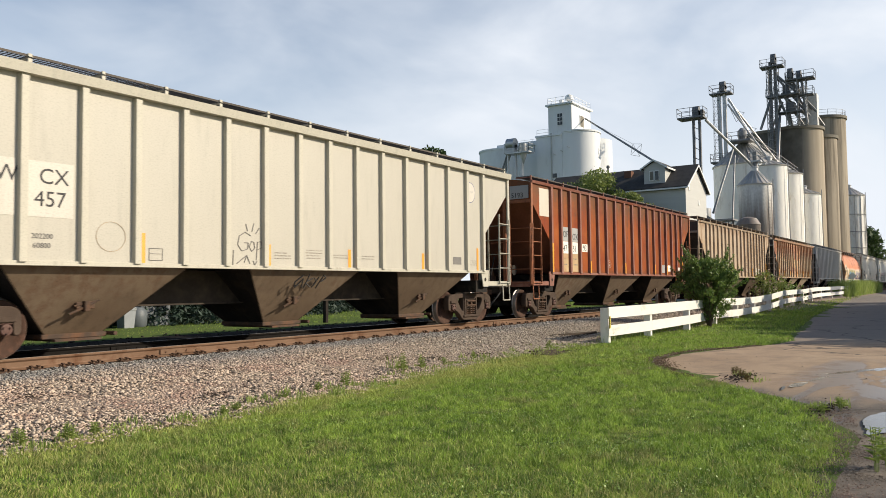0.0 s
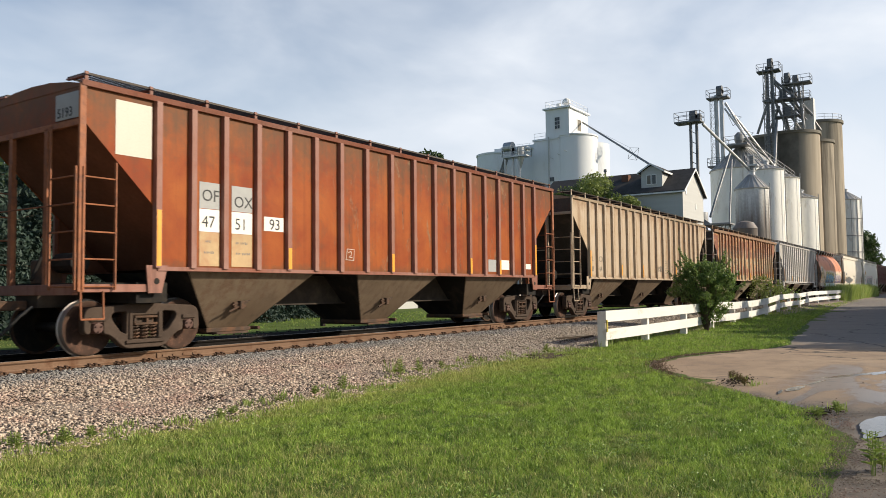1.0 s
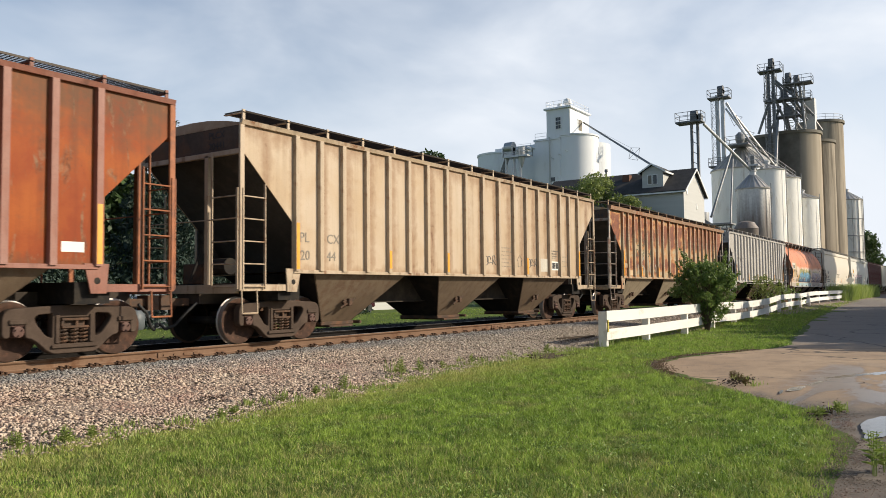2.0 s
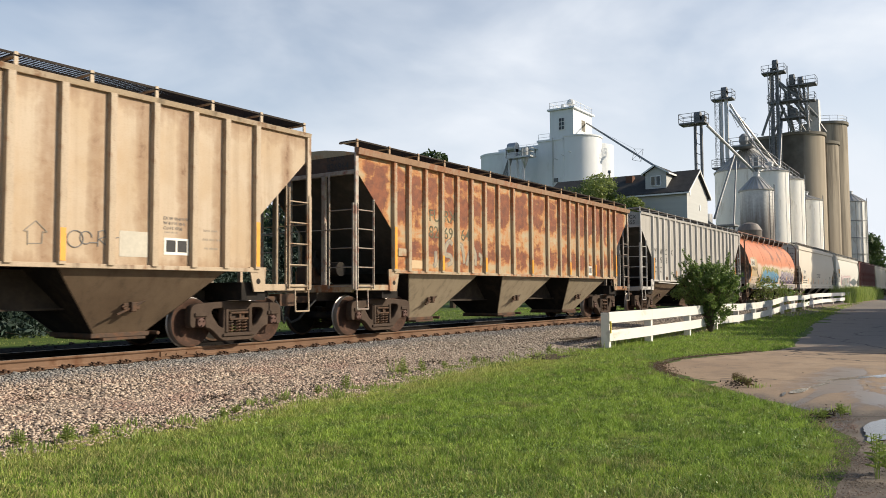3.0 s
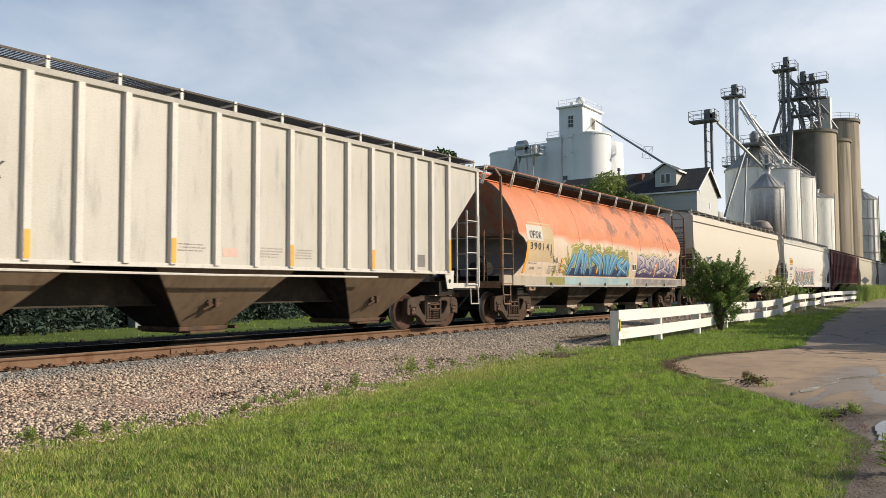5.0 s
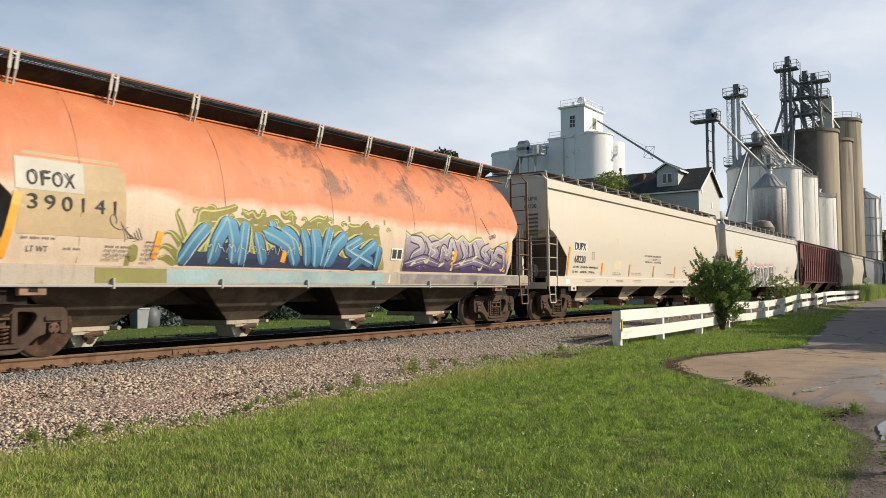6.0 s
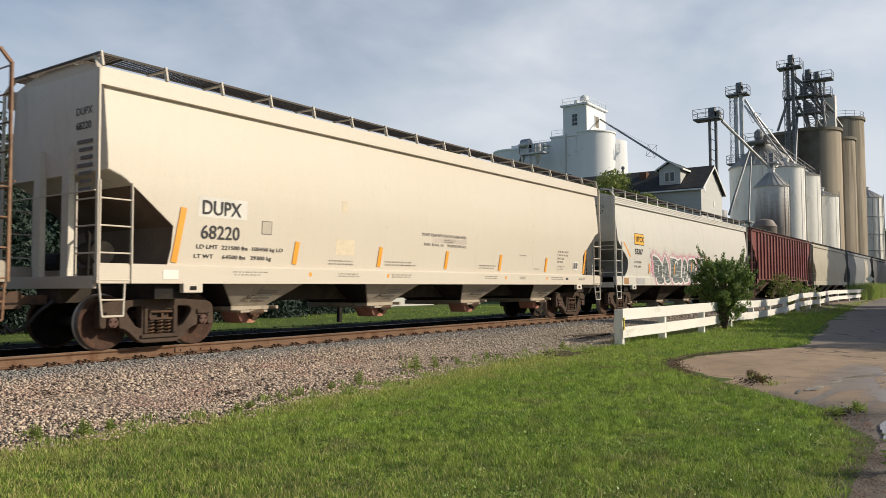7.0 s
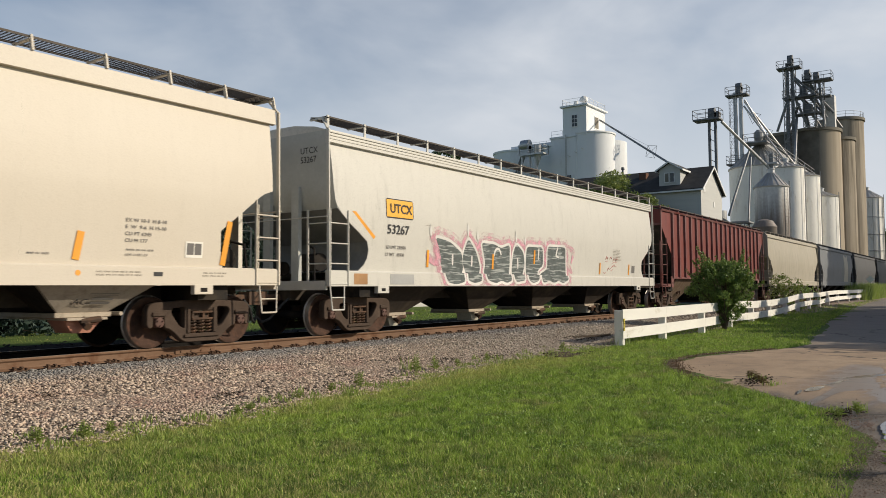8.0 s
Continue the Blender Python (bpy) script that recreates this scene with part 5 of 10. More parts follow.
def paints():
    return {
        "cream": car_paint("cream_paint", (0.445, 0.418, 0.355), amount=0.05, streak=0.12, faded=0.3, fade=(0.48, 0.455, 0.395)),
        "cream_rib": car_paint("cream_rib_paint", (0.470, 0.445, 0.362), amount=0.10, streak=0.25),
        "number_ground": car_paint("number_ground_paint", (0.56, 0.52, 0.455), amount=0.02, streak=0.1),
        "red": stained_panel("stained_red_paint", (0.235, 0.042, 0.008), (0.335, 0.086, 0.014), (0.095, 0.056, 0.028), 0.82, 1.40, 0.6, (0.24, 0.17, 0.10), 2.95, 0.35),
        "red_rib": car_paint("red_oxide_ribs", (0.215, 0.052, 0.020), (0.14, 0.05, 0.028), 0.2, 0.5),
        "tan": stained_panel("stained_tan_paint", (0.455, 0.340, 0.225), (0.50, 0.405, 0.305), (0.27, 0.165, 0.095), 0.815, 1.48),
        "tan_rib": car_paint("tan_rib_paint", (0.43, 0.325, 0.215), (0.16, 0.075, 0.035), 0.36, 0.6),
        "rusty": panel_rust("rust_eaten_paint"),
        "rusty_rib": car_paint("rust_streaked_ribs", (0.37, 0.285, 0.175), (0.22, 0.095, 0.042), 0.48, 0.4),
        "rusty_chord": car_paint("rust_brown_chord", (0.30, 0.175, 0.095), (0.20, 0.085, 0.04), 0.45, 0.4),
        "worn_ladder": plain("worn_pale_steel", (0.42, 0.37, 0.31), 0.55, 0.2, var=0.3, broad=3, dirt=(0.24, 0.10, 0.07), dirty=0.35),
        "dark_iron": plain("dark_brown_iron", (0.105, 0.074, 0.052), 0.8, var=0.35, dirt=(0.17, 0.09, 0.05), dirty=0.4),
        "grey": car_paint("pale_grey_paint", (0.465, 0.440, 0.400), (0.24, 0.16, 0.10), 0.08, 0.35, (0.37, 0.34, 0.29), 0.55),
        "grey_rib": car_paint("pale_grey_ribs", (0.54, 0.515, 0.475), amount=0.06, streak=0.2),
        "brown_bay": car_paint("dusty_hopper_paint", (0.120, 0.082, 0.052), (0.10, 0.062, 0.038), 0.35, 0.5, (0.245, 0.185, 0.125), 0.6),
        "tan_bay": car_paint("tan_hopper_paint", (0.34, 0.275, 0.19), (0.16, 0.09, 0.05), 0.22, 0.45, (0.42, 0.35, 0.255), 0.5),
        "bay_band": car_paint("pale_hopper_band", (0.36, 0.30, 0.225), (0.20, 0.12, 0.07), 0.22, 0.4),
        "inner_end": plain("sooty_grey_end", (0.060, 0.055, 0.050), 0.75, var=0.35, broad=0.9, dirt=(0.10, 0.085, 0.07), dirty=0.25),
        # end sheets: weathered, and taken darker because they face away from the sun
        "dark_end": plain("dark_weathered_end", (0.10, 0.074, 0.058), 0.85, var=0.35, dirt=(0.16, 0.085, 0.05), dirty=0.3),
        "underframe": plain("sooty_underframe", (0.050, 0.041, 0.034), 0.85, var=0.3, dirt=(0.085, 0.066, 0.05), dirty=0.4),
        "grey_bay": car_paint("grey_hopper_paint", (0.20, 0.178, 0.145), (0.16, 0.10, 0.06), 0.16, 0.45, (0.346, 0.310, 0.259), 0.4),
        "orange": car_paint("orange_paint", (0.561, 0.145, 0.055), (0.10, 0.045, 0.03), 0.16, 0.35, (0.629, 0.255, 0.128), 0.6),
        "orange_trim": car_paint("orange_trim_paint", (0.311, 0.081, 0.033), (0.14, 0.06, 0.03), 0.3, 0.4),
        "ivory": car_paint("ivory_paint", (0.575, 0.515, 0.425), (0.45, 0.26, 0.14), 0.02, 0.05, (0.60, 0.55, 0.47), 0.4, (0.40, 0.34, 0.27)),
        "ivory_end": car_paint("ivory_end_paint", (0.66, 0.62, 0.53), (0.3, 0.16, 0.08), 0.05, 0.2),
        "silver": car_paint("silver_white_paint", (0.58, 0.56, 0.505), (0.32, 0.15, 0.06), 0.07, 0.14, (0.518, 0.503, 0.459), 0.3),
        "maroon": car_paint("maroon_paint", (0.170, 0.028, 0.022), (0.10, 0.05, 0.03), 0.15, 0.4, (0.240, 0.060, 0.040), 0.4),
        "maroon_rib": car_paint("maroon_ribs", (0.140, 0.025, 0.020), amount=0.15, streak=0.4),
        "sand": car_paint("sand_paint", (0.370, 0.333, 0.252), (0.2, 0.12, 0.06), 0.12, 0.3),
        "slate": car_paint("slate_paint", (0.120, 0.130, 0.140), (0.12, 0.07, 0.05), 0.2, 0.3, (0.200, 0.200, 0.200), 0.5),
        "coal": car_paint("coal_paint", (0.035, 0.035, 0.036), (0.08, 0.05, 0.035), 0.2, 0.3, (0.070, 0.065, 0.060), 0.5),
    }


P = paints()


# the posts of the older cars stand closer towards the ends
POSTS = [1.48, 2.20, 2.92, 3.73, 4.55, 5.34, 6.14, 7.02, 7.95, 8.87, 9.77, 10.67, 11.47, 12.28, 13.08, 13.88, 14.60, 15.34]


def cream_car():
    car, y, yr = ribbed_car(3.5, "cream white ribbed grain hopper car with black numbers", P["cream"], P["cream_rib"], [1.44] + spread(2.37, 8.0, 7) + [8.90, 9.80] + spread(10.72, 14.41, 5) + [15.25], 16.75, 4.22, chord=0.13, bay_mat=P["brown_bay"])
    # white ground of the numbers
    patch(car, 1.55, 2.27, 2.12, 2.95, y, P["number_ground"], label="paler patch behind the number")
    patch(car, 2.43, 3.16, 2.12, 2.95, y, P["number_ground"])
    side_text(car, "MW", 1.72, 2.62, 0.24, y - 0.004, M["ink"])
    side_text(car, "CX", 2.62, 2.62, 0.24, y - 0.004, M["ink"])
    side_text(car, "61", 1.78, 2.28, 0.24, y - 0.004, M["ink"])
    side_text(car, "457", 2.55, 2.28, 0.24, y - 0.004, M["ink"])
    side_text(car, "LD LMT", 1.55, 1.80, 0.075, y - 0.003, M["faded_ink"])
    side_text(car, "LT WT", 1.55, 1.66, 0.075, y - 0.003, M["faded_ink"])
    side_text(car, "202200", 2.52, 1.80, 0.08, y - 0.003, M["faded_ink"])
    side_text(car, "60800", 2.54, 1.66, 0.08, y - 0.003, M["faded_ink"])
    # round badge
    bm = bmesh.new()
    lathe(bm, [(0.27, 0), (0.27, 0.004)], "y", 32, (14.62, y - 0.005, 3.62))
    b = part("badge", bm, P["number_ground"], car, "round white badge with a blue rim")
    bm = bmesh.new()
    lathe(bm, [(0.285, 0), (0.285, 0.002)], "y", 32, (14.62, y - 0.003, 3.62))
    part("badge_rim", bm, plain("badge_blue", (0.06, 0.08, 0.22), 0.6), b)
    bars(car, 14.40, y - 0.006, 3.62, 0.44, 1, M["label_grey"], h=0.045)
    strips(car, [(4.38, 1.47, 0.50), (7.19, 1.47, 0.42), (9.58, 1.47, 0.40), (12.38, 1.47, 0.40), (14.99, 1.47, 0.62)], y)
    for x, w, n in ((7.32, 0.5, 3), (9.0, 0.5, 2), (9.95, 0.55, 2), (14.6, 0.35, 3)):
        bars(car, x, y, 1.72, w, n, M["dim_ink"])
    patch(car, 13.75, 14.15, 1.62, 1.82, y, M["faded_ink"], "placard")
    for cx, n_ in ((8.2, 4),):
        bars(car, cx, y, 1.80, 0.5, n_, M["dim_ink"])
    # black tag on the second hopper
    bm = bmesh.new()
    for k, loop in enumerate(([(0.25, 0.2), (0.1, 0.05), (0.16, -0.05), (0.3, 0.12), (0.36, -0.06)], [(0.42, 0.22), (0.44, -0.08), (0.42, 0.05), (0.58, 0.14)], [(0.42, 0.04), (0.6, -0.05)],
                              [(0.62, 0.14), (0.72, 0.06), (0.66, -0.06), (0.74, 0.16)], [(0.80, -0.08), (0.86, 0.2), (0.96, 0.14), (0.86, 0.06)])):
        path_rod(bm, [(7.9 + u, -1.475 + 0.45 * (1.16 - v) * 0 + (0.18 - v) * 0.72 - 0.012, 1.10 + v) for u, v in loop], 0.014, 4)
    part("scrawl", bm, M["ink"], car, "black spray-painted tag on the hopper")
    # a tag in thin dark lines with rays over it
    bm = bmesh.new()
    for pts in ([(6.72, 2.04), (6.58, 2.10), (6.44, 2.02), (6.40, 1.86), (6.50, 1.74), (6.64, 1.78), (6.66, 1.90), (6.56, 1.90)], [(6.74, 1.92), (6.68, 1.84), (6.74, 1.74), (6.82, 1.80), (6.80, 1.92), (6.73, 1.93)],
                [(6.86, 1.58), (6.89, 1.92), (6.98, 1.94), (7.0, 1.82), (6.90, 1.78)], [(7.0, 1.62), (7.01, 1.90), (6.97, 1.92)], [(6.60, 2.26), (6.64, 2.12)], [(6.80, 2.28), (6.75, 2.12)], [(6.94, 2.20), (6.84, 2.08)],
                [(6.38, 1.50), (6.62, 1.66), (6.70, 1.50)], [(6.62, 1.66), (6.56, 1.52)], [(6.78, 1.56), (6.82, 1.48), (6.88, 1.56)], [(6.30, 1.75), (6.28, 1.46)]):
        path_rod(bm, [(a, y - 0.003, b) for a, b in pts], 0.009, 4)
    part("scrawl", bm, M["faded_ink"], car, "thin dark spray-painted tag")
    bm = bmesh.new()
    path_rod(bm, [(3.80 + 0.26 * math.cos(a), y - 0.002, 1.88 + 0.24 * math.sin(a)) for a in (0.4 * i for i in range(17))], 0.005, 4)
    part("scrawl", bm, P["tan_rib"], car, "faint round mark")
    bm = bmesh.new()
    path_rod(bm, [(4.50, y - 0.002, 1.52), (4.50, y - 0.002, 1.72), (4.76, y - 0.002, 1.72), (4.76, y - 0.002, 1.52), (4.50, y - 0.002, 1.52)], 0.006, 4)
    path_rod(bm, [(4.50, y - 0.002, 1.63), (4.76, y - 0.002, 1.63)], 0.005, 4)
    part("stencil", bm, M["faded_ink"], car, "thin stencilled box")


def red_car():
    car, y, yr = ribbed_car(21.7, "rusty red ribbed grain hopper car with patched numbers", P["red"], P["red_rib"], [r - 0.08 for r in POSTS], 16.66, 4.30, bay_mat=P["brown_bay"],
                            in_mat=plain("red_inside", (0.20, 0.080, 0.045), 0.85, var=0.35), ladder_mat=plain("red_ladder", (0.33, 0.115, 0.045), 0.7, var=0.35, broad=3, dirt=(0.15, 0.06, 0.035)))
    patch(car, 0.62, 1.30, 3.28, 4.18, y, P["ivory"], label="blank cream painted patch")
    for x0, x1, z0, z1, m in ((2.29, 2.74, 2.54, 3.02, "label_grey"), (2.29, 2.74, 2.12, 2.53, "label_white"), (3.03, 3.53, 2.54, 3.02, "label_grey"), (3.03, 3.53, 2.12, 2.53, "label_white"),
                              (3.84, 4.36, 2.22, 2.50, "label_white")):
        patch(car, x0, x1, z0, z1, y, M[m])
    old = plain("old_yellow_patch", (0.55, 0.38, 0.20), 0.7, var=0.3, dirt=(0.40, 0.20, 0.10))
    patch(car, 2.29, 2.74, 1.50, 2.115, y, old)
    patch(car, 3.03, 3.53, 1.50, 2.115, y, old)
    for s, x, z in (("OF", 2.34, 2.68), ("OX", 3.08, 2.62), ("47", 2.34, 2.20), ("51", 3.10, 2.20), ("93", 3.97, 2.25)):
        side_text(car, s, x, z, 0.22, y - 0.004, M["ink"])
    for x in (2.38, 3.12):
        bars(car, x, y - 0.004, 1.92, 0.3, 2, M["faded_ink"], 0.2, 0.05)
    bm = bmesh.new()
    path_rod(bm, [(6.26, y - 0.002, 1.72), (6.30, y - 0.002, 1.96), (6.54, y - 0.002, 1.95), (6.52, y - 0.002, 1.71), (6.26, y - 0.002, 1.72)], 0.006, 4)
    path_rod(bm, [(6.34, y - 0.002, 1.88), (6.42, y - 0.002, 1.91), (6.45, y - 0.002, 1.84), (6.36, y - 0.002, 1.78), (6.48, y - 0.002, 1.77)], 0.006, 4)
    part("scrawl", bm, M["label_white"], car, "small white chalked square")
    patch(car, 12.44, 12.88, 1.55, 1.90, y, M["label_grey"], "placard")
    patch(car, 13.20, 13.66, 1.62, 1.90, y, M["label_white"], "placard")
    patch(car, 14.68, 15.05, 1.66, 1.82, y, M["label_white"], "placard")
    strips(car, [(1.40, 1.48, 0.95), (4.47, 1.48, 0.42), (7.87, 1.48, 0.42), (11.39, 1.48, 0.42), (13.0, 1.48, 0.4), (15.26, 1.48, 0.95)], yr)
    # number on the end
    bm = bmesh.new()
    box(bm, 0.04, 0.05, -1.42, -0.75, 3.80, 4.22)
    e = part("end_patch", bm, M["label_grey"], car, "grey patch with the number")
    lettering("5193", 0.16, M["ink"], car, Matrix.Translation((0.036, -0.80, 3.84)) @ pose(0, 0, 0, 90, 0, -90), "lettering", 0.002)


def tan_car():
    car, y, yr = ribbed_car(39.85, "faded tan ribbed grain hopper car with rust stains", P["tan"], P["tan_rib"], POSTS, 16.8, 4.24, bay_mat=P["brown_bay"], board_mat=M["dark_grate"], end_mat=P["dark_end"], ladder_mat=P["tan_rib"])
    for s, x, z in (("PL", 1.60, 2.05), ("CX", 2.42, 2.05), ("20", 1.62, 1.68), ("44", 2.42, 1.68)):
        side_text(car, s, x, z, 0.21, y - 0.004, M["dim_ink"])
    strips(car, [(1.48, 1.48, 0.95), (4.55, 1.55, 0.42), (7.02, 1.50, 0.5), (11.47, 1.50, 0.50), (15.34, 1.50, 0.85)], yr)
    patch(car, 13.30, 13.80, 1.66, 1.95, y, M["label_white"], "placard", "black and white placard")
    for x in (13.34, 13.57):
        patch(car, x, x + 0.19, 1.71, 1.91, y - 0.003, M["ink"], "placard_field")
    for t, z in (("EX W 10-8 H 9-5", 2.26), ("W 8-7 H 10-5", 2.175), ("CU FT 4750", 2.09)):
        side_text(car, t, 13.28, z, 0.055, y - 0.002, M["faded_ink"])
    bars(car, 13.28, y, 2.03, 0.4, 1, M["dim_ink"], 0.05, 0.03)
    patch(car, 12.46, 12.98, 1.60, 2.02, y, plain("bleached_patch", (0.50, 0.46, 0.38), 0.7), "worn_patch", "bleached pale patch")
    bars(car, 9.92, y, 2.25, 0.62, 6, M["dim_ink"], 0.11, 0.04)
    bars(car, 14.1, y, 2.1, 0.4, 3, M["dim_ink"], 0.16, 0.04)
    # thin dark sprayed scrawls
    for cx, cz, k in ((8.98, 1.86, 0), (11.62, 1.84, 3)):
        bm = bmesh.new()
        loops = [[(0.12 * math.cos(a) + 0.08, 0.13 * math.sin(a)) for a in (0.4 * i for i in range(17))],
                 [(0.24 + 0.09 * math.cos(a), 0.02 + 0.10 * math.sin(a)) for a in (0.45 * i for i in range(13))] + [(0.42, -0.06)],
                 [(0.42, -0.12), (0.43, 0.12), (0.52, 0.14), (0.55, 0.04), (0.44, 0.0), (0.58, -0.13)], [(0.56, -0.02), (0.66 + 0.03 * k, 0.03)]]
        for loop in loops:
            path_rod(bm, [(cx + u * 1.1, y - 0.002, cz + v + 0.05 * u) for u, v in loop], 0.011, 4)
        part("scrawl", bm, M["faded_ink"], car, "thin dark sprayed scrawl")
    bm = bmesh.new()
    path_rod(bm, [(10.98, y - 0.002, 1.72), (10.98, y - 0.002, 1.92), (10.92, y - 0.002, 1.92), (11.10, y - 0.002, 2.08), (11.27, y - 0.002, 1.92), (11.2, y - 0.002, 1.92), (11.19, y - 0.002, 1.75), (10.98, y - 0.002, 1.74)], 0.009, 4)
    part("scrawl", bm, M["dim_ink"], car)
    for s, z in (("PLCX", 4.03), ("20441", 3.82)):
        lettering(s, 0.14, M["ink"], car, Matrix.Translation((0.055, -0.55, z)) @ pose(0, 0, 0, 90, 0, -90), "lettering", 0.002)


def rusty_car():
    ribs = [1.41, 1.99, 2.69, 3.42, 4.15, 4.87, 5.58, 6.33, 7.22, 8.38, 9.52, 10.42, 11.15, 11.87, 12.6, 13.3, 14.0, 14.7, 15.28]
    car, y, yr = ribbed_car(58.1, "ribbed grain hopper car, pale paint eaten by orange-brown rust", P["rusty"], P["rusty_rib"], ribs, 16.7, 4.12, chord=0.12, sill=1.50, bay_mat=P["tan_bay"], board=4.46,
                            trim=P["rusty_rib"], chord_mat=P["rusty_chord"], end_mat=P["dark_end"], board_mat=M["dark_grate"], ladder_mat=P["worn_ladder"], panelled=True)
    old_ink = plain("faded_green_ink", (0.19, 0.175, 0.115), 0.8, var=0.5, broad=5)
    for s, x, z in (("FU", 2.88, 2.80), ("RX", 3.56, 2.82), ("82", 2.88, 2.38), ("69", 3.56, 2.38), ("64", 4.38, 2.38)):
        side_text(car, s, x, z, 0.32, y - 0.001, old_ink, bold=0.002)
    strips(car, [(1.41, 1.55, 1.0), (3.42, 1.55, 0.38), (5.58, 1.55, 0.40), (8.38, 1.55, 0.42), (11.15, 1.55, 0.42), (13.30, 1.55, 0.40), (15.28, 1.55, 0.8)], yr - 0.004)
    patch(car, 12.72, 13.12, 1.56, 1.88, y, M["label_white"], "placard")
    for x in (12.755, 12.935):
        patch(car, x, x + 0.15, 1.63, 1.84, y - 0.003, M["faded_ink"], "placard_field")
    patch(car, 2.12, 2.60, 1.58, 1.78, y, plain("bare_patch", (0.58, 0.42, 0.25), 0.7))
    bm = bmesh.new()
    box(bm, 1.58, 1.90, y - 0.03, y, 1.86, 2.05, 0.008)
    part("card_board", bm, P["rusty_rib"], car)
    for t, z in (("FURX", 4.02), ("826964", 3.80)):
        lettering(t, 0.16, M["ink"], car, Matrix.Translation((0.055, -0.62, z)) @ pose(0, 0, 0, 90, 0, -90), "lettering", 0.002)
    # pale silver bubble letters
    silver = plain("silver_spray", (0.36, 0.30, 0.21), 0.6, var=0.35, broad=4)
    side_w = [(1.0, 1.5), (4.2, 1.5)]
    for k, pts in enumerate(([(3.97, 2.25), (3.83, 2.36), (3.62, 2.17), (3.59, 1.95), (3.87, 1.96), (3.98, 1.80), (3.73, 1.70)], [(4.30, 1.70), (4.23, 2.21), (4.42, 2.28), (4.50, 2.0), (4.54, 1.76)],
                             [(4.65, 1.71), (4.77, 2.01), (4.96, 2.26), (5.13, 2.03), (5.13, 1.72)], [(4.71, 1.93), (5.10, 1.95)], [(3.18, 2.04), (3.19, 1.71), (3.09, 1.65)], [(5.29, 2.04), (5.46, 1.98), (5.38, 1.73)])):
        ribbon(car, side_w, pts, 0.15, 0.003 + 0.0006 * k, M["faded_ink"], "spray_edge", "dark edge of the faded silver strokes" if k == 0 else "", 0.8)
        ribbon(car, side_w, pts, 0.11, 0.005 + 0.0006 * k, silver, "spray_letter", "faded silver spray-painted stroke" if k == 0 else "", 0.8)
        ribbon(car, side_w, [(a - 0.025, b + 0.02) for a, b in pts], 0.016, 0.009, P["worn_ladder"], "spray_shine", "", 0.4)


def grey_car():
    car, y, yr = ribbed_car(76.25, "pale grey ribbed grain hopper car with black lettering", P["grey"], P["grey_rib"], POSTS, 16.8, 4.24, bay_mat=P["brown_bay"])
    for i, (s, t) in enumerate((("M", "46"), ("W", "05"), ("C", "55"), ("X", ""))):
        x = POSTS[i]
        side_text(car, s, x + 0.22, 2.60, 0.27, y - 0.004, M["ink"], slant=0.22)
        if t:
            side_text(car, t, x + 0.13, 2.22, 0.27, y - 0.004, M["ink"], slant=0.22)
    side_text(car, "LD LMT", 1.66, 1.98, 0.075, y - 0.003, M["ink"])
    side_text(car, "LT WT", 1.66, 1.79, 0.075, y - 0.003, M["ink"])
    side_text(car, "200100", 2.34, 1.98, 0.075, y - 0.003, M["ink"])
    side_text(car, "62900", 2.36, 1.79, 0.075, y - 0.003, M["ink"])
    strips(car, [(1.48, 1.48, 0.92), (4.55, 1.48, 0.42), (7.02, 1.48, 0.42), (9.77, 1.48, 0.42), (12.28, 1.48, 0.42), (15.34, 1.48, 0.8)], yr)
    for x, w, n in ((7.15, 0.6, 3), (9.0, 0.6, 4), (9.92, 0.55, 4)):
        bars(car, x, y, 1.80, w, n, M["dim_ink"])
    patch(car, 14.05, 14.35, 1.56, 1.86, y, M["faded_ink"], "placard")
    patch(car, 8.12, 8.46, 1.62, 1.78, y, plain("pink_patch", (0.62, 0.42, 0.36), 0.7))
    bm = bmesh.new()
    box(bm, 3.12, 3.42, y - 0.03, y, 1.48, 1.62, 0.008)
    part("card_board", bm, M["iron"], car)
    bm = bmesh.new()
    path_rod(bm, [(1.9, y - 0.1, 1.36), (4.0, y - 0.1, 1.31), (8.0, y - 0.1, 1.28), (12.4, y - 0.1, 1.29)], 0.022)
    part("air_pipe", bm, P["grey_rib"], car, "pale pipe along the sill")
    for s, z in (("MWCX", 4.02), ("460555", 3.80)):
        lettering(s, 0.16, M["ink"], car, Matrix.Translation((0.055, -0.62, z)) @ pose(0, 0, 0, 90, 0, -90), "lettering", 0.002)




def smooth_between(table, z):
    for (a, p), (b, q) in zip(table, table[1:]):
        if z <= b:
            return p + (q - p) * max(0.0, (z - a)) / (b - a)
    return table[-1][1]


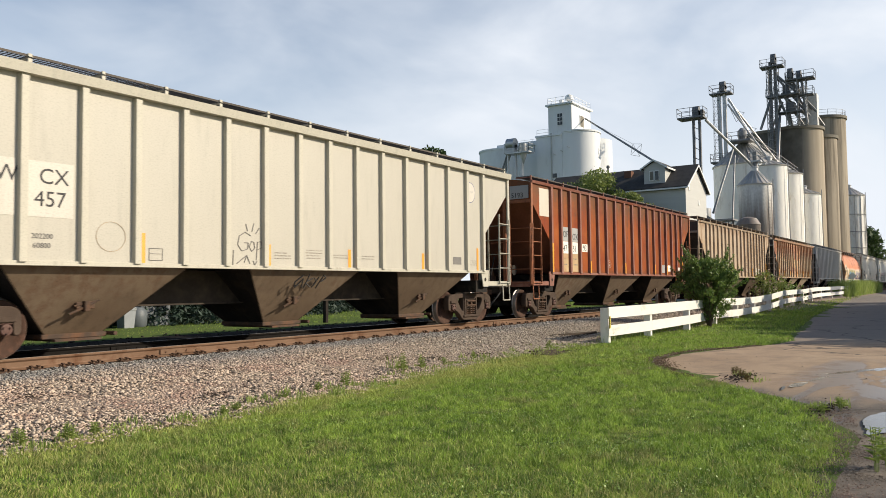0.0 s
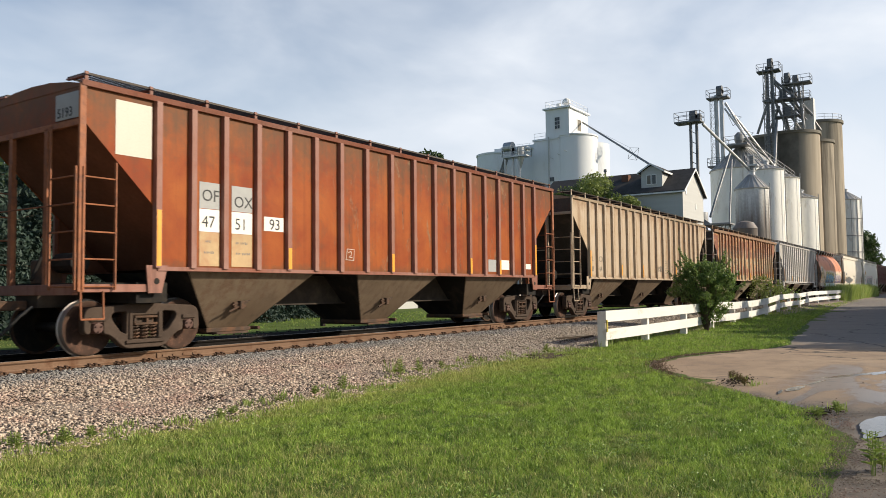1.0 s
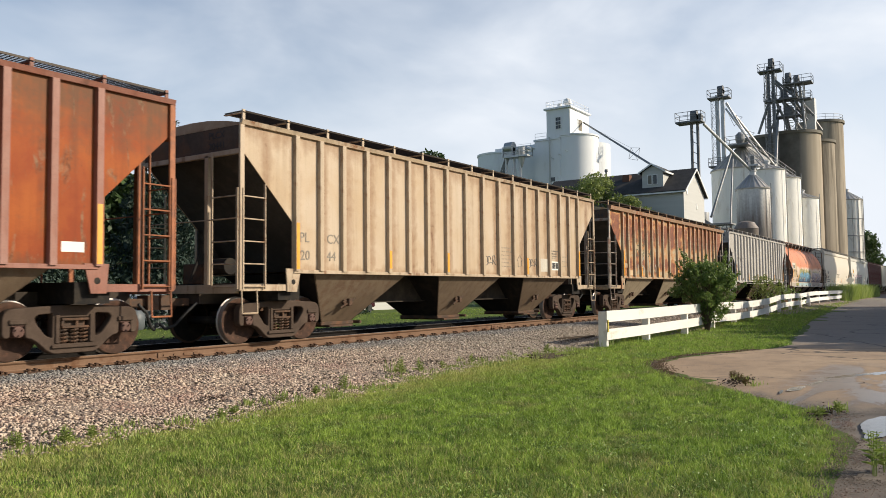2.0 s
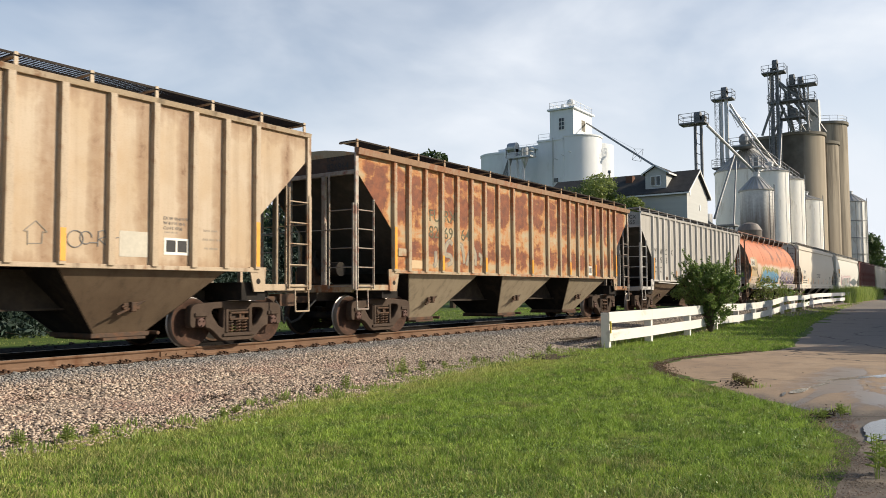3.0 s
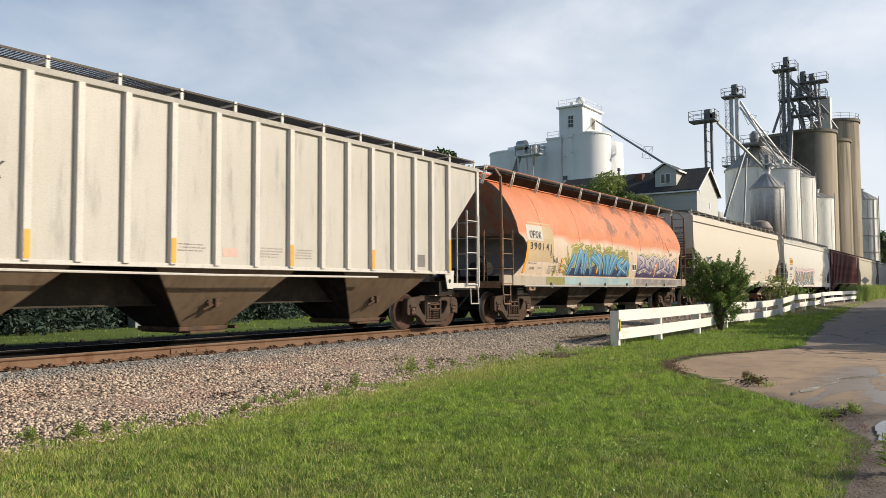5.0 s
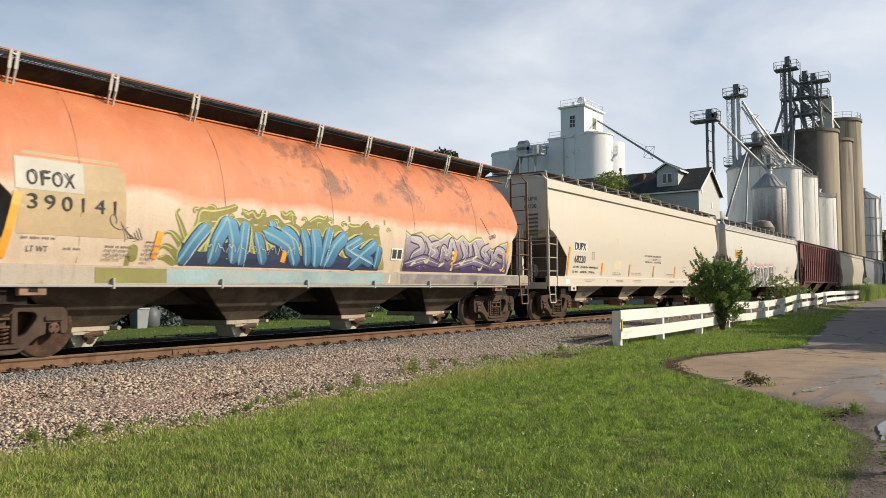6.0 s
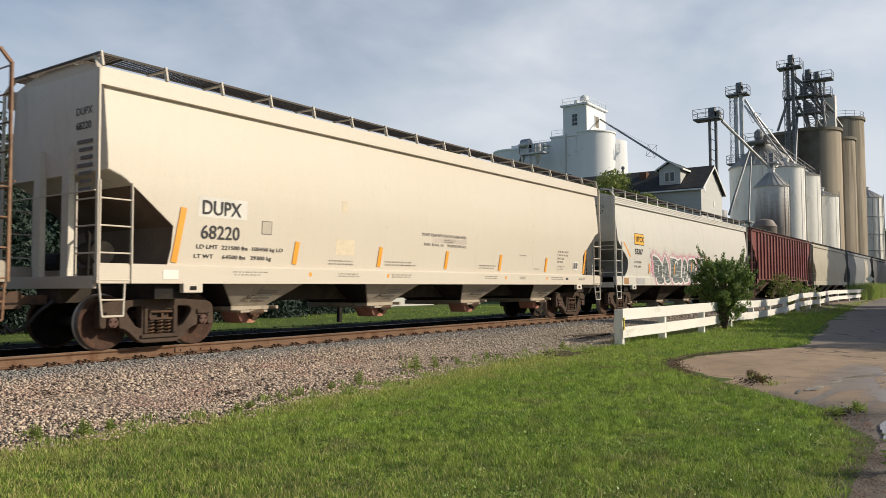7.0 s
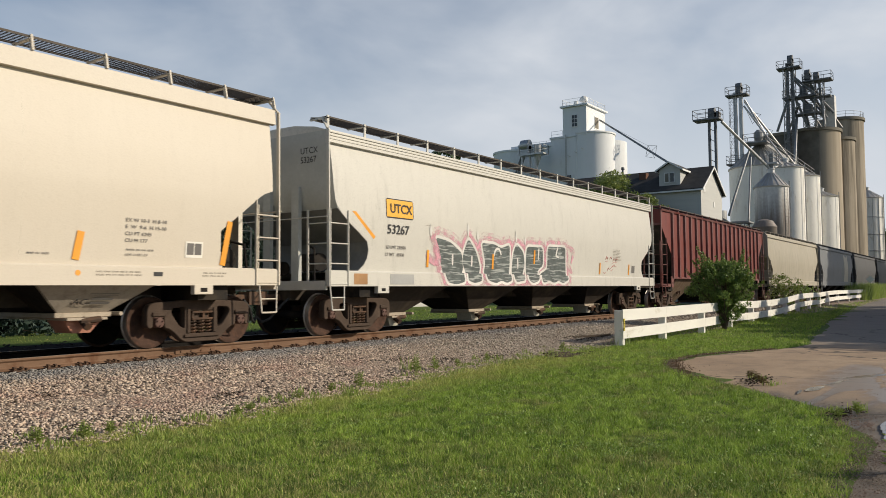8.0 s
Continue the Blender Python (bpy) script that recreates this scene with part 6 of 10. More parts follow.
def shell_car(x, label, L, width, end, zs, skin, end_mat, sill_mat, trim, bays, bay_mat, gate_mat, chord, sill, board, bay_top=1.2, bay_half=1.25, bay_bottom=0.36, low_end=None,
              low_z=2.6, keyed=True, corner_top=4.45, board_y=(0.92, 1.42), bay_z0=0.42, sill_y=1.55, board_foot=4.2, braces=True, gap=1.15, post_mat=None, back=None, truck_at=1.43, bracket_lean=0.0, bay_y=(1.30, 0.62)):
    """A smooth-sided covered hopper. width, end: half width and end line as tables over the height."""
    car = new_car(x, label)
    top, back = zs[-1], back or end
    for s in (-1, 1):
        bm = bmesh.new()
        rows = []
        for z in zs:
            w, e, e2 = smooth_between(width, z), smooth_between(end, z), smooth_between(back, z)
            rows.append([bm.verts.new((e + (L - e - e2) * k / 12, s * w, z)) for k in range(13)])
        for a, b in zip(rows, rows[1:]):
            for k in range(12):
                bm.faces.new((a[k], a[k + 1], b[k + 1], b[k]))
        bmesh.ops.recalc_face_normals(bm, faces=bm.faces[:])
        bmesh.ops.solidify(bm, geom=bm.faces[:], thickness=0.02)
        part("side_sheet", bm, skin, car, smooth=True)
        if chord:
            bm = bmesh.new()
            w = smooth_between(width, top)
            slab(bm, [(0.02, s * (w - 0.02), top - 0.02), (0.02, s * (w + 0.085), top - 0.01), (0.02, s * (w + 0.065), top + chord), (0.02, s * (w - 0.03), top + chord + 0.02)], (L - 0.04, 0, 0))
            part("top_chord", bm, skin, car)
        bm = bmesh.new()
        slab(bm, [(-0.02, s * (sill_y - 0.10), sill[0]), (-0.02, s * sill_y, sill[0]), (-0.02, s * sill_y, sill[1] - 0.03), (-0.02, s * (sill_y - 0.03), sill[1]), (-0.02, s * (sill_y - 0.12), sill[1])], (L + 0.04, 0, 0))
        part("side_sill", bm, sill_mat, car)
    # roof
    bm = bmesh.new()
    w, e, t = smooth_between(width, top), smooth_between(end, top), top + chord
    prof = [(-w, t), (-w * 0.7, t + 0.13), (-0.35, t + 0.22), (0.35, t + 0.22), (w * 0.7, t + 0.13), (w, t), (w, t - 0.06), (-w, t - 0.06)]
    loft(bm, [[(a, y, z) for y, z in prof] for a in (e, L - smooth_between(back, top))])
    part("roof", bm, skin, car)
    bm = bmesh.new()
    box(bm, 0.9, L - 0.9, -0.3, 0.3, t + 0.2, t + 0.32, 0.03)
    part("hatch_cover", bm, skin, car)
    running_board(car, 0.05, L - 0.05, board, M["grate"], board_y[0], board_y[1], post_mat or trim, board_foot, gap=gap, lean=bracket_lean)
    for s, x0 in ((1, 0.0), (-1, L)):
        def X(v):
            return x0 + s * v
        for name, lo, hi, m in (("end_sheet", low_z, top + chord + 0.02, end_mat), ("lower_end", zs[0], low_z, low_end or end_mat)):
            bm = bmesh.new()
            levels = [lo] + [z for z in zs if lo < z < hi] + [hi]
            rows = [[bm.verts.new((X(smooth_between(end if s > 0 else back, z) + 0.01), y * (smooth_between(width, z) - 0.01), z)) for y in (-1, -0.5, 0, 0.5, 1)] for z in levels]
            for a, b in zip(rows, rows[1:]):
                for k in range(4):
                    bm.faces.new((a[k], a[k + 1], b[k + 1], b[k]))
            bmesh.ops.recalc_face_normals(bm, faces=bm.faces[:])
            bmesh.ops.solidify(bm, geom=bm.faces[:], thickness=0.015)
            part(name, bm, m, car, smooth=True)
        # corner rail that bends in over the roof, ladders, platform
        for y in (-1, 1):
            bm = bmesh.new()
            pts = [(X(-0.02), y * (sill_y - 0.02), sill[0]), (X(-0.02), y * (sill_y - 0.04), corner_top - 0.25), (X(0.05), y * (sill_y - 0.25), corner_top), (X(0.10), y * board_y[0], corner_top + 0.06)]
            for a, b in zip(pts, pts[1:]):
                beam(bm, a, b, 0.075, 0.03)
            part("corner_rail", bm, trim, car)
        bm = bmesh.new()
        box(bm, min(X(-0.04), X(0.5)), max(X(-0.04), X(0.5)), -sill_y + 0.1, sill_y - 0.1, sill[0], sill[0] + 0.05)
        box(bm, min(X(-0.05), X(0.03)), max(X(-0.05), X(0.03)), -sill_y + 0.1, sill_y - 0.1, sill[0] - 0.08, sill[0] + 0.12, 0.006)
        part("end_platform", bm, trim, car)
        for y in (-sill_y, sill_y):
            ladder(car, trim, X(0.0), y, sill[0], 2.72, s * 0.56, "x", 4, 2.72)
        ladder(car, trim, X(-0.03), -sill_y + 0.02, sill[0], 2.72, 0.60, "y", 4, 2.72, "end_ladder")
        bm = bmesh.new()
        for y in ((-0.45, 0.45) if braces else ()):
            box(bm, min(X(0.05), X(0.15)), max(X(0.05), X(0.15)), y - 0.11, y + 0.11, sill[0], top - 0.9)
        part("end_brace", bm, end_mat, car) if braces else bm.free()
        bm = bmesh.new()
        a, b = X(0.02), X(0.46)
        y = -sill_y + 0.02
        path_rod(bm, [(a, y, sill[0]), (X(0.06), y - 0.03, 0.58), (X(0.42), y - 0.03, 0.58), (b, y, sill[0])], 0.018)
        rod(bm, (X(0.04), y - 0.02, 0.84), (X(0.44), y - 0.02, 0.84), 0.014)
        part("stirrup_step", bm, trim, car)
        bm = bmesh.new()
        rod(bm, (X(-0.08), -sill_y, 2.55), (X(-0.08), sill_y, 2.55), 0.012)
        part("grab_rail", bm, trim, car)
        bm = bmesh.new()
        box(bm, min(X(1.55), X(1.95)), max(X(1.55), X(1.95)), -sill_y - 0.01, -sill_y + 0.10, sill[0] - 0.16, sill[0] + 0.01, 0.008)
        o = part("jacking_pad", bm, trim, car)
        bm = bmesh.new()
        box(bm, min(X(1.68), X(1.82)), max(X(1.68), X(1.82)), -sill_y - 0.014, -sill_y - 0.006, sill[0] - 0.115, sill[0] - 0.045)
        part("pad_opening", bm, M["black"], o)
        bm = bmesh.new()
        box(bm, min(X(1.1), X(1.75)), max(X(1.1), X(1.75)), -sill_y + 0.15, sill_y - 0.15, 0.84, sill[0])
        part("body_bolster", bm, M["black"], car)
        # brake cylinder, tank and piping in the open end
        bm = bmesh.new()
        rod(bm, (X(0.55), -0.75, 1.62), (X(0.62), -0.15, 1.62), 0.20, 14)
        part("brake_cylinder", bm, M["black"], car)
        bm = bmesh.new()
        rod(bm, (X(0.5), 0.35, 1.5), (X(0.55), 1.0, 1.5), 0.16, 12)
        part("air_tank", bm, M["black"], car)
        bm = bmesh.new()
        path_rod(bm, [(X(0.2), -0.9, 1.2), (X(0.25), -0.85, 1.9), (X(0.4), -0.5, 2.0), (X(0.5), -0.4, 1.7)], 0.025)
        part("brake_pipe", bm, M["black"], car)
        coupler(car, X(0.0), -s, M["iron"])
        add_truck(car, X(1.43 if s > 0 else truck_at), keyed)
    bm = bmesh.new()
    box(bm, 0.02, L - 0.02, -0.33, 0.33, 0.78, 1.06)
    box(bm, 2.6, L - 2.6, -0.40, 0.40, 0.76, 1.40)
    part("centre_sill", bm, P["underframe"], car, "dark brown centre sill")
    for c in bays:
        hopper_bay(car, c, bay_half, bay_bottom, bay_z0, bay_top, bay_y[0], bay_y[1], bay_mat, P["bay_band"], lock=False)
        y = -bay_y[1]
        bm = bmesh.new()
        slab(bm, [(c - bay_bottom * 0.92, y - 0.04, bay_z0 - 0.02), (c + bay_bottom * 0.92, y - 0.04, bay_z0 - 0.02), (c + 0.15, y + 0.02, bay_z0 - 0.32), (c - 0.15, y + 0.02, bay_z0 - 0.32)], (0, 0.5, 0))
        o = part("outlet", bm, gate_mat, car)
        bm = bmesh.new()
        rod(bm, (c - 0.1, y - 0.12, bay_z0 - 0.12), (c + 0.22, y - 0.16, bay_z0 - 0.10), 0.05, 8)
        rod(bm, (c, y - 0.18, bay_z0 - 0.22), (c, y, bay_z0 - 0.10), 0.07, 8)
        part("outlet_lock", bm, M["iron"], o)
    return car


def on_skin(width, x, z, lift=0.004):
    return (x, -(smooth_between(width, z) + lift), z)


def painted(car, width, outline, lift, material, name="spray_paint", label="", rows=10, step=0.02):
    """A sprayed patch on the curved side. outline(x) gives its foot and top; drawn from outline.x0 to outline.x1."""
    x0, x1, f = outline
    bm = bmesh.new()
    n = max(2, int((x1 - x0) / step))
    last = None
    for i in range(n + 1):
        x = x0 + (x1 - x0) * i / n
        lo, hi = f(x)
        if hi - lo < 0.006:
            last = None
            continue
        col = [bm.verts.new(on_skin(width, x, lo + (hi - lo) * k / rows, lift)) for k in range(rows + 1)]
        if last:
            for k in range(rows):
                bm.faces.new((last[k], col[k], col[k + 1], last[k + 1]))
        last = col
    return part(name, bm, material, car, label)


def spray_shape(car, width, loop, lift, material, name="spray_letter", label=""):
    """A sprayed area inside a closed (x, z) loop, laid on the side and over the sill."""
    bm = bmesh.new()
    bm.faces.new([bm.verts.new((x, 0, z)) for x, z in loop])
    for z in [1.416, 1.426] + [1.55 + 0.14 * i for i in range(10)]:
        bmesh.ops.bisect_plane(bm, geom=bm.verts[:] + bm.edges[:] + bm.faces[:], plane_co=(0, 0, z), plane_no=(0, 0, 1))
    for v in bm.verts:
        v.co.z = max(1.095, v.co.z)
        v.co.y = -(smooth_between(width, v.co.z) + lift)
    return part(name, bm, material, car, label)


def grown(loop, d):
    """A loop moved outwards by d."""
    out, n = [], len(loop)
    area = sum(loop[i - 1][0] * loop[i][1] - loop[i][0] * loop[i - 1][1] for i in range(n))
    k = 1 if area > 0 else -1
    for i in range(n):
        a, b = loop[i - 1], loop[(i + 1) % n]
        dx, dz = b[0] - a[0], b[1] - a[1]
        ln = math.hypot(dx, dz) or 1
        out.append((loop[i][0] + k * dz / ln * d, loop[i][1] - k * dx / ln * d))
    return out


def mist(name, colour, cover=0.5):
    """Thin sprayed paint that lets the ground show between its specks."""
    n = Nodes(name)
    v = n.coords()
    grain, cloud = n.noise(v, 45, 3, 0.7), n.noise(v, 4.0, 4)
    n.done(colour, 0.7)
    n.link(n.span(n.math("ADD", grain, n.math("MULTIPLY", n.math("SUBTRACT", cloud, 0.5), 0.8)), 0.62 - cover * 0.4, 0.80 - cover * 0.4), n.b.inputs["Alpha"])
    return n.m


def hatched(name, dark, light):
    """Dark sprayed fill crossed by wavering pale strokes."""
    n = Nodes(name)
    lines, grain = n.noise(n.coords((1.1, 1, 16.0)), 1.5, 3, 0.5, 0.6), n.noise(n.coords(), 6.0, 3)
    c = n.mix(n.span(grain, 0.35, 0.65), dark, tint(dark, 1.7))
    return n.done(n.mix(n.span(lines, 0.535, 0.60, 0, 0.8), c, light), 0.6)


def skin_line(bm, width, pts, r, lift=0.006):
    path_rod(bm, [on_skin(width, x, z, lift) for x, z in pts], r, 4)


def ribbon(car, width, pts, wide, lift, material, name="spray_stroke", label="", taper=0.6, cap=False):
    """A brushed stroke along (x, z) points on the curved side, wide in the middle and narrower at its ends."""
    fine = []
    for (a, b), (c, d) in zip(pts, pts[1:]):
        k = max(1, int(math.hypot(c - a, d - b) / 0.05))
        fine += [(a + (c - a) * i / k, b + (d - b) * i / k) for i in range(k)]
    fine.append(pts[-1])
    for _ in range(3):
        fine = [fine[0]] + [((p[0] + 2 * q[0] + r[0]) / 4, (p[1] + 2 * q[1] + r[1]) / 4) for p, q, r in zip(fine, fine[1:], fine[2:])] + [fine[-1]]
    bm = bmesh.new()
    last, n = None, len(fine) - 1
    for i, (x, z) in enumerate(fine):
        p, q = fine[max(0, i - 1)], fine[min(n, i + 1)]
        dx, dz = q[0] - p[0], q[1] - p[1]
        ln = math.hypot(dx, dz) or 1
        u = i / n
        h = wide / 2 * (taper + (1 - taper) * math.sin(math.pi * min(1, u * 1.15)) ** 0.6)
        if cap:
            d = min(i, n - i) * 0.05
            h = wide / 2 * math.sqrt(max(0.02, 1 - max(0.0, 1 - d / (wide * 0.6)) ** 2))
        nx, nz = -dz / ln * h, dx / ln * h
        row = [bm.verts.new(on_skin(width, x + nx * k, min(4.2, max(1.43, z + nz * k)), lift)) for k in (-1, -0.33, 0.33, 1)]
        if last:
            for k in range(3):
                bm.faces.new((last[k], row[k], row[k + 1], last[k + 1]))
        last = row
    return part(name, bm, material, car, label)


def spray_fade(name, low, high, z0, z1):
    """Two sprayed colours that fade into one another over the height of the letters."""
    n = Nodes(name)
    v = n.coords()
    cloud, grain = n.noise(v, 3.0, 4), n.noise(v, 30, 3)
    tc, sep = n.put("TexCoord"), n.put("SeparateXYZ")
    n.link(tc.outputs["Object"], sep.inputs[0])
    level = n.math("ADD", sep.outputs["Z"], n.math("MULTIPLY", n.math("SUBTRACT", cloud, 0.5), 0.35))
    c = n.mix(n.span(level, z0, z1), low, high)
    c = n.mix(n.span(grain, 0.45, 0.8, 0, 0.25), c, tint(low, 0.7))
    return n.done(c, 0.6, 0, grain, 0.1)


def slant_strips(car, width, rows, lean=0.16):
    """Orange-yellow reflective strips that lean with the car's side: x of the foot, foot, height."""
    for x, z, h in rows:
        ribbon(car, width, [(x, z), (x + lean * h, z + h)], 0.12, 0.014, M["yellow"], "reflector_strip", "orange-yellow reflective strip", 1.0)


def fit_letters(car, width, text, x0, x1, z, h, material, tilt=94, lift=0.010):
    """A line of lettering as long as from x0 to x1."""
    o = lettering(text, h, material, car, Matrix.Translation(on_skin(width, x0, z, lift)) @ pose(0, 0, 0, tilt, 0, 0), "lettering", 0.0015)
    far = max(v.co.x for v in o.data.vertices)
    o.data.transform(Matrix.Diagonal(((x1 - x0) / far, 1, 1, 1)))
    return o


def graffiti_base(name):
    """Orange paint that gives way to a pale sprayed wash low on the side."""
    n = Nodes(name)
    off = (4, 0, 2)
    v, run = n.coords((1, 1, 1), off), n.coords((1, 1, 0.2), off)
    cloud, lines, grain, blot = n.noise(v, 0.8, 5, 0.6), n.noise(run, 4, 5, 0.6), n.noise(v, 30, 3), n.noise(v, 1.1, 7, 0.72, 0.5)
    tc, sep = n.put("TexCoord"), n.put("SeparateXYZ")
    n.link(tc.outputs["Object"], sep.inputs[0])
    c = n.mix(n.span(cloud, 0.35, 0.7), (0.50, 0.152, 0.058), (0.56, 0.198, 0.082))
    c = n.mix(n.span(lines, 0.5, 0.8, 0, 0.35), c, (0.60, 0.30, 0.19))
    soot = n.math("MULTIPLY", n.span(blot, 0.505, 0.60, 0, 0.8), n.span(sep.outputs["X"], 5.0, 7.5))
    soot = n.math("MULTIPLY", soot, n.span(sep.outputs["Z"], 2.85, 3.15))
    c = n.mix(soot, c, n.mix(n.span(grain, 0.4, 0.6), (0.075, 0.038, 0.028), (0.20, 0.085, 0.05)))
    level = n.math("ADD", sep.outputs["Z"], n.math("MULTIPLY", n.math("SUBTRACT", cloud, 0.5), 0.55))
    c = n.mix(n.span(level, 2.52, 2.74, 0.90, 0), c, n.mix(n.span(lines, 0.35, 0.7), (0.60, 0.52, 0.42), (0.50, 0.40, 0.29)))
    c = n.mix(n.span(grain, 0.5, 0.85, 0, 0.25), c, (0.2, 0.09, 0.05))
    return n.done(c, 0.6, 0, n.math("ADD", cloud, n.math("MULTIPLY", grain, 0.2)), 0.2, 0.02)


BARREL = [(1.40, 1.44), (1.6, 1.50), (1.9, 1.555), (2.25, 1.58), (2.6, 1.565), (3.0, 1.50), (3.4, 1.38), (3.75, 1.21), (4.0, 1.03), (4.18, 0.84), (4.28, 0.66)]
FLAT = [(1.40, 1.47), (1.8, 1.50), (2.3, 1.535), (2.7, 1.55), (3.2, 1.53), (3.7, 1.48), (4.16, 1.415)]


def orange_car():
    end = [(1.40, 0.80), (1.55, 1.05), (1.8, 1.32), (2.1, 1.47), (2.35, 1.46), (2.55, 1.25), (2.68, 0.98), (3.0, 0.92), (3.4, 0.80), (3.8, 0.68), (4.28, 0.55)]
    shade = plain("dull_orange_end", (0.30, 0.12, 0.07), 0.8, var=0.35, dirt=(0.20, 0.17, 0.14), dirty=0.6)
    car = shell_car(94.3, "orange barrel-sided grain hopper car covered in blue and purple graffiti", 16.57, BARREL, end, [1.40, 1.5, 1.65, 1.8, 1.95, 2.1, 2.25, 2.4, 2.55, 2.68, 2.85, 3.0, 3.2, 3.4, 3.6, 3.8, 4.0, 4.14, 4.28],
                    graffiti_base("graffiti_wash"), shade, car_paint("dirty_sill_paint", (0.36, 0.305, 0.235), amount=0.3, streak=0.3), plain("brown_trim", (0.27, 0.155, 0.09), 0.75, var=0.35, broad=3, dirt=(0.13, 0.07, 0.045)), [3.1, 6.4, 9.7, 13.0], plain("brown_bay", (0.095, 0.074, 0.056), 0.8, var=0.4, dirt=(0.15, 0.125, 0.10), dirty=0.35), P["cream_rib"], 0.02, (1.12, 1.42),
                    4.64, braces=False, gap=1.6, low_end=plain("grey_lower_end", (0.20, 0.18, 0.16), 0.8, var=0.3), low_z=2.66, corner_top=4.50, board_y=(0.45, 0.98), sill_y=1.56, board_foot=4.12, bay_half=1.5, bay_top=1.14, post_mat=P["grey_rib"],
                    back=[(1.40, 1.12), (1.8, 1.0), (2.1, 0.98), (2.4, 0.97), (2.6, 0.72), (2.8, 0.55), (3.1, 0.58), (3.5, 0.70), (4.0, 0.92), (4.28, 1.02)], truck_at=1.17, bracket_lean=0.16)
    w = BARREL
    pale, buff = plain("white_patch", (0.56, 0.53, 0.46), 0.7), plain("buff_patch", (0.46, 0.345, 0.20), 0.7, var=0.2, dirt=(0.52, 0.34, 0.20), dirty=0.3)
    painted(car, w, (1.50, 3.21, lambda x: (1.85, 3.07 if 1.57 < x < 3.11 else 2.91)), 0.003, buff, "panel_patch", "buff painted panel behind the number")
    painted(car, w, (1.46, 2.50, lambda x: (2.50, 2.97)), 0.006, pale, "panel_patch", "white patch behind the letters")
    for k, t in enumerate("OFOX"):
        fit_letters(car, w, t, 1.62 + 0.19 * k, 1.78 + 0.19 * k, 2.57, 0.24, M["ink"], 88, 0.014)
    for k, t in enumerate("390141"):
        fit_letters(car, w, t, 1.61 + 0.265 * k, (1.78 if t != "1" else 1.70) + 0.265 * k, 2.22, 0.23, M["ink"], 92, 0.012)
    fit_letters(car, w, "LT WT", 1.66, 1.98, 1.60, 0.09, M["faded_ink"], 98)
    for x, z, ww, n in ((1.55, 1.78, 0.5, 1), (2.2, 1.64, 0.3, 1), (2.86, 1.70, 0.42, 4), (3.56, 1.80, 0.22, 6)):
        bars(car, x, -smooth_between(w, z) - 0.012, z, ww, n, M["faded_ink"], 0.06, 0.04)
    olive, gold = plain("olive_spray", (0.24, 0.225, 0.060), 0.7, var=0.25), plain("pale_olive_spray", (0.47, 0.46, 0.15), 0.7, var=0.15)
    blue, navy = spray_fade("blue_spray", (0.030, 0.115, 0.23), (0.085, 0.27, 0.43), 1.5, 2.2), plain("navy_spray", (0.020, 0.030, 0.075), 0.6)
    sky, white = plain("light_blue_spray", (0.20, 0.38, 0.47), 0.6, var=0.2), plain("white_spray", (0.58, 0.59, 0.53), 0.6)
    purple, violet, straw = spray_fade("purple_spray", (0.055, 0.035, 0.10), (0.40, 0.34, 0.38), 1.55, 2.30), plain("violet_spray", (0.045, 0.03, 0.075), 0.6), plain("straw_spray", (0.58, 0.56, 0.32), 0.6)

    # blue piece: olive ground with scrolls, pale rim, dark body, leaning strokes
    def olive_top(x):
        u = min(1, max(0, (x - 4.15) / 0.5)) * min(1, max(0, (9.85 - x) / 0.35))
        return 1.46, 1.46 + u * (0.88 + 0.07 * math.sin(x * 4.3) + 0.09 * abs(math.sin(x * 7.1)))
    painted(car, w, (4.15, 9.85, olive_top), 0.003, olive, "spray_ground", "olive green sprayed ground", 8, 0.03)
    r = random.Random(8)
    for k in range(15):
        c, z, q, s = 4.55 + 0.38 * k, 2.40 + 0.06 * math.sin(k * 2.2), r.uniform(0.07, 0.12), (-1) ** k
        pts = [(c + s * q * (1.2 - 0.13 * i) * math.cos(0.6 * i), z + q * (1.2 - 0.13 * i) * math.sin(0.6 * i)) for i in range(9)]
        ribbon(car, w, pts, 0.075, 0.0045, olive, "spray_scroll")
        ribbon(car, w, pts[1:7], 0.020, 0.006, gold, "spray_scroll")
    for pts in ([(4.42, 1.5), (4.36, 1.9), (4.22, 2.2), (4.12, 2.36), (4.22, 2.42)], [(4.40, 1.55), (4.25, 1.85), (4.05, 2.04), (3.92, 1.98)], [(4.35, 1.48), (4.12, 1.72), (3.92, 1.80), (3.84, 1.70)], [(4.2, 1.46), (4.0, 1.6), (3.86, 1.56)]):
        ribbon(car, w, pts, 0.13, 0.0035, olive, "spray_scroll", "", 0.4)
        ribbon(car, w, [(x - 0.02, z + 0.01) for x, z in pts[1:]], 0.022, 0.006, gold, "spray_scroll")
    for c, z, q in ((3.38, 1.63, 0.11), (3.30, 1.50, 0.07), (8.55, 2.55, 0.05), (9.75, 2.55, 0.05)):
        painted(car, w, (c - q, c + q, lambda x, c=c, z=z, q=q: (z - 1.3 * math.sqrt(max(0, q * q - (x - c) ** 2)), z + 1.3 * math.sqrt(max(0, q * q - (x - c) ** 2)))), 0.003, olive, "spray_blob")
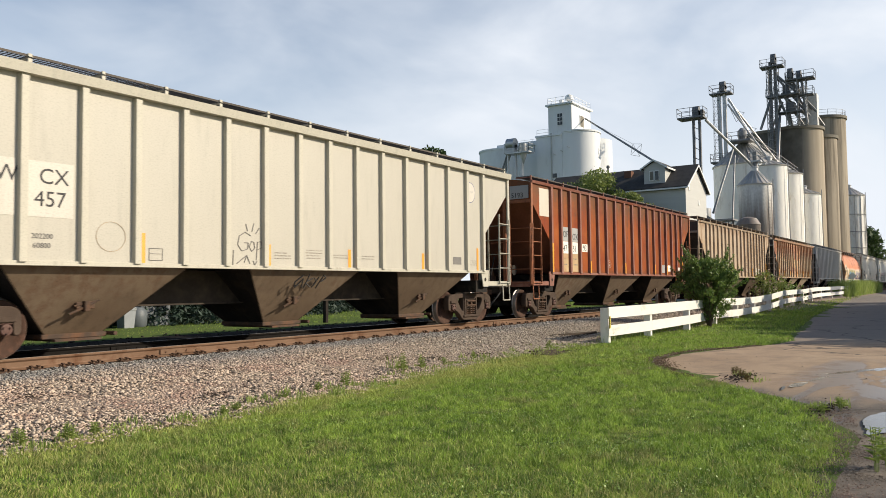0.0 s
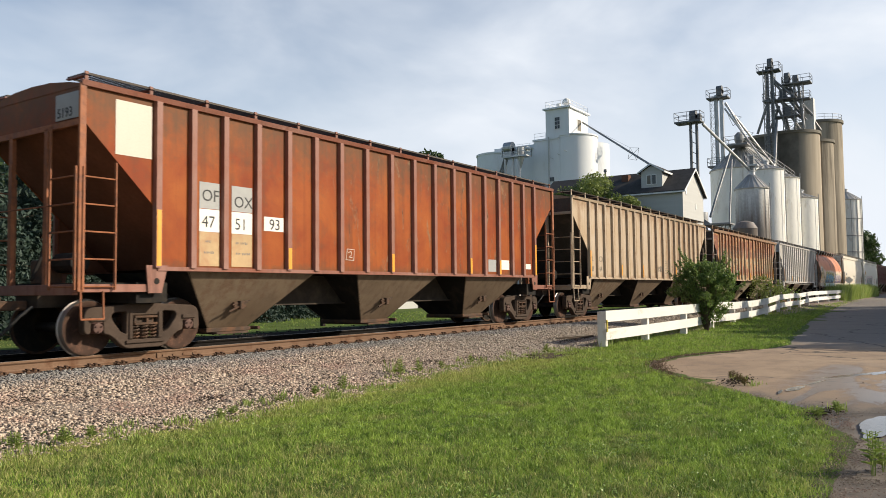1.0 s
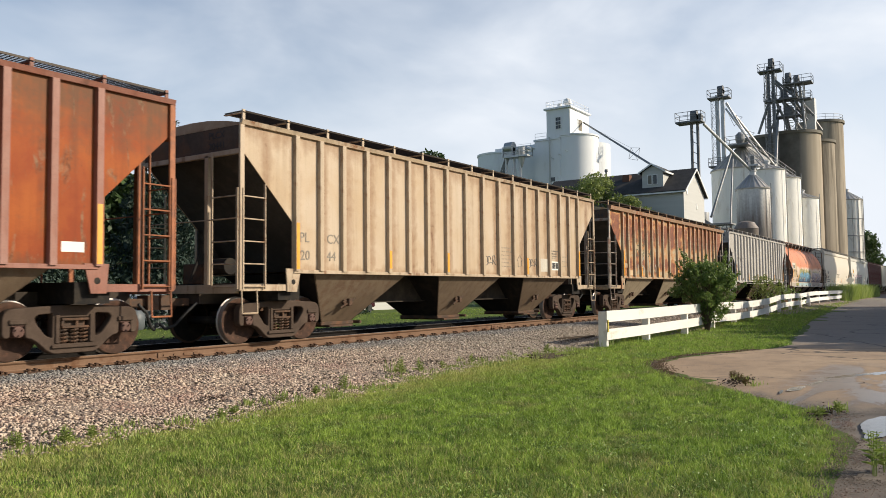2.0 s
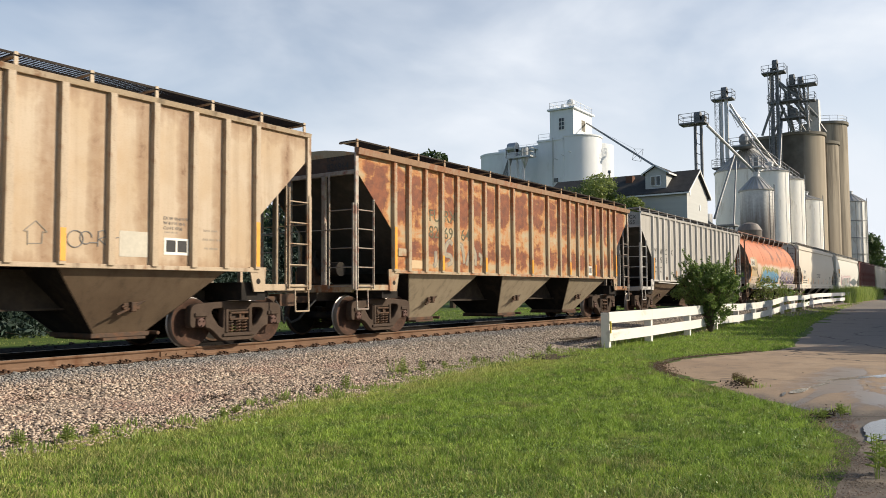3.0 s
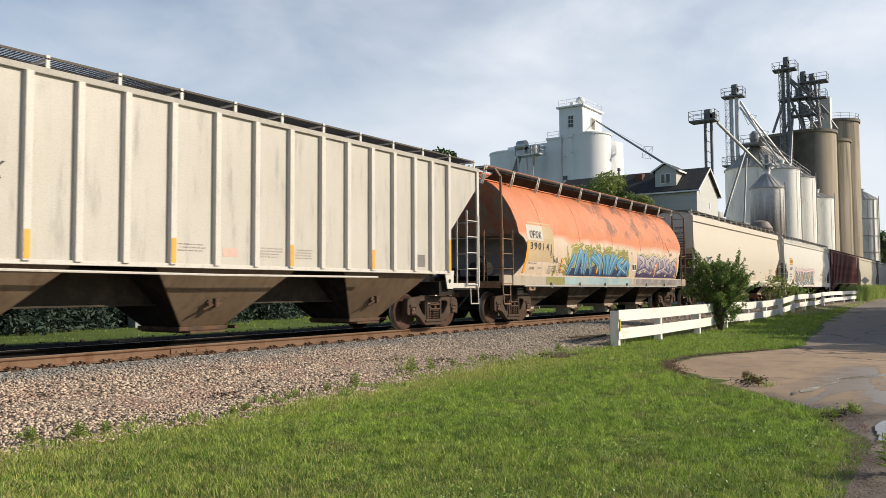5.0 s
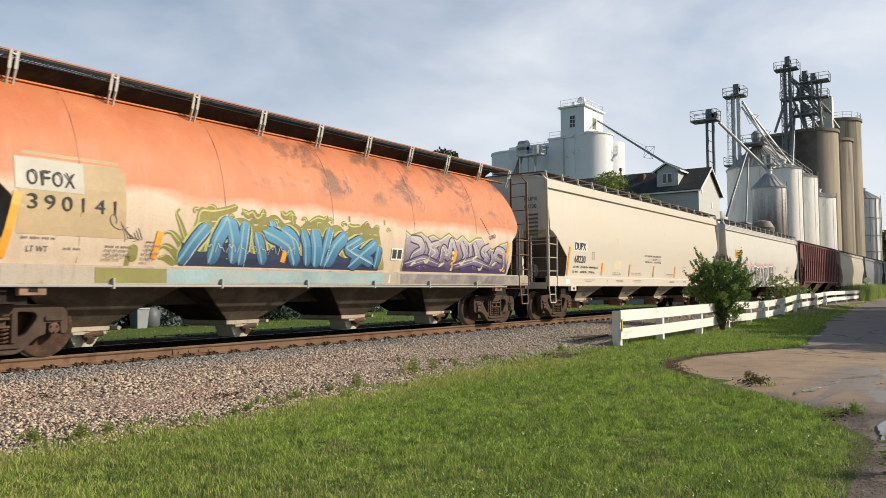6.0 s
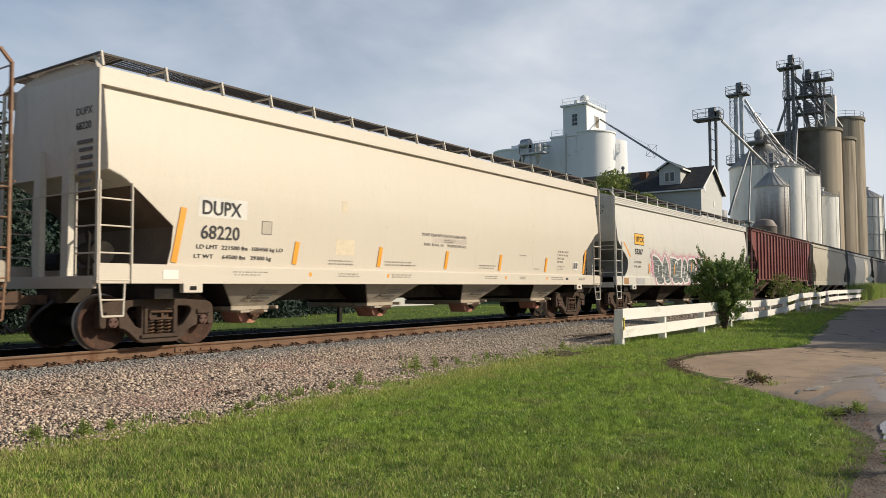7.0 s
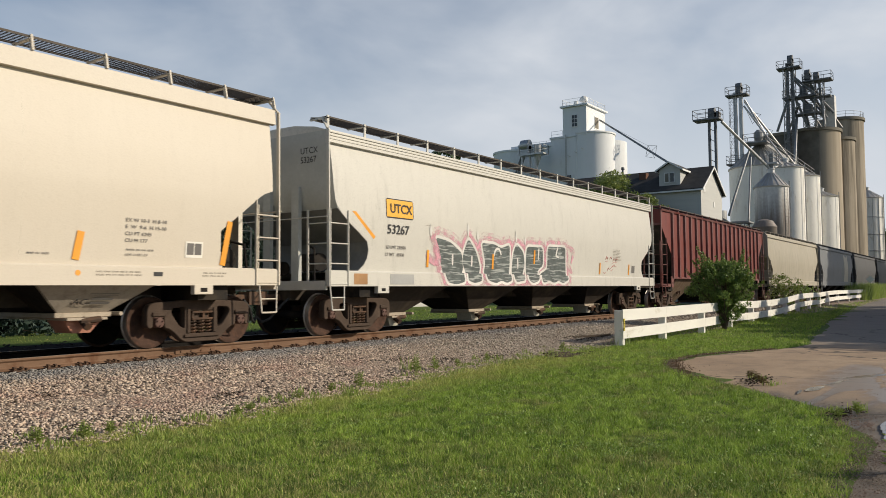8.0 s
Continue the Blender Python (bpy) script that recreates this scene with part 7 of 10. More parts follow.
    strokes = (([(4.29, 1.48), (4.54, 1.87), (4.83, 2.19)], 0.25), ([(4.94, 1.48), (5.03, 1.92), (5.29, 2.35)], 0.27), ([(5.29, 2.34), (5.42, 1.94), (5.45, 1.50)], 0.26), ([(5.66, 2.30), (5.63, 1.95), (5.62, 1.48)], 0.23),
               ([(5.93, 2.11), (6.04, 1.85), (6.18, 1.50)], 0.22), ([(6.27, 2.35), (6.38, 2.16)], 0.19), ([(6.56, 2.22), (6.89, 2.05), (7.0, 1.80)], 0.25), ([(6.12, 2.14), (6.50, 2.03), (6.86, 1.86), (7.04, 1.50)], 0.28),
               ([(7.13, 2.23), (7.26, 1.94), (7.35, 1.50)], 0.21), ([(7.94, 2.32), (7.84, 1.96), (7.77, 1.50)], 0.22), ([(7.45, 2.27), (7.55, 1.95), (7.61, 1.48)], 0.30), ([(8.45, 2.21), (8.13, 1.95), (7.90, 1.50)], 0.30),
               ([(8.96, 2.14), (8.46, 1.90), (8.84, 1.78), (9.40, 1.60)], 0.24), ([(9.48, 2.08), (9.06, 1.81), (8.63, 1.49)], 0.28), ([(9.56, 2.02), (9.50, 1.48)], 0.20))
    for pts, wide in strokes:
        ribbon(car, w, pts, wide + 0.15, 0.0075, gold, "spray_rim", "", 0.6, True)
    painted(car, w, (4.28, 9.62, lambda x: (1.45, 1.80 + 0.10 * math.sin(x * 5.0))), 0.0085, navy, "spray_ground", "", 8, 0.03)
    for k, (pts, wide) in enumerate(strokes):
        lift = 0.0095 + 0.0006 * k
        ribbon(car, w, pts, wide + 0.06, lift, navy, "spray_edge", "", 0.6, True)
        ribbon(car, w, pts, wide, lift + 0.0012, blue, "spray_letter", "blue leaning spray-painted stroke" if k == 0 else "", 0.6, True)
        ribbon(car, w, [(x - wide * 0.20, z + 0.01) for x, z in pts], wide * 0.18, lift + 0.0024, sky, "spray_shine", "", 0.2, True)
        if k % 3 == 0:
            ribbon(car, w, [(x + wide * 0.35, z - 0.05) for x, z in pts], 0.014, lift + 0.003, white, "spray_line")
    for k, pts in enumerate(([(4.59, 2.10), (4.66, 2.42), (4.93, 2.41), (5.23, 2.47), (5.49, 2.56)], [(5.60, 2.53), (5.71, 2.38), (5.87, 2.51), (5.93, 2.32), (6.10, 2.41), (6.12, 2.57)], [(6.56, 2.56), (6.68, 2.43), (6.86, 2.58), (6.89, 2.30)],
                              [(7.35, 2.38), (7.61, 2.51), (7.81, 2.44), (7.88, 2.57)], [(8.50, 2.42), (8.64, 2.36), (8.93, 2.40)])):
        ribbon(car, w, pts, 0.14, 0.0050 + 0.0004 * k, olive, "spray_scroll", "", 0.7, True)
        ribbon(car, w, [(x - 0.02, z + 0.02) for x, z in pts], 0.030, 0.0068, gold, "spray_scroll")
    # thin pale scribble across the piece
    for k in range(9):
        c = 4.75 + 0.25 * k
        ribbon(car, w, [(c, 1.70), (c + 0.05, 1.92), (c + 0.09, 1.74), (c + 0.15, 1.90 - 0.06 * (k % 2)), (c + 0.2, 1.72)], 0.012, 0.024, white, "scribble")

    # purple piece: spiky rim, faded body, dark gaps, pale strokes and drops
    peaks = [(10.45, 1.5), (10.55, 2.36), (10.75, 2.26), (11.15, 2.36), (11.40, 2.24), (11.65, 2.32), (11.95, 2.22), (12.36, 2.40), (12.70, 2.24), (12.97, 2.38), (13.30, 2.20), (13.65, 2.34), (13.92, 2.36), (14.10, 2.16), (14.50, 2.06), (14.90, 2.22), (15.36, 2.32), (15.42, 1.5)]
    painted(car, w, (10.45, 15.42, lambda x: (1.45, smooth_between(peaks, x) + 0.075)), 0.003, olive, "spray_rim", "olive spiky rim of the purple piece", 8, 0.025)
    painted(car, w, (10.48, 15.40, lambda x: (1.45, smooth_between(peaks, x) + 0.035)), 0.005, straw, "spray_rim", "", 8, 0.025)
    painted(car, w, (10.50, 15.38, lambda x: (1.45, smooth_between(peaks, x))), 0.007, purple, "spray_letter", "purple fading spray-painted lettering", 10, 0.025)
    lilac = spray_fade("lilac_spray", (0.10, 0.065, 0.16), (0.47, 0.41, 0.45), 1.6, 2.25)
    shapes = ([(10.72, 2.24), (11.12, 2.20), (11.24, 1.98), (10.86, 1.84), (10.80, 1.66), (11.24, 1.54)], [(11.40, 1.54), (11.62, 2.00), (11.36, 2.26)], [(11.90, 2.18), (11.52, 2.06), (11.86, 1.90), (11.48, 1.72), (11.92, 1.56)],
              [(12.02, 1.62), (12.10, 2.10), (12.34, 1.80), (12.46, 2.30), (12.70, 1.95)], [(12.90, 2.24), (13.16, 1.90), (12.96, 1.60), (13.40, 1.72), (13.34, 2.18)], [(13.52, 2.26), (13.74, 1.88), (13.56, 1.54)],
              [(14.30, 2.20), (13.92, 2.04), (14.26, 1.86), (13.86, 1.58)], [(15.22, 1.56), (15.10, 2.06), (14.72, 2.12), (14.62, 1.90), (15.02, 1.80)], [(14.40, 1.56), (14.56, 1.84), (14.42, 2.02)], [(10.60, 1.60), (11.30, 1.76), (12.00, 1.62)], [(12.60, 1.60), (13.50, 1.78), (14.40, 1.62)])
    for k, pts in enumerate(shapes):
        lift = 0.009 + 0.001 * k
        ribbon(car, w, pts, 0.27, lift, violet, "spray_edge", "", 0.7)
        ribbon(car, w, pts, 0.20, lift + 0.0015, lilac, "spray_letter", "", 0.6)
        ribbon(car, w, [(x - 0.06, z + 0.03) for x, z in pts], 0.022, lift + 0.003, white, "spray_line", "", 0.3)
        ribbon(car, w, [(x + 0.12, z - 0.01) for x, z in pts[:3]], 0.016, lift + 0.003, straw, "spray_line", "", 0.3)
    for k, (x, z, d) in enumerate(((10.78, 1.58, 0.20), (11.30, 1.72, 0.22), (11.95, 1.58, 0.25), (12.85, 1.72, 0.28), (13.45, 1.80, 0.30), (13.80, 1.58, 0.25), (14.50, 1.66, 0.25), (14.95, 1.58, 0.22))):
        ribbon(car, w, [(x, z), (x + d * 0.5, z + 0.08 * (-1) ** k), (x + d, z + 0.11)], 0.07, 0.021, straw, "spray_drop", "pale straw-coloured drop of paint" if k == 0 else "", 0.15)
    for k in range(4):
        ribbon(car, w, [(12.50, 1.52 + 0.14 * k), (12.60, 1.55 + 0.14 * k)], 0.10, 0.0125, straw, "spray_drop", "", 0.5)
    o = fit_letters(car, w, "SUMO", 14.33, 14.66, 2.38, 0.12, M["ink"], 90, 0.016)
    o.matrix_basis = o.matrix_basis @ pose(0, 0, 0, 0, 0, 12)
    bm = bmesh.new()
    for k in range(8):
        skin_line(bm, w, [(13.98 + 0.046 * k, 2.96 - 0.057 * k), (14.005 + 0.046 * k, 2.93 - 0.057 * k)], 0.014, 0.004)
    part("tread_mark", bm, M["ink"], car, "row of short dark scuffs")
    # loose thin scrawl beside the panel
    bm = bmesh.new()
    skin_line(bm, w, [(2.92 + 0.12 * math.cos(a) + 0.045 * a, 2.08 + 0.13 * math.sin(a) + 0.01 * a) for a in (0.5 * i for i in range(12))], 0.008, 0.008)
    for k in range(7):
        skin_line(bm, w, [(3.12 + 0.04 * k, 2.12 - 0.05 * k), (3.22 + 0.05 * k, 1.86), (3.20 + 0.04 * k, 1.80 + 0.04 * k)], 0.005, 0.008)
    part("scrawl", bm, M["faded_ink"], car, "thin dark sprayed scrawl")
    # the pieces run on over the sill
    band_blue, band_mauve = plain("dull_blue_band", (0.27, 0.385, 0.41), 0.7, var=0.3, dirt=(0.36, 0.35, 0.30)), plain("dull_mauve_band", (0.20, 0.175, 0.18), 0.7, var=0.4, dirt=(0.36, 0.33, 0.26))
    for a, b, m in ((3.98, 9.75, band_blue), (10.35, 15.9, band_mauve), (2.70, 3.97, olive)):
        patch(car, a, b, 1.15, 1.385, -1.5625, m, "spray_band")
    r = random.Random(3)
    for k in range(26):
        c = 3.0 + 12.3 * k / 25
        bm = bmesh.new()
        s = r.uniform(-0.12, 0.12)
        slab(bm, [(c - 0.01, -1.5645, 1.17), (c + r.uniform(0.01, 0.06), -1.5645, 1.17), (c + s + 0.03, -1.5645, 1.37), (c + s, -1.5645, 1.37)], (0, 0.001, 0))
        part("spray_streak", bm, straw if c > 10 or c < 4 else (white if k % 3 else navy), car)
    slant_strips(car, w, ((1.31, 1.5, 0.95), (3.76, 1.55, 0.46), (6.65, 1.56, 0.47), (9.50, 1.56, 0.47), (12.58, 1.55, 0.47), (15.20, 1.5, 0.85)), 0.2)
    painted(car, w, (10.02, 10.42, lambda x: (1.70, 1.98)), 0.013, M["label_white"], "placard", "black and white placard")
    for x in (10.05, 10.24):
        painted(car, w, (x, x + 0.15, lambda q: (1.74, 1.95)), 0.017, M["ink"], "placard_field")
    # black strip: the grating's edge and the shade below it in one colour
    bm = bmesh.new()
    box(bm, 0.1, 16.45, -0.985, -0.96, 4.56, 4.625)
    part("walk_channel", bm, M["black"], car, "black strip for the grating's edge and the shade below the roof walk")
    bm = bmesh.new()
    box(bm, 0.08, 16.48, -1.00, -0.95, 4.628, 4.655)
    part("walk_edge", bm, P["orange_trim"], car, "rusty orange edge of the roof walk")
    # sloping black plate added to fill the gap below the walk like shade
    bm = bmesh.new()
    slab(bm, [(0.6, -0.97, 4.50), (15.5, -0.97, 4.50), (15.5, -0.62, 4.30), (0.6, -0.62, 4.30)], (0, 0.01, 0.015))
    part("walk_gutter", bm, M["black"], car)
    # tall end ladder at the rear corner
    bm = bmesh.new()
    beam(bm, (16.59, -0.98, 2.6), (16.59, -0.98, 4.40), 0.06, 0.03)
    for z in (2.98, 3.40, 3.82, 4.22):
        rod(bm, (16.59, -1.53, z), (16.59, -0.98, z), 0.012)
    part("end_ladder", bm, P["dark_iron"], car)
    # bands of rivets and weld seams
    for x in (2.45, 5.2, 8.05, 10.9, 13.7):
        bm = bmesh.new()
        skin_line(bm, w, [(x, z) for z in (1.45, 1.8, 2.2, 2.6, 3.0, 3.4, 3.75, 4.0, 4.2)], 0.005, 0.001)
        part("weld_seam", bm, P["orange_trim"], car)
    bm = bmesh.new()
    path_rod(bm, [(1.2, -1.60, 1.10), (15.2, -1.60, 1.08)], 0.022)
    part("air_pipe", bm, M["label_grey"], car, "thin grey pipe under the sill")
    for x in (2.99, 5.11, 7.25, 9.35, 11.45, 13.6):
        bm = bmesh.new()
        box(bm, x - 0.02, x + 0.02, -1.63, -1.56, 1.05, 1.22, 0.005)
        part("pipe_bracket", bm, M["label_grey"], car)


ENDS = [(1.40, 1.28), (1.7, 1.34), (2.08, 1.36), (2.78, 0.46), (2.84, 0.36), (2.92, 0.14), (4.16, 0.12)]
LEVELS = [1.40, 1.55, 1.7, 1.9, 2.08, 2.25, 2.45, 2.65, 2.78, 2.84, 2.92, 3.2, 3.5, 3.8, 4.16]


def ivory_car():
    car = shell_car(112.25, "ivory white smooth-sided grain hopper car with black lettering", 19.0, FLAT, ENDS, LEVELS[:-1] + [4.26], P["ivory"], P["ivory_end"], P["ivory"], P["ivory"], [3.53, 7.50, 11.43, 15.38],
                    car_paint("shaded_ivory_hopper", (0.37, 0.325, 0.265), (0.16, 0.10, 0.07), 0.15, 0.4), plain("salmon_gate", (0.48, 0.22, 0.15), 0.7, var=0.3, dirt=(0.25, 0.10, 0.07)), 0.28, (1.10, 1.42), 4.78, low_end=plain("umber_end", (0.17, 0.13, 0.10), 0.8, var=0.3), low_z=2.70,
                    corner_top=4.74, bay_half=1.03, bay_top=1.12, bay_bottom=0.42, board_foot=4.54, bay_z0=0.66, bay_y=(1.42, 0.93), bracket_lean=-0.06)
    w = FLAT
    painted(car, w, (1.86, 2.95, lambda x: (2.28, 2.64)), 0.003, plain("faint_white_patch", (0.66, 0.635, 0.58), 0.6), "panel_patch")

    def say(s, x, z, h, m="ink", bold=0.0, sq=1.0):
        lettering(s, h, M[m], car, Matrix.Translation(on_skin(w, x, z, 0.010)) @ pose(0, 0, 0, 94, 0, 0), "lettering", 0.002, sq, bold)
    say("DUPX", 1.92, 2.33, 0.26, bold=0.003, sq=0.92)
    say("68220", 1.92, 1.90, 0.25, bold=0.003, sq=1.02)
    say("LD LMT  221500 lbs  100450 kg LO", 1.84, 1.72, 0.075, sq=1.35)
    say("LT WT     64500 lbs   29300 kg", 1.80, 1.55, 0.075, sq=1.35)
    painted(car, w, (3.32, 3.58, lambda x: (2.04, 2.30)), 0.004, M["faded_ink"], "placard_border")
    painted(car, w, (3.335, 3.565, lambda x: (2.055, 2.285)), 0.006, plain("beige_placard", (0.50, 0.44, 0.36), 0.6), "placard")
    slant_strips(car, w, ((1.40, 1.46, 0.95), (4.20, 1.49, 0.45), (6.82, 1.49, 0.45), (9.48, 1.49, 0.45), (12.15, 1.49, 0.45), (14.93, 1.49, 0.44), (17.70, 1.46, 0.8)))
    fit_letters(car, w, "DO NOT CLEAN WITH STEAM OR BOILING WATER", 8.42, 10.38, 2.29, 0.075, M["faded_ink"])
    fit_letters(car, w, "399 EPOXY 09-05 NSC", 9.52, 10.40, 2.05, 0.07, M["faded_ink"])
    bars(car, 8.5, -1.524, 2.05, 0.98, 1, M["faded_ink"], h=0.07)
    painted(car, w, (8.9, 10.42, lambda x: (2.145, 2.26)), 0.004, plain("greyed_patch", (0.50, 0.44, 0.38), 0.7), "worn_patch", "greyish repainted patch")
    bars(car, 9.35, -1.537, 2.205, 0.5, 2, M["dim_ink"], 0.045, 0.03)
    for x, z, ww, n, h in ((15.74, 1.66, 0.5, 2, 0.035), (13.25, 1.94, 0.38, 1, 0.04), (11.05, 1.60, 0.95, 2, 0.03), (14.2, 1.56, 0.3, 1, 0.03), (7.05, 1.60, 1.1, 2, 0.03), (5.2, 1.58, 0.9, 2, 0.03)):
        bars(car, x, -smooth_between(w, z) - 0.014, z, ww, n, M["faded_ink"], h * 2.2, h)
    for t, z, q in (("EX W 10-3  H 8-10", 2.13, 16.50), ("E  W  9-6  H 15-10", 2.02, 16.50), ("CU FT 6245", 1.91, 16.22), ("CU M 177", 1.80, 16.15)):
        fit_letters(car, w, t, 15.74, q, z, 0.06, M["faded_ink"])
    for x, ww in ((2.6, 0.9), (5.4, 0.8), (7.2, 0.9), (11.25, 0.85), (13.2, 0.4), (15.2, 0.85), (17.2, 0.6)):
        bars(car, x, -1.552, 1.30, ww, 2, M["dim_ink"], 0.05, 0.03)
    for x in (4.6, 7.1, 12.42, 14.94):
        bm = bmesh.new()
        lathe(bm, [(0.045, 0), (0.045, 0.003)], "y", 14, (x, -1.554, 1.29))
        part("sticker", bm, M["yellow"], car, "small round yellow sticker")
    patch(car, 1.15, 1.45, 1.17, 1.33, -1.553, M["label_white"], "placard")
    patch(car, 16.25, 16.42, 1.25, 1.32, -1.553, M["ink"], "placard")
    painted(car, w, (16.90, 17.26, lambda x: (1.58, 1.86)), 0.008, M["label_white"], "placard")
    for x in (16.93, 17.09):
        painted(car, w, (x, x + 0.14, lambda q: (1.63, 1.83)), 0.012, M["faded_ink"], "placard_field")
    for x in (2.9, 7.05, 10.9, 14.1):
        bm = bmesh.new()
        path_rod(bm, [on_skin(w, x, z, 0.0005) for z in (1.45, 1.9, 2.4, 2.8, 3.3, 3.8, 4.12)], 0.0022, 4)
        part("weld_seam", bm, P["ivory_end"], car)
    for c in (3.53, 7.50, 11.43, 15.38):
        # stencils on the leaning hopper sheet
        lean = Matrix.Translation((c - 0.30, -1.115, 0.80)) @ pose(0, 0, 0, 136.8, 0, 0)
        lettering("AC", 0.13, M["ink"], car, lean, "lettering", 0.002)
        for k, (u, v, long) in enumerate(((0.30, 0.09, 0.36), (0.30, 0.0, 0.34), (0.22, 0.24, 0.5), (0.22, 0.19, 0.5))):
            bm = bmesh.new()
            box(bm, u, u + long, v, v + (0.055 if k < 2 else 0.012), 0.0, 0.002)
            part("stencil", bm, M["faded_ink"], car).matrix_local = lean
    for x in (0.02, 18.55):
        bm = bmesh.new()
        for a in (x, x + 0.43):
            box(bm, a - 0.006, a + 0.006, -1.42, 1.42, 4.735, 4.78)
        for k in range(44):
            box(bm, x, x + 0.43, -1.40 + k * 0.065 - 0.006, -1.40 + k * 0.065 + 0.006, 4.75, 4.776)
        o = part("end_walkway", bm, M["grate"], car, "open steel grating across the roof end")
        for y in (-0.6, 0.6):
            bm = bmesh.new()
            slab(bm, [(x + 0.06, y, 4.735), (x + 0.40, y, 4.735), (x + 0.34, y, 4.40)], (0, 0.02, 0))
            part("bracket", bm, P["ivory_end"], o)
    old = plain("worn_patch", (0.64, 0.55, 0.40), 0.6)
    painted(car, w, (5.55, 5.72, lambda x: (2.62, 2.88)), 0.003, old, "worn_patch")
    painted(car, w, (5.40, 5.98, lambda x: (1.72, 2.05)), 0.003, old, "worn_patch")
    for s, z, h in (("DUPX", 3.86, 0.13), ("68220", 3.62, 0.13)):
        lettering(s, h, M["ink"], car, Matrix.Translation((0.115, -0.62, z)) @ pose(0, 0, 0, 90, 0, -90), "lettering", 0.002)
    bm = bmesh.new()
    for i in range(7):
        box(bm, 0.108, 0.118, -1.12, -0.68 - 0.05 * (i % 3), 3.38 - i * 0.13, 3.44 - i * 0.13)
    part("stencil", bm, M["faded_ink"], car)


def silver_car():
    car = shell_car(132.7, "off-white smooth-sided grain hopper car with a sprayed grey and pink piece", 19.2, FLAT, [(1.40, 0.95), (1.6, 1.22), (1.85, 1.30), (2.1, 1.22), (2.5, 0.55), (2.75, 0.25), (3.0, 0.14), (4.16, 0.12)],
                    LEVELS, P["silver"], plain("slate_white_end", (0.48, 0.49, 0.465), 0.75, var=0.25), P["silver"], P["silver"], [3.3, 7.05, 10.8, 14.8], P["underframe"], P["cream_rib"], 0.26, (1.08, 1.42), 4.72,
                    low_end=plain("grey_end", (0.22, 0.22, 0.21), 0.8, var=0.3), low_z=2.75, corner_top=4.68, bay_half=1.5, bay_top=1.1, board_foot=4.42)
    w = FLAT
    bm = bmesh.new()
    for z in (4.22, 4.29, 4.36):
        box(bm, 0.05, 19.15, -1.508, -1.490, z, z + 0.022)
    part("top_rib", bm, P["silver"], car)
    gold = plain("gold_panel", (0.82, 0.42, 0.03), 0.5, var=0.08)
    painted(car, w, (1.86, 2.90, lambda x: (2.66 + 0.03 * (abs(x - 2.38) > 0.49), 3.12 - 0.03 * (abs(x - 2.38) > 0.49))), 0.004, M["ink"], "sign_border")
    painted(car, w, (1.885, 2.875, lambda x: (2.69, 3.095)), 0.007, gold, "sign_panel", "yellow reporting mark panel")

    def say(s, x, z, h, m="ink", bold=0.0, sq=1.0):
        lettering(s, h, M[m], car, Matrix.Translation(on_skin(w, x, z, 0.012)) @ pose(0, 0, 0, 94 if z < 2.6 else 90, 0, 0), "lettering", 0.002, sq, bold)
    say("UTCX", 2.0, 2.79, 0.22, bold=0.004)
    say("53267", 1.90, 2.30, 0.22, bold=0.002, sq=1.08)
    say("LD LMT 220000", 1.88, 1.95, 0.08, "faded_ink")
    say("LT WT   65900", 1.86, 1.78, 0.08, "faded_ink")
    for x, z, h in ((3.52, 1.55, 0.42), (9.0, 1.75, 0.42), (13.9, 1.5, 0.4), (16.6, 1.5, 0.4), (6.6, 1.55, 0.42)):
        painted(car, w, (x - 0.045, x + 0.045, lambda q, z=z, h=h: (z, z + h)), 0.016, M["yellow"], "reflector_strip", "yellow reflective strip")
    bm = bmesh.new()
    slab(bm, [on_skin(w, 0.70, 2.72), on_skin(w, 0.82, 2.72), on_skin(w, 1.50, 2.20), on_skin(w, 1.44, 2.14)], (0, 0.006, 0))
    part("reflector_strip", bm, M["yellow"], car, "slanting yellow reflective strip")
    white = plain("white_line_spray", (0.74, 0.72, 0.68), 0.6)
    # bulging letters with white edges in a thin pink halo, from the sill up
    over = [(1.0, 1.552), (1.418, 1.552), (1.424, 1.475)] + FLAT[1:]
    fill, veil, haze = hatched("hatched_grey_spray", (0.060, 0.072, 0.070), (0.40, 0.42, 0.40)), mist("pink_mist", (0.66, 0.33, 0.40), 0.55), mist("faint_pink_mist", (0.70, 0.46, 0.50), 0.25)
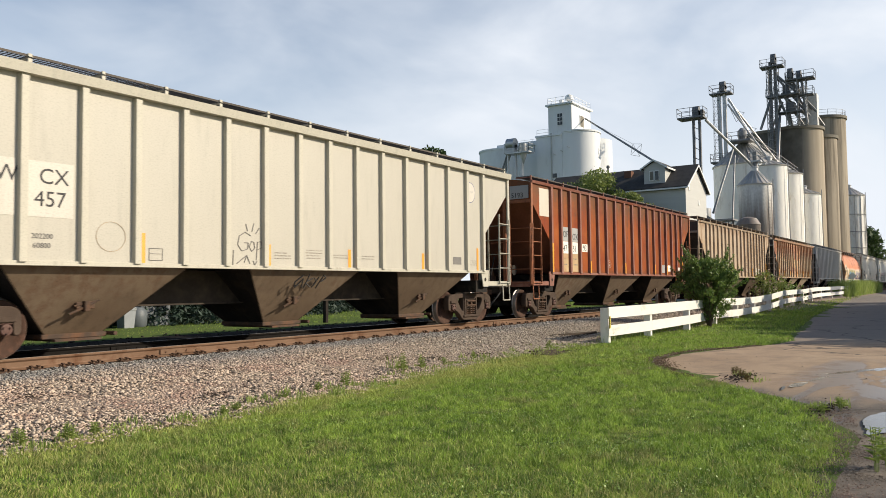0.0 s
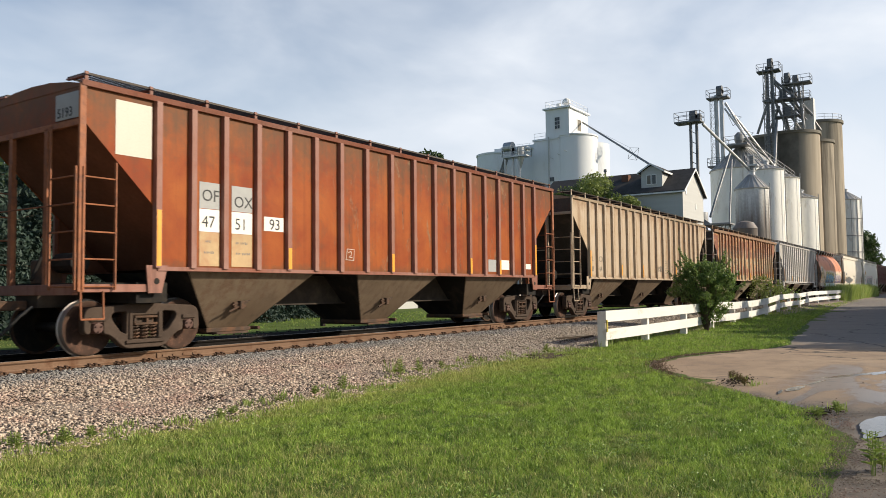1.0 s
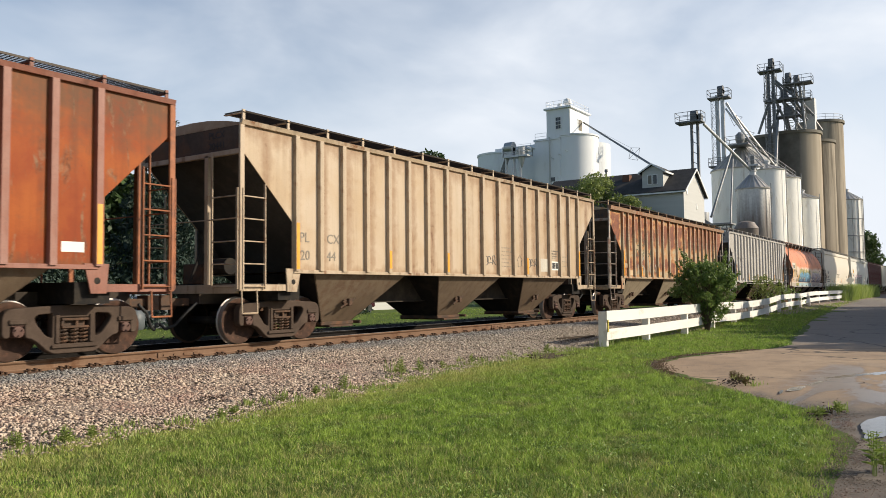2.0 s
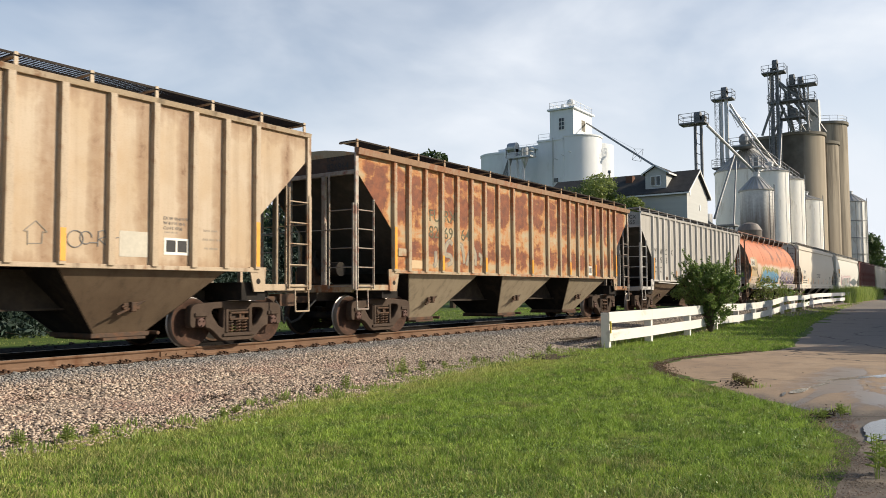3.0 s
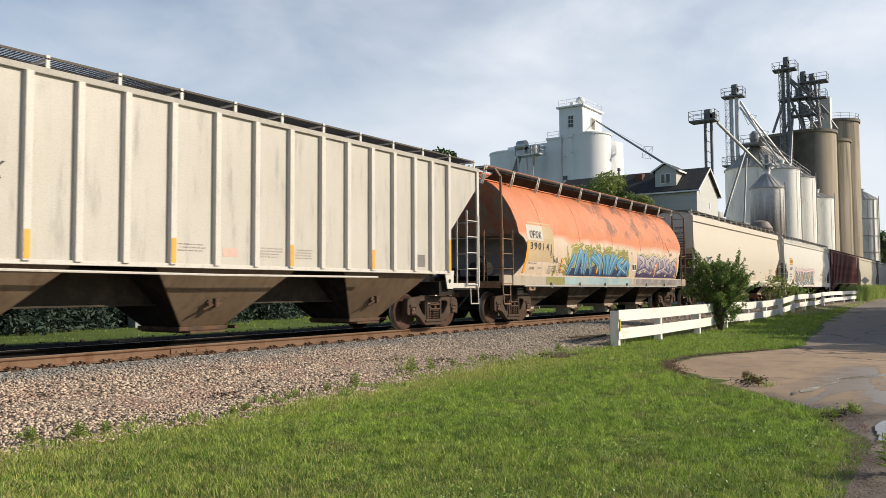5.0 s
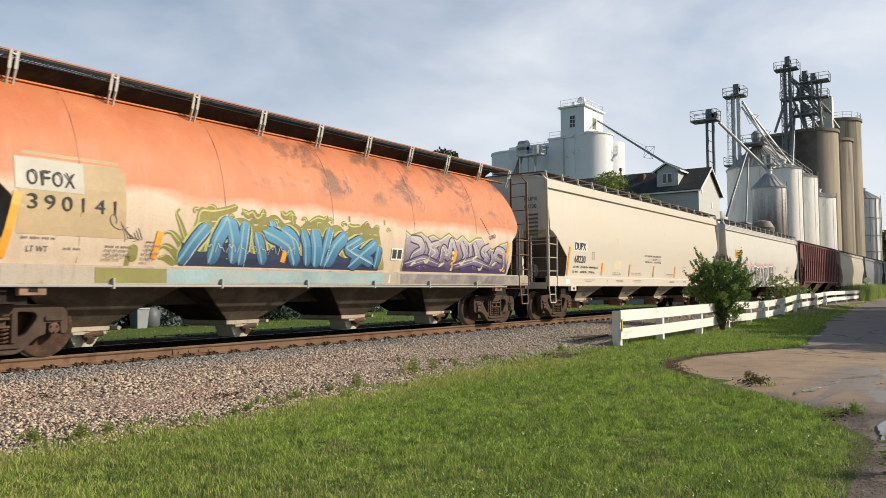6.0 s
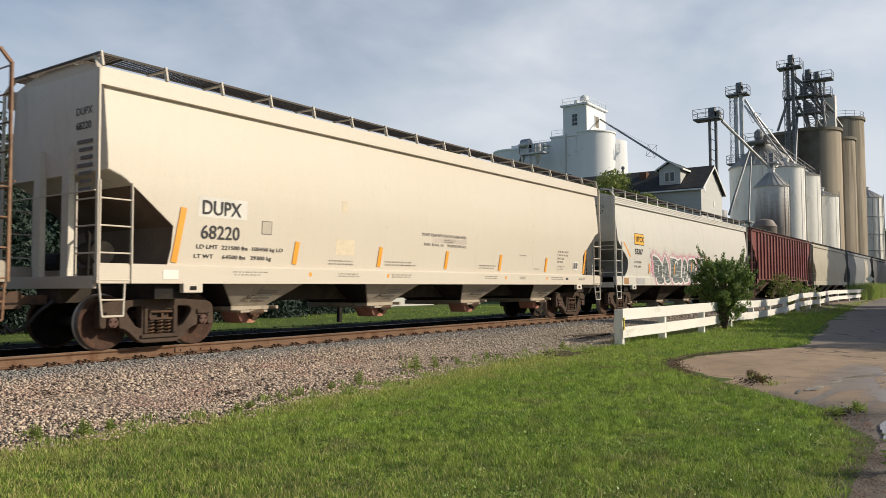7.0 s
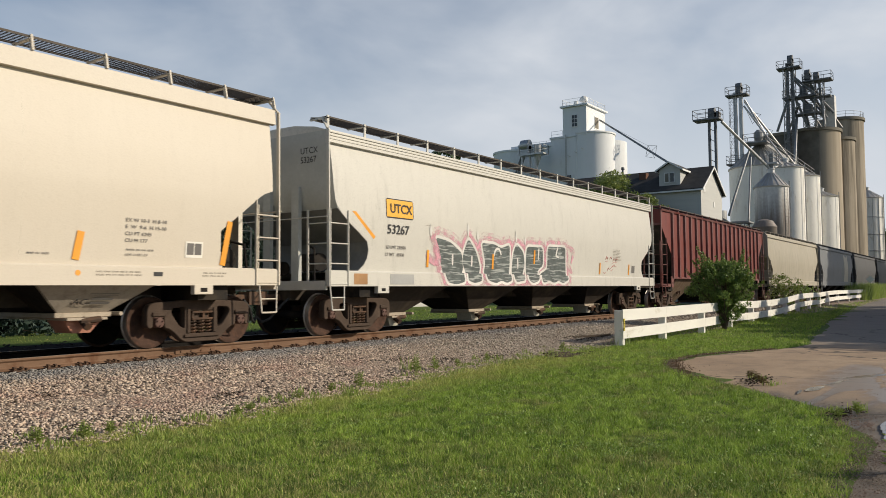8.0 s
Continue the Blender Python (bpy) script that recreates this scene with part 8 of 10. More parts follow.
    loops = ([(3.81, 2.31), (4.47, 2.22), (5.04, 1.95), (5.12, 1.53), (5.06, 1.40), (5.14, 1.20), (4.72, 1.12), (4.33, 1.17), (4.21, 1.39), (4.09, 1.65)],
             [(5.31, 2.36), (5.73, 2.0), (5.96, 1.59), (5.91, 1.41), (5.97, 1.23), (5.62, 1.15), (5.27, 1.23), (5.27, 1.41), (5.10, 1.63), (5.08, 1.92)],
             [(5.97, 2.27), (6.66, 2.25), (7.02, 2.15), (7.50, 2.28), (7.54, 1.68), (7.51, 1.43), (7.59, 1.24), (7.26, 1.16), (7.0, 1.25), (6.71, 1.15), (6.27, 1.24), (6.15, 1.44), (6.22, 1.70)],
             [(7.88, 2.32), (8.32, 2.09), (8.43, 1.70), (8.31, 1.44), (8.37, 1.25), (7.80, 1.19), (7.66, 1.46), (7.71, 2.07)],
             [(8.50, 2.26), (9.52, 2.28), (9.60, 1.72), (9.25, 1.57), (9.27, 1.25), (8.82, 1.16), (8.56, 1.30), (8.48, 1.75)],
             [(9.84, 2.32), (11.09, 2.34), (11.14, 1.82), (11.20, 1.45), (11.28, 1.29), (10.85, 1.16), (10.54, 1.26), (10.22, 1.16), (9.92, 1.26), (9.49, 1.16), (9.37, 1.43), (9.88, 1.61)])
    for k, loop in enumerate(loops):
        loop = rounded(loop, 0.14)
        spray_shape(car, over, grown(loop, 0.30), 0.0020 + 0.0003 * k, haze, "spray_halo")
        spray_shape(car, over, grown(loop, 0.20), 0.0040 + 0.0003 * k, veil, "spray_halo", "thin pink sprayed halo" if k == 0 else "")
        spray_shape(car, over, grown(loop, 0.075), 0.0060 + 0.0003 * k, white, "spray_outline", "white sprayed outline" if k == 0 else "")
    for k, loop in enumerate(loops):
        spray_shape(car, over, rounded(loop, 0.14), 0.0085, fill, "spray_letter", "dark grey hatched spray-painted letter" if k == 0 else "")
    for pts in ([(3.62, 2.42), (3.97, 1.84), (4.11, 1.48)], [(3.45, 1.87), (4.01, 1.60)], [(11.23, 2.38), (11.72, 2.21), (11.56, 1.83)], [(11.30, 1.75), (11.68, 1.50)]):
        ribbon(car, w, pts, 0.22, 0.0115, veil, "spray_flare", "", 0.4)
    for x, z, h in ((3.62, 2.30, 0.34), (5.30, 2.40, 0.40), (5.78, 2.30, 0.28), (7.86, 2.36, 0.34), (8.40, 2.30, 0.26), (9.72, 2.30, 0.26)):
        ribbon(car, w, [(x, z), (x - 0.03, z + h)], 0.09, 0.0120, white, "spray_spike", "", 0.1)
    for pts in ([(4.60, 1.91), (4.62, 1.62)], [(5.52, 1.89), (5.53, 1.61)], [(7.98, 1.91), (8.03, 1.58)], [(9.27, 2.24), (9.26, 1.89)], [(10.55, 2.32), (10.41, 2.04), (10.67, 1.99)], [(6.62, 1.88), (6.72, 2.12), (6.92, 2.14), (7.04, 1.96)]):
        ribbon(car, w, pts, 0.075, 0.0105, white, "spray_line", "", 0.7)
    patch(car, 2.0, 2.9, 1.12, 1.36, -1.552, M["label_grey"], "worn_patch")
    patch(car, 0.75, 1.2, 1.12, 1.36, -1.552, plain("rust_patch", (0.45, 0.26, 0.13), 0.8, var=0.4), "worn_patch")
    for x, z, ww, n in ((15.0, 2.4, 0.8, 8), (3.4, 2.62, 0.25, 2)):
        bars(car, x, -1.545, z, ww, n, M["dim_ink"])
    painted(car, w, (16.9, 17.2, lambda x: (1.58, 1.85)), 0.008, M["faded_ink"], "placard")
    bm = bmesh.new()
    r = random.Random(2)
    for k in range(16):
        a, z = r.uniform(14.2, 15.3), r.uniform(1.55, 2.1)
        skin_line(bm, w, [(a, z), (a + r.uniform(0.05, 0.15), z + r.uniform(-0.1, 0.12)), (a + 0.2, z + r.uniform(-0.05, 0.1))], 0.008, 0.006)
    part("scrawl", bm, plain("red_scrawl", (0.50, 0.16, 0.13), 0.7), car, "small red sprayed scrawl")
    for s, z in (("UTCX", 3.98), ("53267", 3.78)):
        lettering(s, 0.14, M["ink"], car, Matrix.Translation((0.115, -0.55, z)) @ pose(0, 0, 0, 90, 0, -90), "lettering", 0.002)


def far_cars():
    ribbed_car(152.9, "dark maroon ribbed grain hopper car", P["maroon"], P["maroon_rib"], spread(1.45, 16.7, 19), 18.1, 4.30, bay_mat=P["brown_bay"], keyed=False)
    for x, L, label, m in ((172.2, 17.2, "sand-coloured smooth-sided grain hopper car", "sand"), (190.6, 18.3, "slate grey smooth-sided grain hopper car with spray paint low down", "slate"),
                           (210.3, 18.3, "black smooth-sided hopper car", "coal"), (230.0, 18.3, "black smooth-sided hopper car", "coal"), (249.7, 18.3, "dark slate hopper car", "slate")):
        car = shell_car(x, label, L, FLAT, ENDS, LEVELS, P[m], P[m], P[m], P[m], [3.4, 7.2, L - 7.2, L - 3.4], P["grey_bay"] if m == "sand" else M["black"], M["iron"], 0.2, (1.10, 1.42), 4.53, keyed=False,
                        corner_top=4.50, board_foot=4.36)
        if m == "slate":
            painted(car, FLAT, (L - 5.5, L - 3.2, lambda q: (1.45, 3.9 + 0.1 * math.sin(q * 3))), 0.004, P["sand"], "spray_band", "pale sprayed band")


cream_car()
red_car()
tan_car()
rusty_car()
grey_car()
orange_car()
ivory_car()
silver_car()
far_cars()


def clear_kit():
    holder = TRUCK_KIT["wheel"].parent
    for o in list(holder.children) + [holder]:
        bpy.data.objects.remove(o)


clear_kit()

# ---- the grain elevator across the track ----
def stained_bin(name):
    """Galvanised steel with rust-brown runs that start from a ragged line."""
    n = Nodes(name)
    v, run = n.coords((1, 1, 1), (2, 1, 0)), n.coords((1.2, 1.2, 0.07), (3, 1, 2))
    tc, sep = n.put("TexCoord"), n.put("SeparateXYZ")
    n.link(tc.outputs["Object"], sep.inputs[0])
    lines, fine = n.noise(run, 1.6, 5, 0.65), n.noise(v, 4, 4)
    c = n.mix(n.span(fine, 0.3, 0.7), (0.52, 0.51, 0.49), (0.66, 0.645, 0.61))
    down = n.span(n.math("ADD", sep.outputs["Z"], n.math("MULTIPLY", lines, 9.0)), 17.2, 13.6)
    c = n.mix(n.math("MULTIPLY", down, 0.85), c, n.mix(n.span(lines, 0.35, 0.6), (0.16, 0.105, 0.07), (0.07, 0.052, 0.042)))
    return n.done(c, 0.55, n.math("SUBTRACT", 0.25, n.math("MULTIPLY", down, 0.25)), fine, 0.1)


def sooty_shaded_side(name):
    """Tan concrete; one half is coloured dark with a ragged edge, for runs of grain dust and soot and for its shaded
    side.
    """
    n = Nodes(name)
    v, run = n.coords(), n.coords((1, 1, 0.05))
    fine, lines = n.noise(v, 0.8, 5), n.noise(run, 0.9, 5, 0.65)
    tc, sep = n.put("TexCoord"), n.put("SeparateXYZ")
    n.link(tc.outputs["Object"], sep.inputs[0])
    c = n.mix(n.span(lines, 0.3, 0.7), (0.30, 0.255, 0.195), (0.43, 0.37, 0.29))
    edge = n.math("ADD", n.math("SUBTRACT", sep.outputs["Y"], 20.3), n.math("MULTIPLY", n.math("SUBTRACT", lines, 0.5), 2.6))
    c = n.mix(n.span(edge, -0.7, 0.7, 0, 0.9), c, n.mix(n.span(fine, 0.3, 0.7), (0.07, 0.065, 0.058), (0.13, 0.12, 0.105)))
    return n.done(c, 0.9, 0, lines, 0.2)


E_M = {
    "sooty_shaded_side": sooty_shaded_side("half_sooty_concrete"),
    "white": plain("white_concrete", (0.80, 0.815, 0.82), 0.85, var=0.10, broad=0.18, fine=3, stretch=(1, 1, 0.35), bump=0.1, dirt=(0.56, 0.55, 0.52), dirty=0.10),
    "concrete": plain("bare_concrete", (0.40, 0.345, 0.27), 0.9, var=0.30, broad=0.5, fine=5, stretch=(1, 1, 0.06), bump=0.2, dirt=(0.13, 0.11, 0.085), dirty=0.40),
    "dark_concrete": plain("sooty_concrete", (0.115, 0.11, 0.10), 0.9, var=0.3, broad=0.4, fine=4, stretch=(1, 1, 0.1), bump=0.2, dirt=(0.06, 0.057, 0.052), dirty=0.4),
    "cap": plain("concrete_cap", (0.22, 0.20, 0.165), 0.9, var=0.2),
    "bin_white": plain("white_bin_steel", (0.88, 0.855, 0.79), 0.6, 0.0, var=0.10, broad=0.6, fine=6, stretch=(1, 1, 0.3), dirt=(0.58, 0.52, 0.43), dirty=0.16),
    "bin_steel": stained_bin("galvanised_steel"),
    "roof_steel": plain("galvanised_roof", (0.50, 0.47, 0.42), 0.5, 0.5, var=0.2),
    # lattice and dark steel are lightened a little for the haze of distance
    "lattice": plain("grey_lattice_steel", (0.25, 0.255, 0.26), 0.6, 0.4, var=0.25),
    "pale_steel": plain("pale_spout_steel", (0.50, 0.50, 0.50), 0.45, 0.6, var=0.2),
    "dark_steel": plain("dark_weathered_steel", (0.175, 0.18, 0.19), 0.7, 0.3, var=0.3),
    "siding": plain("white_siding", (0.50, 0.50, 0.475), 0.7, var=0.08, stretch=(0.2, 0.2, 6), fine=4),
    "shingle": plain("dark_shingles", (0.075, 0.070, 0.066), 0.9, var=0.3, broad=1.5, fine=10),
    "trim": plain("white_trim", (0.78, 0.78, 0.76), 0.6, var=0.06),
    "glass": plain("dark_pane", (0.03, 0.035, 0.04), 0.12, var=0.1, bump=0.0),
}


def railing(bm, pts, h=1.05, r=0.035, close=True):
    ring = pts + pts[:1] if close else pts
    for a, b in zip(ring, ring[1:]):
        a, b = Vector(a), Vector(b)
        for k in (0.5, 1.0):
            rod(bm, a + Vector((0, 0, h * k)), b + Vector((0, 0, h * k)), r, 4)
        n = max(1, int((b - a).length / 1.1))
        for i in range(n + 1):
            p = a + (b - a) * i / n
            rod(bm, p, p + Vector((0, 0, h)), r, 4)
    return bm


def round_silo(e, name, x, y, r, z0, z1, material, sides=40, cap=None):
    bm = bmesh.new()
    lathe(bm, [(r, z0), (r, z1)], "z", sides, (x, y, 0))
    o = part(name, bm, material, e, smooth=True)
    if cap:
        bm = bmesh.new()
        lathe(bm, [(r + 0.22, z1), (r + 0.22, z1 + 0.45)], "z", sides, (x, y, 0))
        part("rim", bm, cap, o, smooth=True)
    return o


def grain_bin(x, y, r, eave, peak, material, label, bands=10, roof_ribs=20, stiffeners=0):
    """A corrugated steel bin with a ribbed cone roof."""
    e = thing("grain_bin", Matrix.Translation((x, y, 0)), label, "grain bin", "grain bins")
    bm = bmesh.new()
    prof, n = [], int(eave / 0.42)
    for i in range(n):
        z = eave * i / n
        prof += [(r, z), (r + 0.02, z + eave / n * 0.5)]
    prof.append((r, eave))
    lathe(bm, prof, "z", 36)
    part("wall", bm, material, e, smooth=True)
    bm = bmesh.new()
    lathe(bm, [(r + 0.12, eave - 0.06), (r + 0.14, eave + 0.04), (0.45, peak), (0.01, peak + 0.02)], "z", 36)
    part("cone_roof", bm, E_M["roof_steel"], e, smooth=True)
    bm = bmesh.new()
    for i in range(roof_ribs):
        a = 2 * math.pi * i / roof_ribs
        c, s = math.cos(a), math.sin(a)
        beam(bm, ((r + 0.12) * c, (r + 0.12) * s, eave + 0.07), (0.45 * c, 0.45 * s, peak + 0.04), 0.09, 0.09)
    part("roof_ribs", bm, E_M["pale_steel"], e)
    bm = bmesh.new()
    lathe(bm, [(0.42, peak - 0.1), (0.42, peak + 0.45), (0.5, peak + 0.45), (0.5, peak + 0.55), (0.05, peak + 0.7)], "z", 14)
    part("vent_cap", bm, E_M["pale_steel"], e, smooth=True)
    if stiffeners:
        for i in range(stiffeners):
            bm = bmesh.new()
            a = 2 * math.pi * i / stiffeners
            beam(bm, ((r + 0.05) * math.cos(a), (r + 0.05) * math.sin(a), 0), ((r + 0.05) * math.cos(a), (r + 0.05) * math.sin(a), eave), 0.10, 0.06)
            part("stiffener", bm, E_M["pale_steel"], e)
        for z in (eave * 0.45, eave * 0.62, eave * 0.8):
            bm = bmesh.new()
            for i in range(36):
                a, b = 2 * math.pi * i / 36, 2 * math.pi * (i + 1) / 36
                rod(bm, ((r + 0.1) * math.cos(a), (r + 0.1) * math.sin(a), z), ((r + 0.1) * math.cos(b), (r + 0.1) * math.sin(b), z), 0.06, 4)
            part("wind_ring", bm, E_M["lattice"], e)
    # a vertical ladder on the side that faces the track
    bm = bmesh.new()
    for d in (-0.22, 0.22):
        rod(bm, (-0.5 + d, -r - 0.18, 0), (-0.5 + d, -r - 0.18, eave + 0.6), 0.035, 4)
    for i in range(int(eave / 0.4)):
        rod(bm, (-0.72, -r - 0.18, 0.3 + i * 0.4), (-0.28, -r - 0.18, 0.3 + i * 0.4), 0.022, 4)
    part("ladder", bm, E_M["lattice"], e)
    return e


def lattice(bm, x, y, z0, z1, w, bay=1.5, r=0.06, dark=None):
    for a in (-1, 1):
        for b in (-1, 1):
            rod(bm, (x + a * w / 2, y + b * w / 2, z0), (x + a * w / 2, y + b * w / 2, z1), r, 4)
    n = max(1, int((z1 - z0) / bay))
    for i in range(n):
        p, q = z0 + (z1 - z0) * i / n, z0 + (z1 - z0) * (i + 1) / n
        for a, b, c, d in ((-1, -1, 1, -1), (1, -1, 1, 1), (1, 1, -1, 1), (-1, 1, -1, -1)):
            u, v = (x + a * w / 2, y + b * w / 2), (x + c * w / 2, y + d * w / 2)
            rod(bm, (*u, p), (*v, p), r * 0.7, 4)
            rod(bm, (*u, p), (*v, q), r * 0.6, 4) if i % 2 else rod(bm, (*v, p), (*u, q), r * 0.6, 4)
    return bm


def deck(bm, x, y, z, wx, wy):
    box(bm, x - wx / 2, x + wx / 2, y - wy / 2, y + wy / 2, z - 0.18, z)
    return bm


def deck_rail(x, y, z, wx, wy):
    return railing(bmesh.new(), [(x - wx / 2, y - wy / 2, z), (x + wx / 2, y - wy / 2, z), (x + wx / 2, y + wy / 2, z), (x - wx / 2, y + wy / 2, z)])


def leg_head(bm, x, y, z, r=0.55):
    """The rounded head of a bucket elevator with its motor."""
    rod(bm, (x, y - 0.35, z), (x, y + 0.35, z), r, 14)
    box(bm, x - r, x + r, y - 0.35, y + 0.35, z - 0.9, z)
    box(bm, x + r, x + r + 0.5, y - 0.3, y + 0.2, z - 0.3, z + 0.15, 0.05)
    return bm


def white_elevator():
    e = thing("grain_elevator", Matrix.Identity(4), "tall white concrete grain elevator with a square head house", "grain elevator")
    bm = bmesh.new()
    box(bm, 95.0, 101.0, 44.8, 48.6, 0, 21.9)
    part("main_block", bm, E_M["white"], e)
    round_silo(e, "silo", 98.36, 44.23, 3.3, 0, 22.3, E_M["white"])
    round_silo(e, "silo", 102.9, 44.35, 3.3, 0, 22.0, E_M["white"])
    bm = bmesh.new()
    lathe(bm, [(3.42, 22.3), (3.42, 22.5)], "z", 40, (98.36, 44.23, 0))
    box(bm, 94.85, 101.1, 44.8, 48.7, 21.9, 22.15)
    part("roof_slab", bm, E_M["white"], e)
    bm = bmesh.new()
    box(bm, 96.2, 101.2, 48.6, 53.3, 0, 21.2)
    part("side_block", bm, E_M["white"], e)
    bm = bmesh.new()
    box(bm, 95.9, 101.4, 48.5, 53.6, 21.2, 21.45)
    box(bm, 97.0, 100.0, 48.7, 56.0, 21.45, 22.0)
    part("gallery", bm, E_M["white"], e)
    tank = round_silo(e, "side_silo", 97.4, 55.3, 3.35, 0, 20.9, E_M["white"])
    bm = bmesh.new()
    lathe(bm, [(3.45, 20.8), (3.45, 21.05), (0.3, 21.6)], "z", 40, (97.4, 55.3, 0))
    part("roof", bm, E_M["white"], tank, smooth=True)
    head = None
    bm = bmesh.new()
    box(bm, 95.05, 101.3, 43.3, 46.75, 22.1, 26.0)
    head = part("head_house", bm, E_M["white"], e)
    bm = bmesh.new()
    box(bm, 94.75, 101.6, 43.0, 47.05, 26.0, 26.22)
    part("roof", bm, E_M["white"], head)
    for x0, x1, y0, y1 in ((95.0, 95.06, 44.55, 45.4), ):
        bm = bmesh.new()
        box(bm, x0 - 0.04, x1, y0, y1, 23.2, 24.9)
        wdw = part("window", bm, E_M["trim"], head)
        for r_ in range(3):
            for c_ in range(2):
                bm = bmesh.new()
                box(bm, x0 - 0.07, x0 - 0.02, y0 + 0.08 + c_ * 0.38, y0 + 0.40 + c_ * 0.38, 23.28 + r_ * 0.54, 23.74 + r_ * 0.54)
                part("pane", bm, E_M["glass"], wdw)
    bm = bmesh.new()
    box(bm, 97.6, 98.9, 43.22, 43.32, 23.2, 24.9)
    wdw = part("window", bm, E_M["trim"], head)
    bm = bmesh.new()
    box(bm, 97.72, 98.78, 43.19, 43.24, 23.3, 24.8)
    part("pane", bm, E_M["cap"], wdw)
    bm = bmesh.new()
    box(bm, 94.93, 95.02, 45.6, 46.3, 16.2, 16.75)
    part("window", bm, E_M["glass"], e)
    bm = bmesh.new()
    railing(bm, [(95, 43.3, 26.2), (101.3, 43.3, 26.2), (101.3, 46.75, 26.2), (95, 46.75, 26.2)], 0.9, 0.022)
    railing(bm, [(95.2, 46.9, 22.1), (95.2, 48.6, 22.1)], 0.9, 0.025, False)
    railing(bm, [(96.2, 48.7, 21.45), (96.2, 53.3, 21.45)], 0.6, 0.02, False)
    part("roof_railing", bm, E_M["trim"], e)
    bm = bmesh.new()
    lathe(bm, [(0.26, 26.2), (0.26, 27.0), (0.56, 27.05), (0.60, 27.3), (0.46, 27.62), (0.2, 27.8), (0.02, 27.84)], "z", 16, (97.2, 44.6, 0))
    lathe(bm, [(0.3, 26.2), (0.3, 26.9), (0.02, 27.0)], "z", 12, (96.0, 45.2, 0))
    part("roof_ventilator", bm, E_M["trim"], e, smooth=True)
    bm = bmesh.new()
    rod(bm, (94.9, 46.3, 0), (94.9, 46.3, 22.3), 0.10, 6)
    for k in range(3):
        rod(bm, (94.9, 43.6 + 1.0 * k, 20.0 - 0.4 * k), (94.6, 43.9 + 1.0 * k, 20.2 - 0.4 * k), 0.05, 4)
    part("down_pipe", bm, E_M["siding"], e)
    # dust collector and small leg in front of the side silo
    d = thing("dust_collector", Matrix.Identity(4), "grey steel dust collector on a platform by the white silo", "machine")
    for p, q, r in (((92.0, 50.2, 0), (92.0, 50.2, 20.0), 0.16), ((92.0, 51.4, 0), (92.0, 51.4, 20.0), 0.16), ((92.0, 49.3, 0), (92.0, 49.3, 20.4), 0.24)):
        bm = bmesh.new()
        rod(bm, p, q, r, 8)
        part("leg", bm, E_M["pale_steel"], d)
    for k in range(3):
        bm = bmesh.new()
        rod(bm, (92.0, 53.6 + 0.5 * k, 12.0), (92.0, 51.0 + 0.25 * k, 19.6), 0.12, 6)
        part("brace", bm, E_M["lattice"], d)
    bm = bmesh.new()
    deck(bm, 92.0, 49.6, 19.6, 1.6, 3.6)
    part("railing", deck_rail(92.0, 49.6, 19.6, 1.6, 3.6), E_M["pale_steel"], part("platform", bm, E_M["pale_steel"], d))
    bm = bmesh.new()
    rod(bm, (92.0, 51.4, 20.9), (92.0, 50.2, 20.9), 0.75, 14)
    box(bm, 91.6, 92.5, 50.2, 51.9, 19.6, 21.0, 0.1)
    lathe(bm, [(0.05, 18.0), (0.55, 19.6), (0.55, 20.8)], "z", 12, (92.0, 49.0, 0))
    part("cyclone", bm, E_M["pale_steel"], d, smooth=True)
    # long spout to the scale house
    s = thing("grain_spout", Matrix.Identity(4), "long inclined steel grain spout from the head house to the dormer", "spout")
    bm = bmesh.new()
    a, b = Vector((99.0, 43.1, 24.6)), Vector((75.6, 25.2, 13.55))
    rod(bm, a, b, 0.115, 8)
    part("tube", bm, E_M["lattice"], s)
    bm = bmesh.new()
    m = a + (b - a) * 0.76
    for u, v in (((0, 0.9, -0.7), (0, -0.6, -1.1)), ((0, -0.6, -1.1), (0, -1.0, 0.9)), ((0, -1.0, 0.9), (0, 0.5, 1.1)), ((0, 0.5, 1.1), (0, 0.9, -0.7)), ((0, 0.9, -0.7), (0, -1.0, 0.9)), ((0, -0.6, -1.1), (0, 0.5, 1.1))):
        rod(bm, m + Vector(u) * 0.66, m + Vector(v) * 0.66, 0.022, 4)
    rod(bm, a + Vector((0, 0, -0.1)), m + Vector((0, 0.3, 0.7)), 0.012, 4)
    part("truss_stay", bm, E_M["lattice"], s)


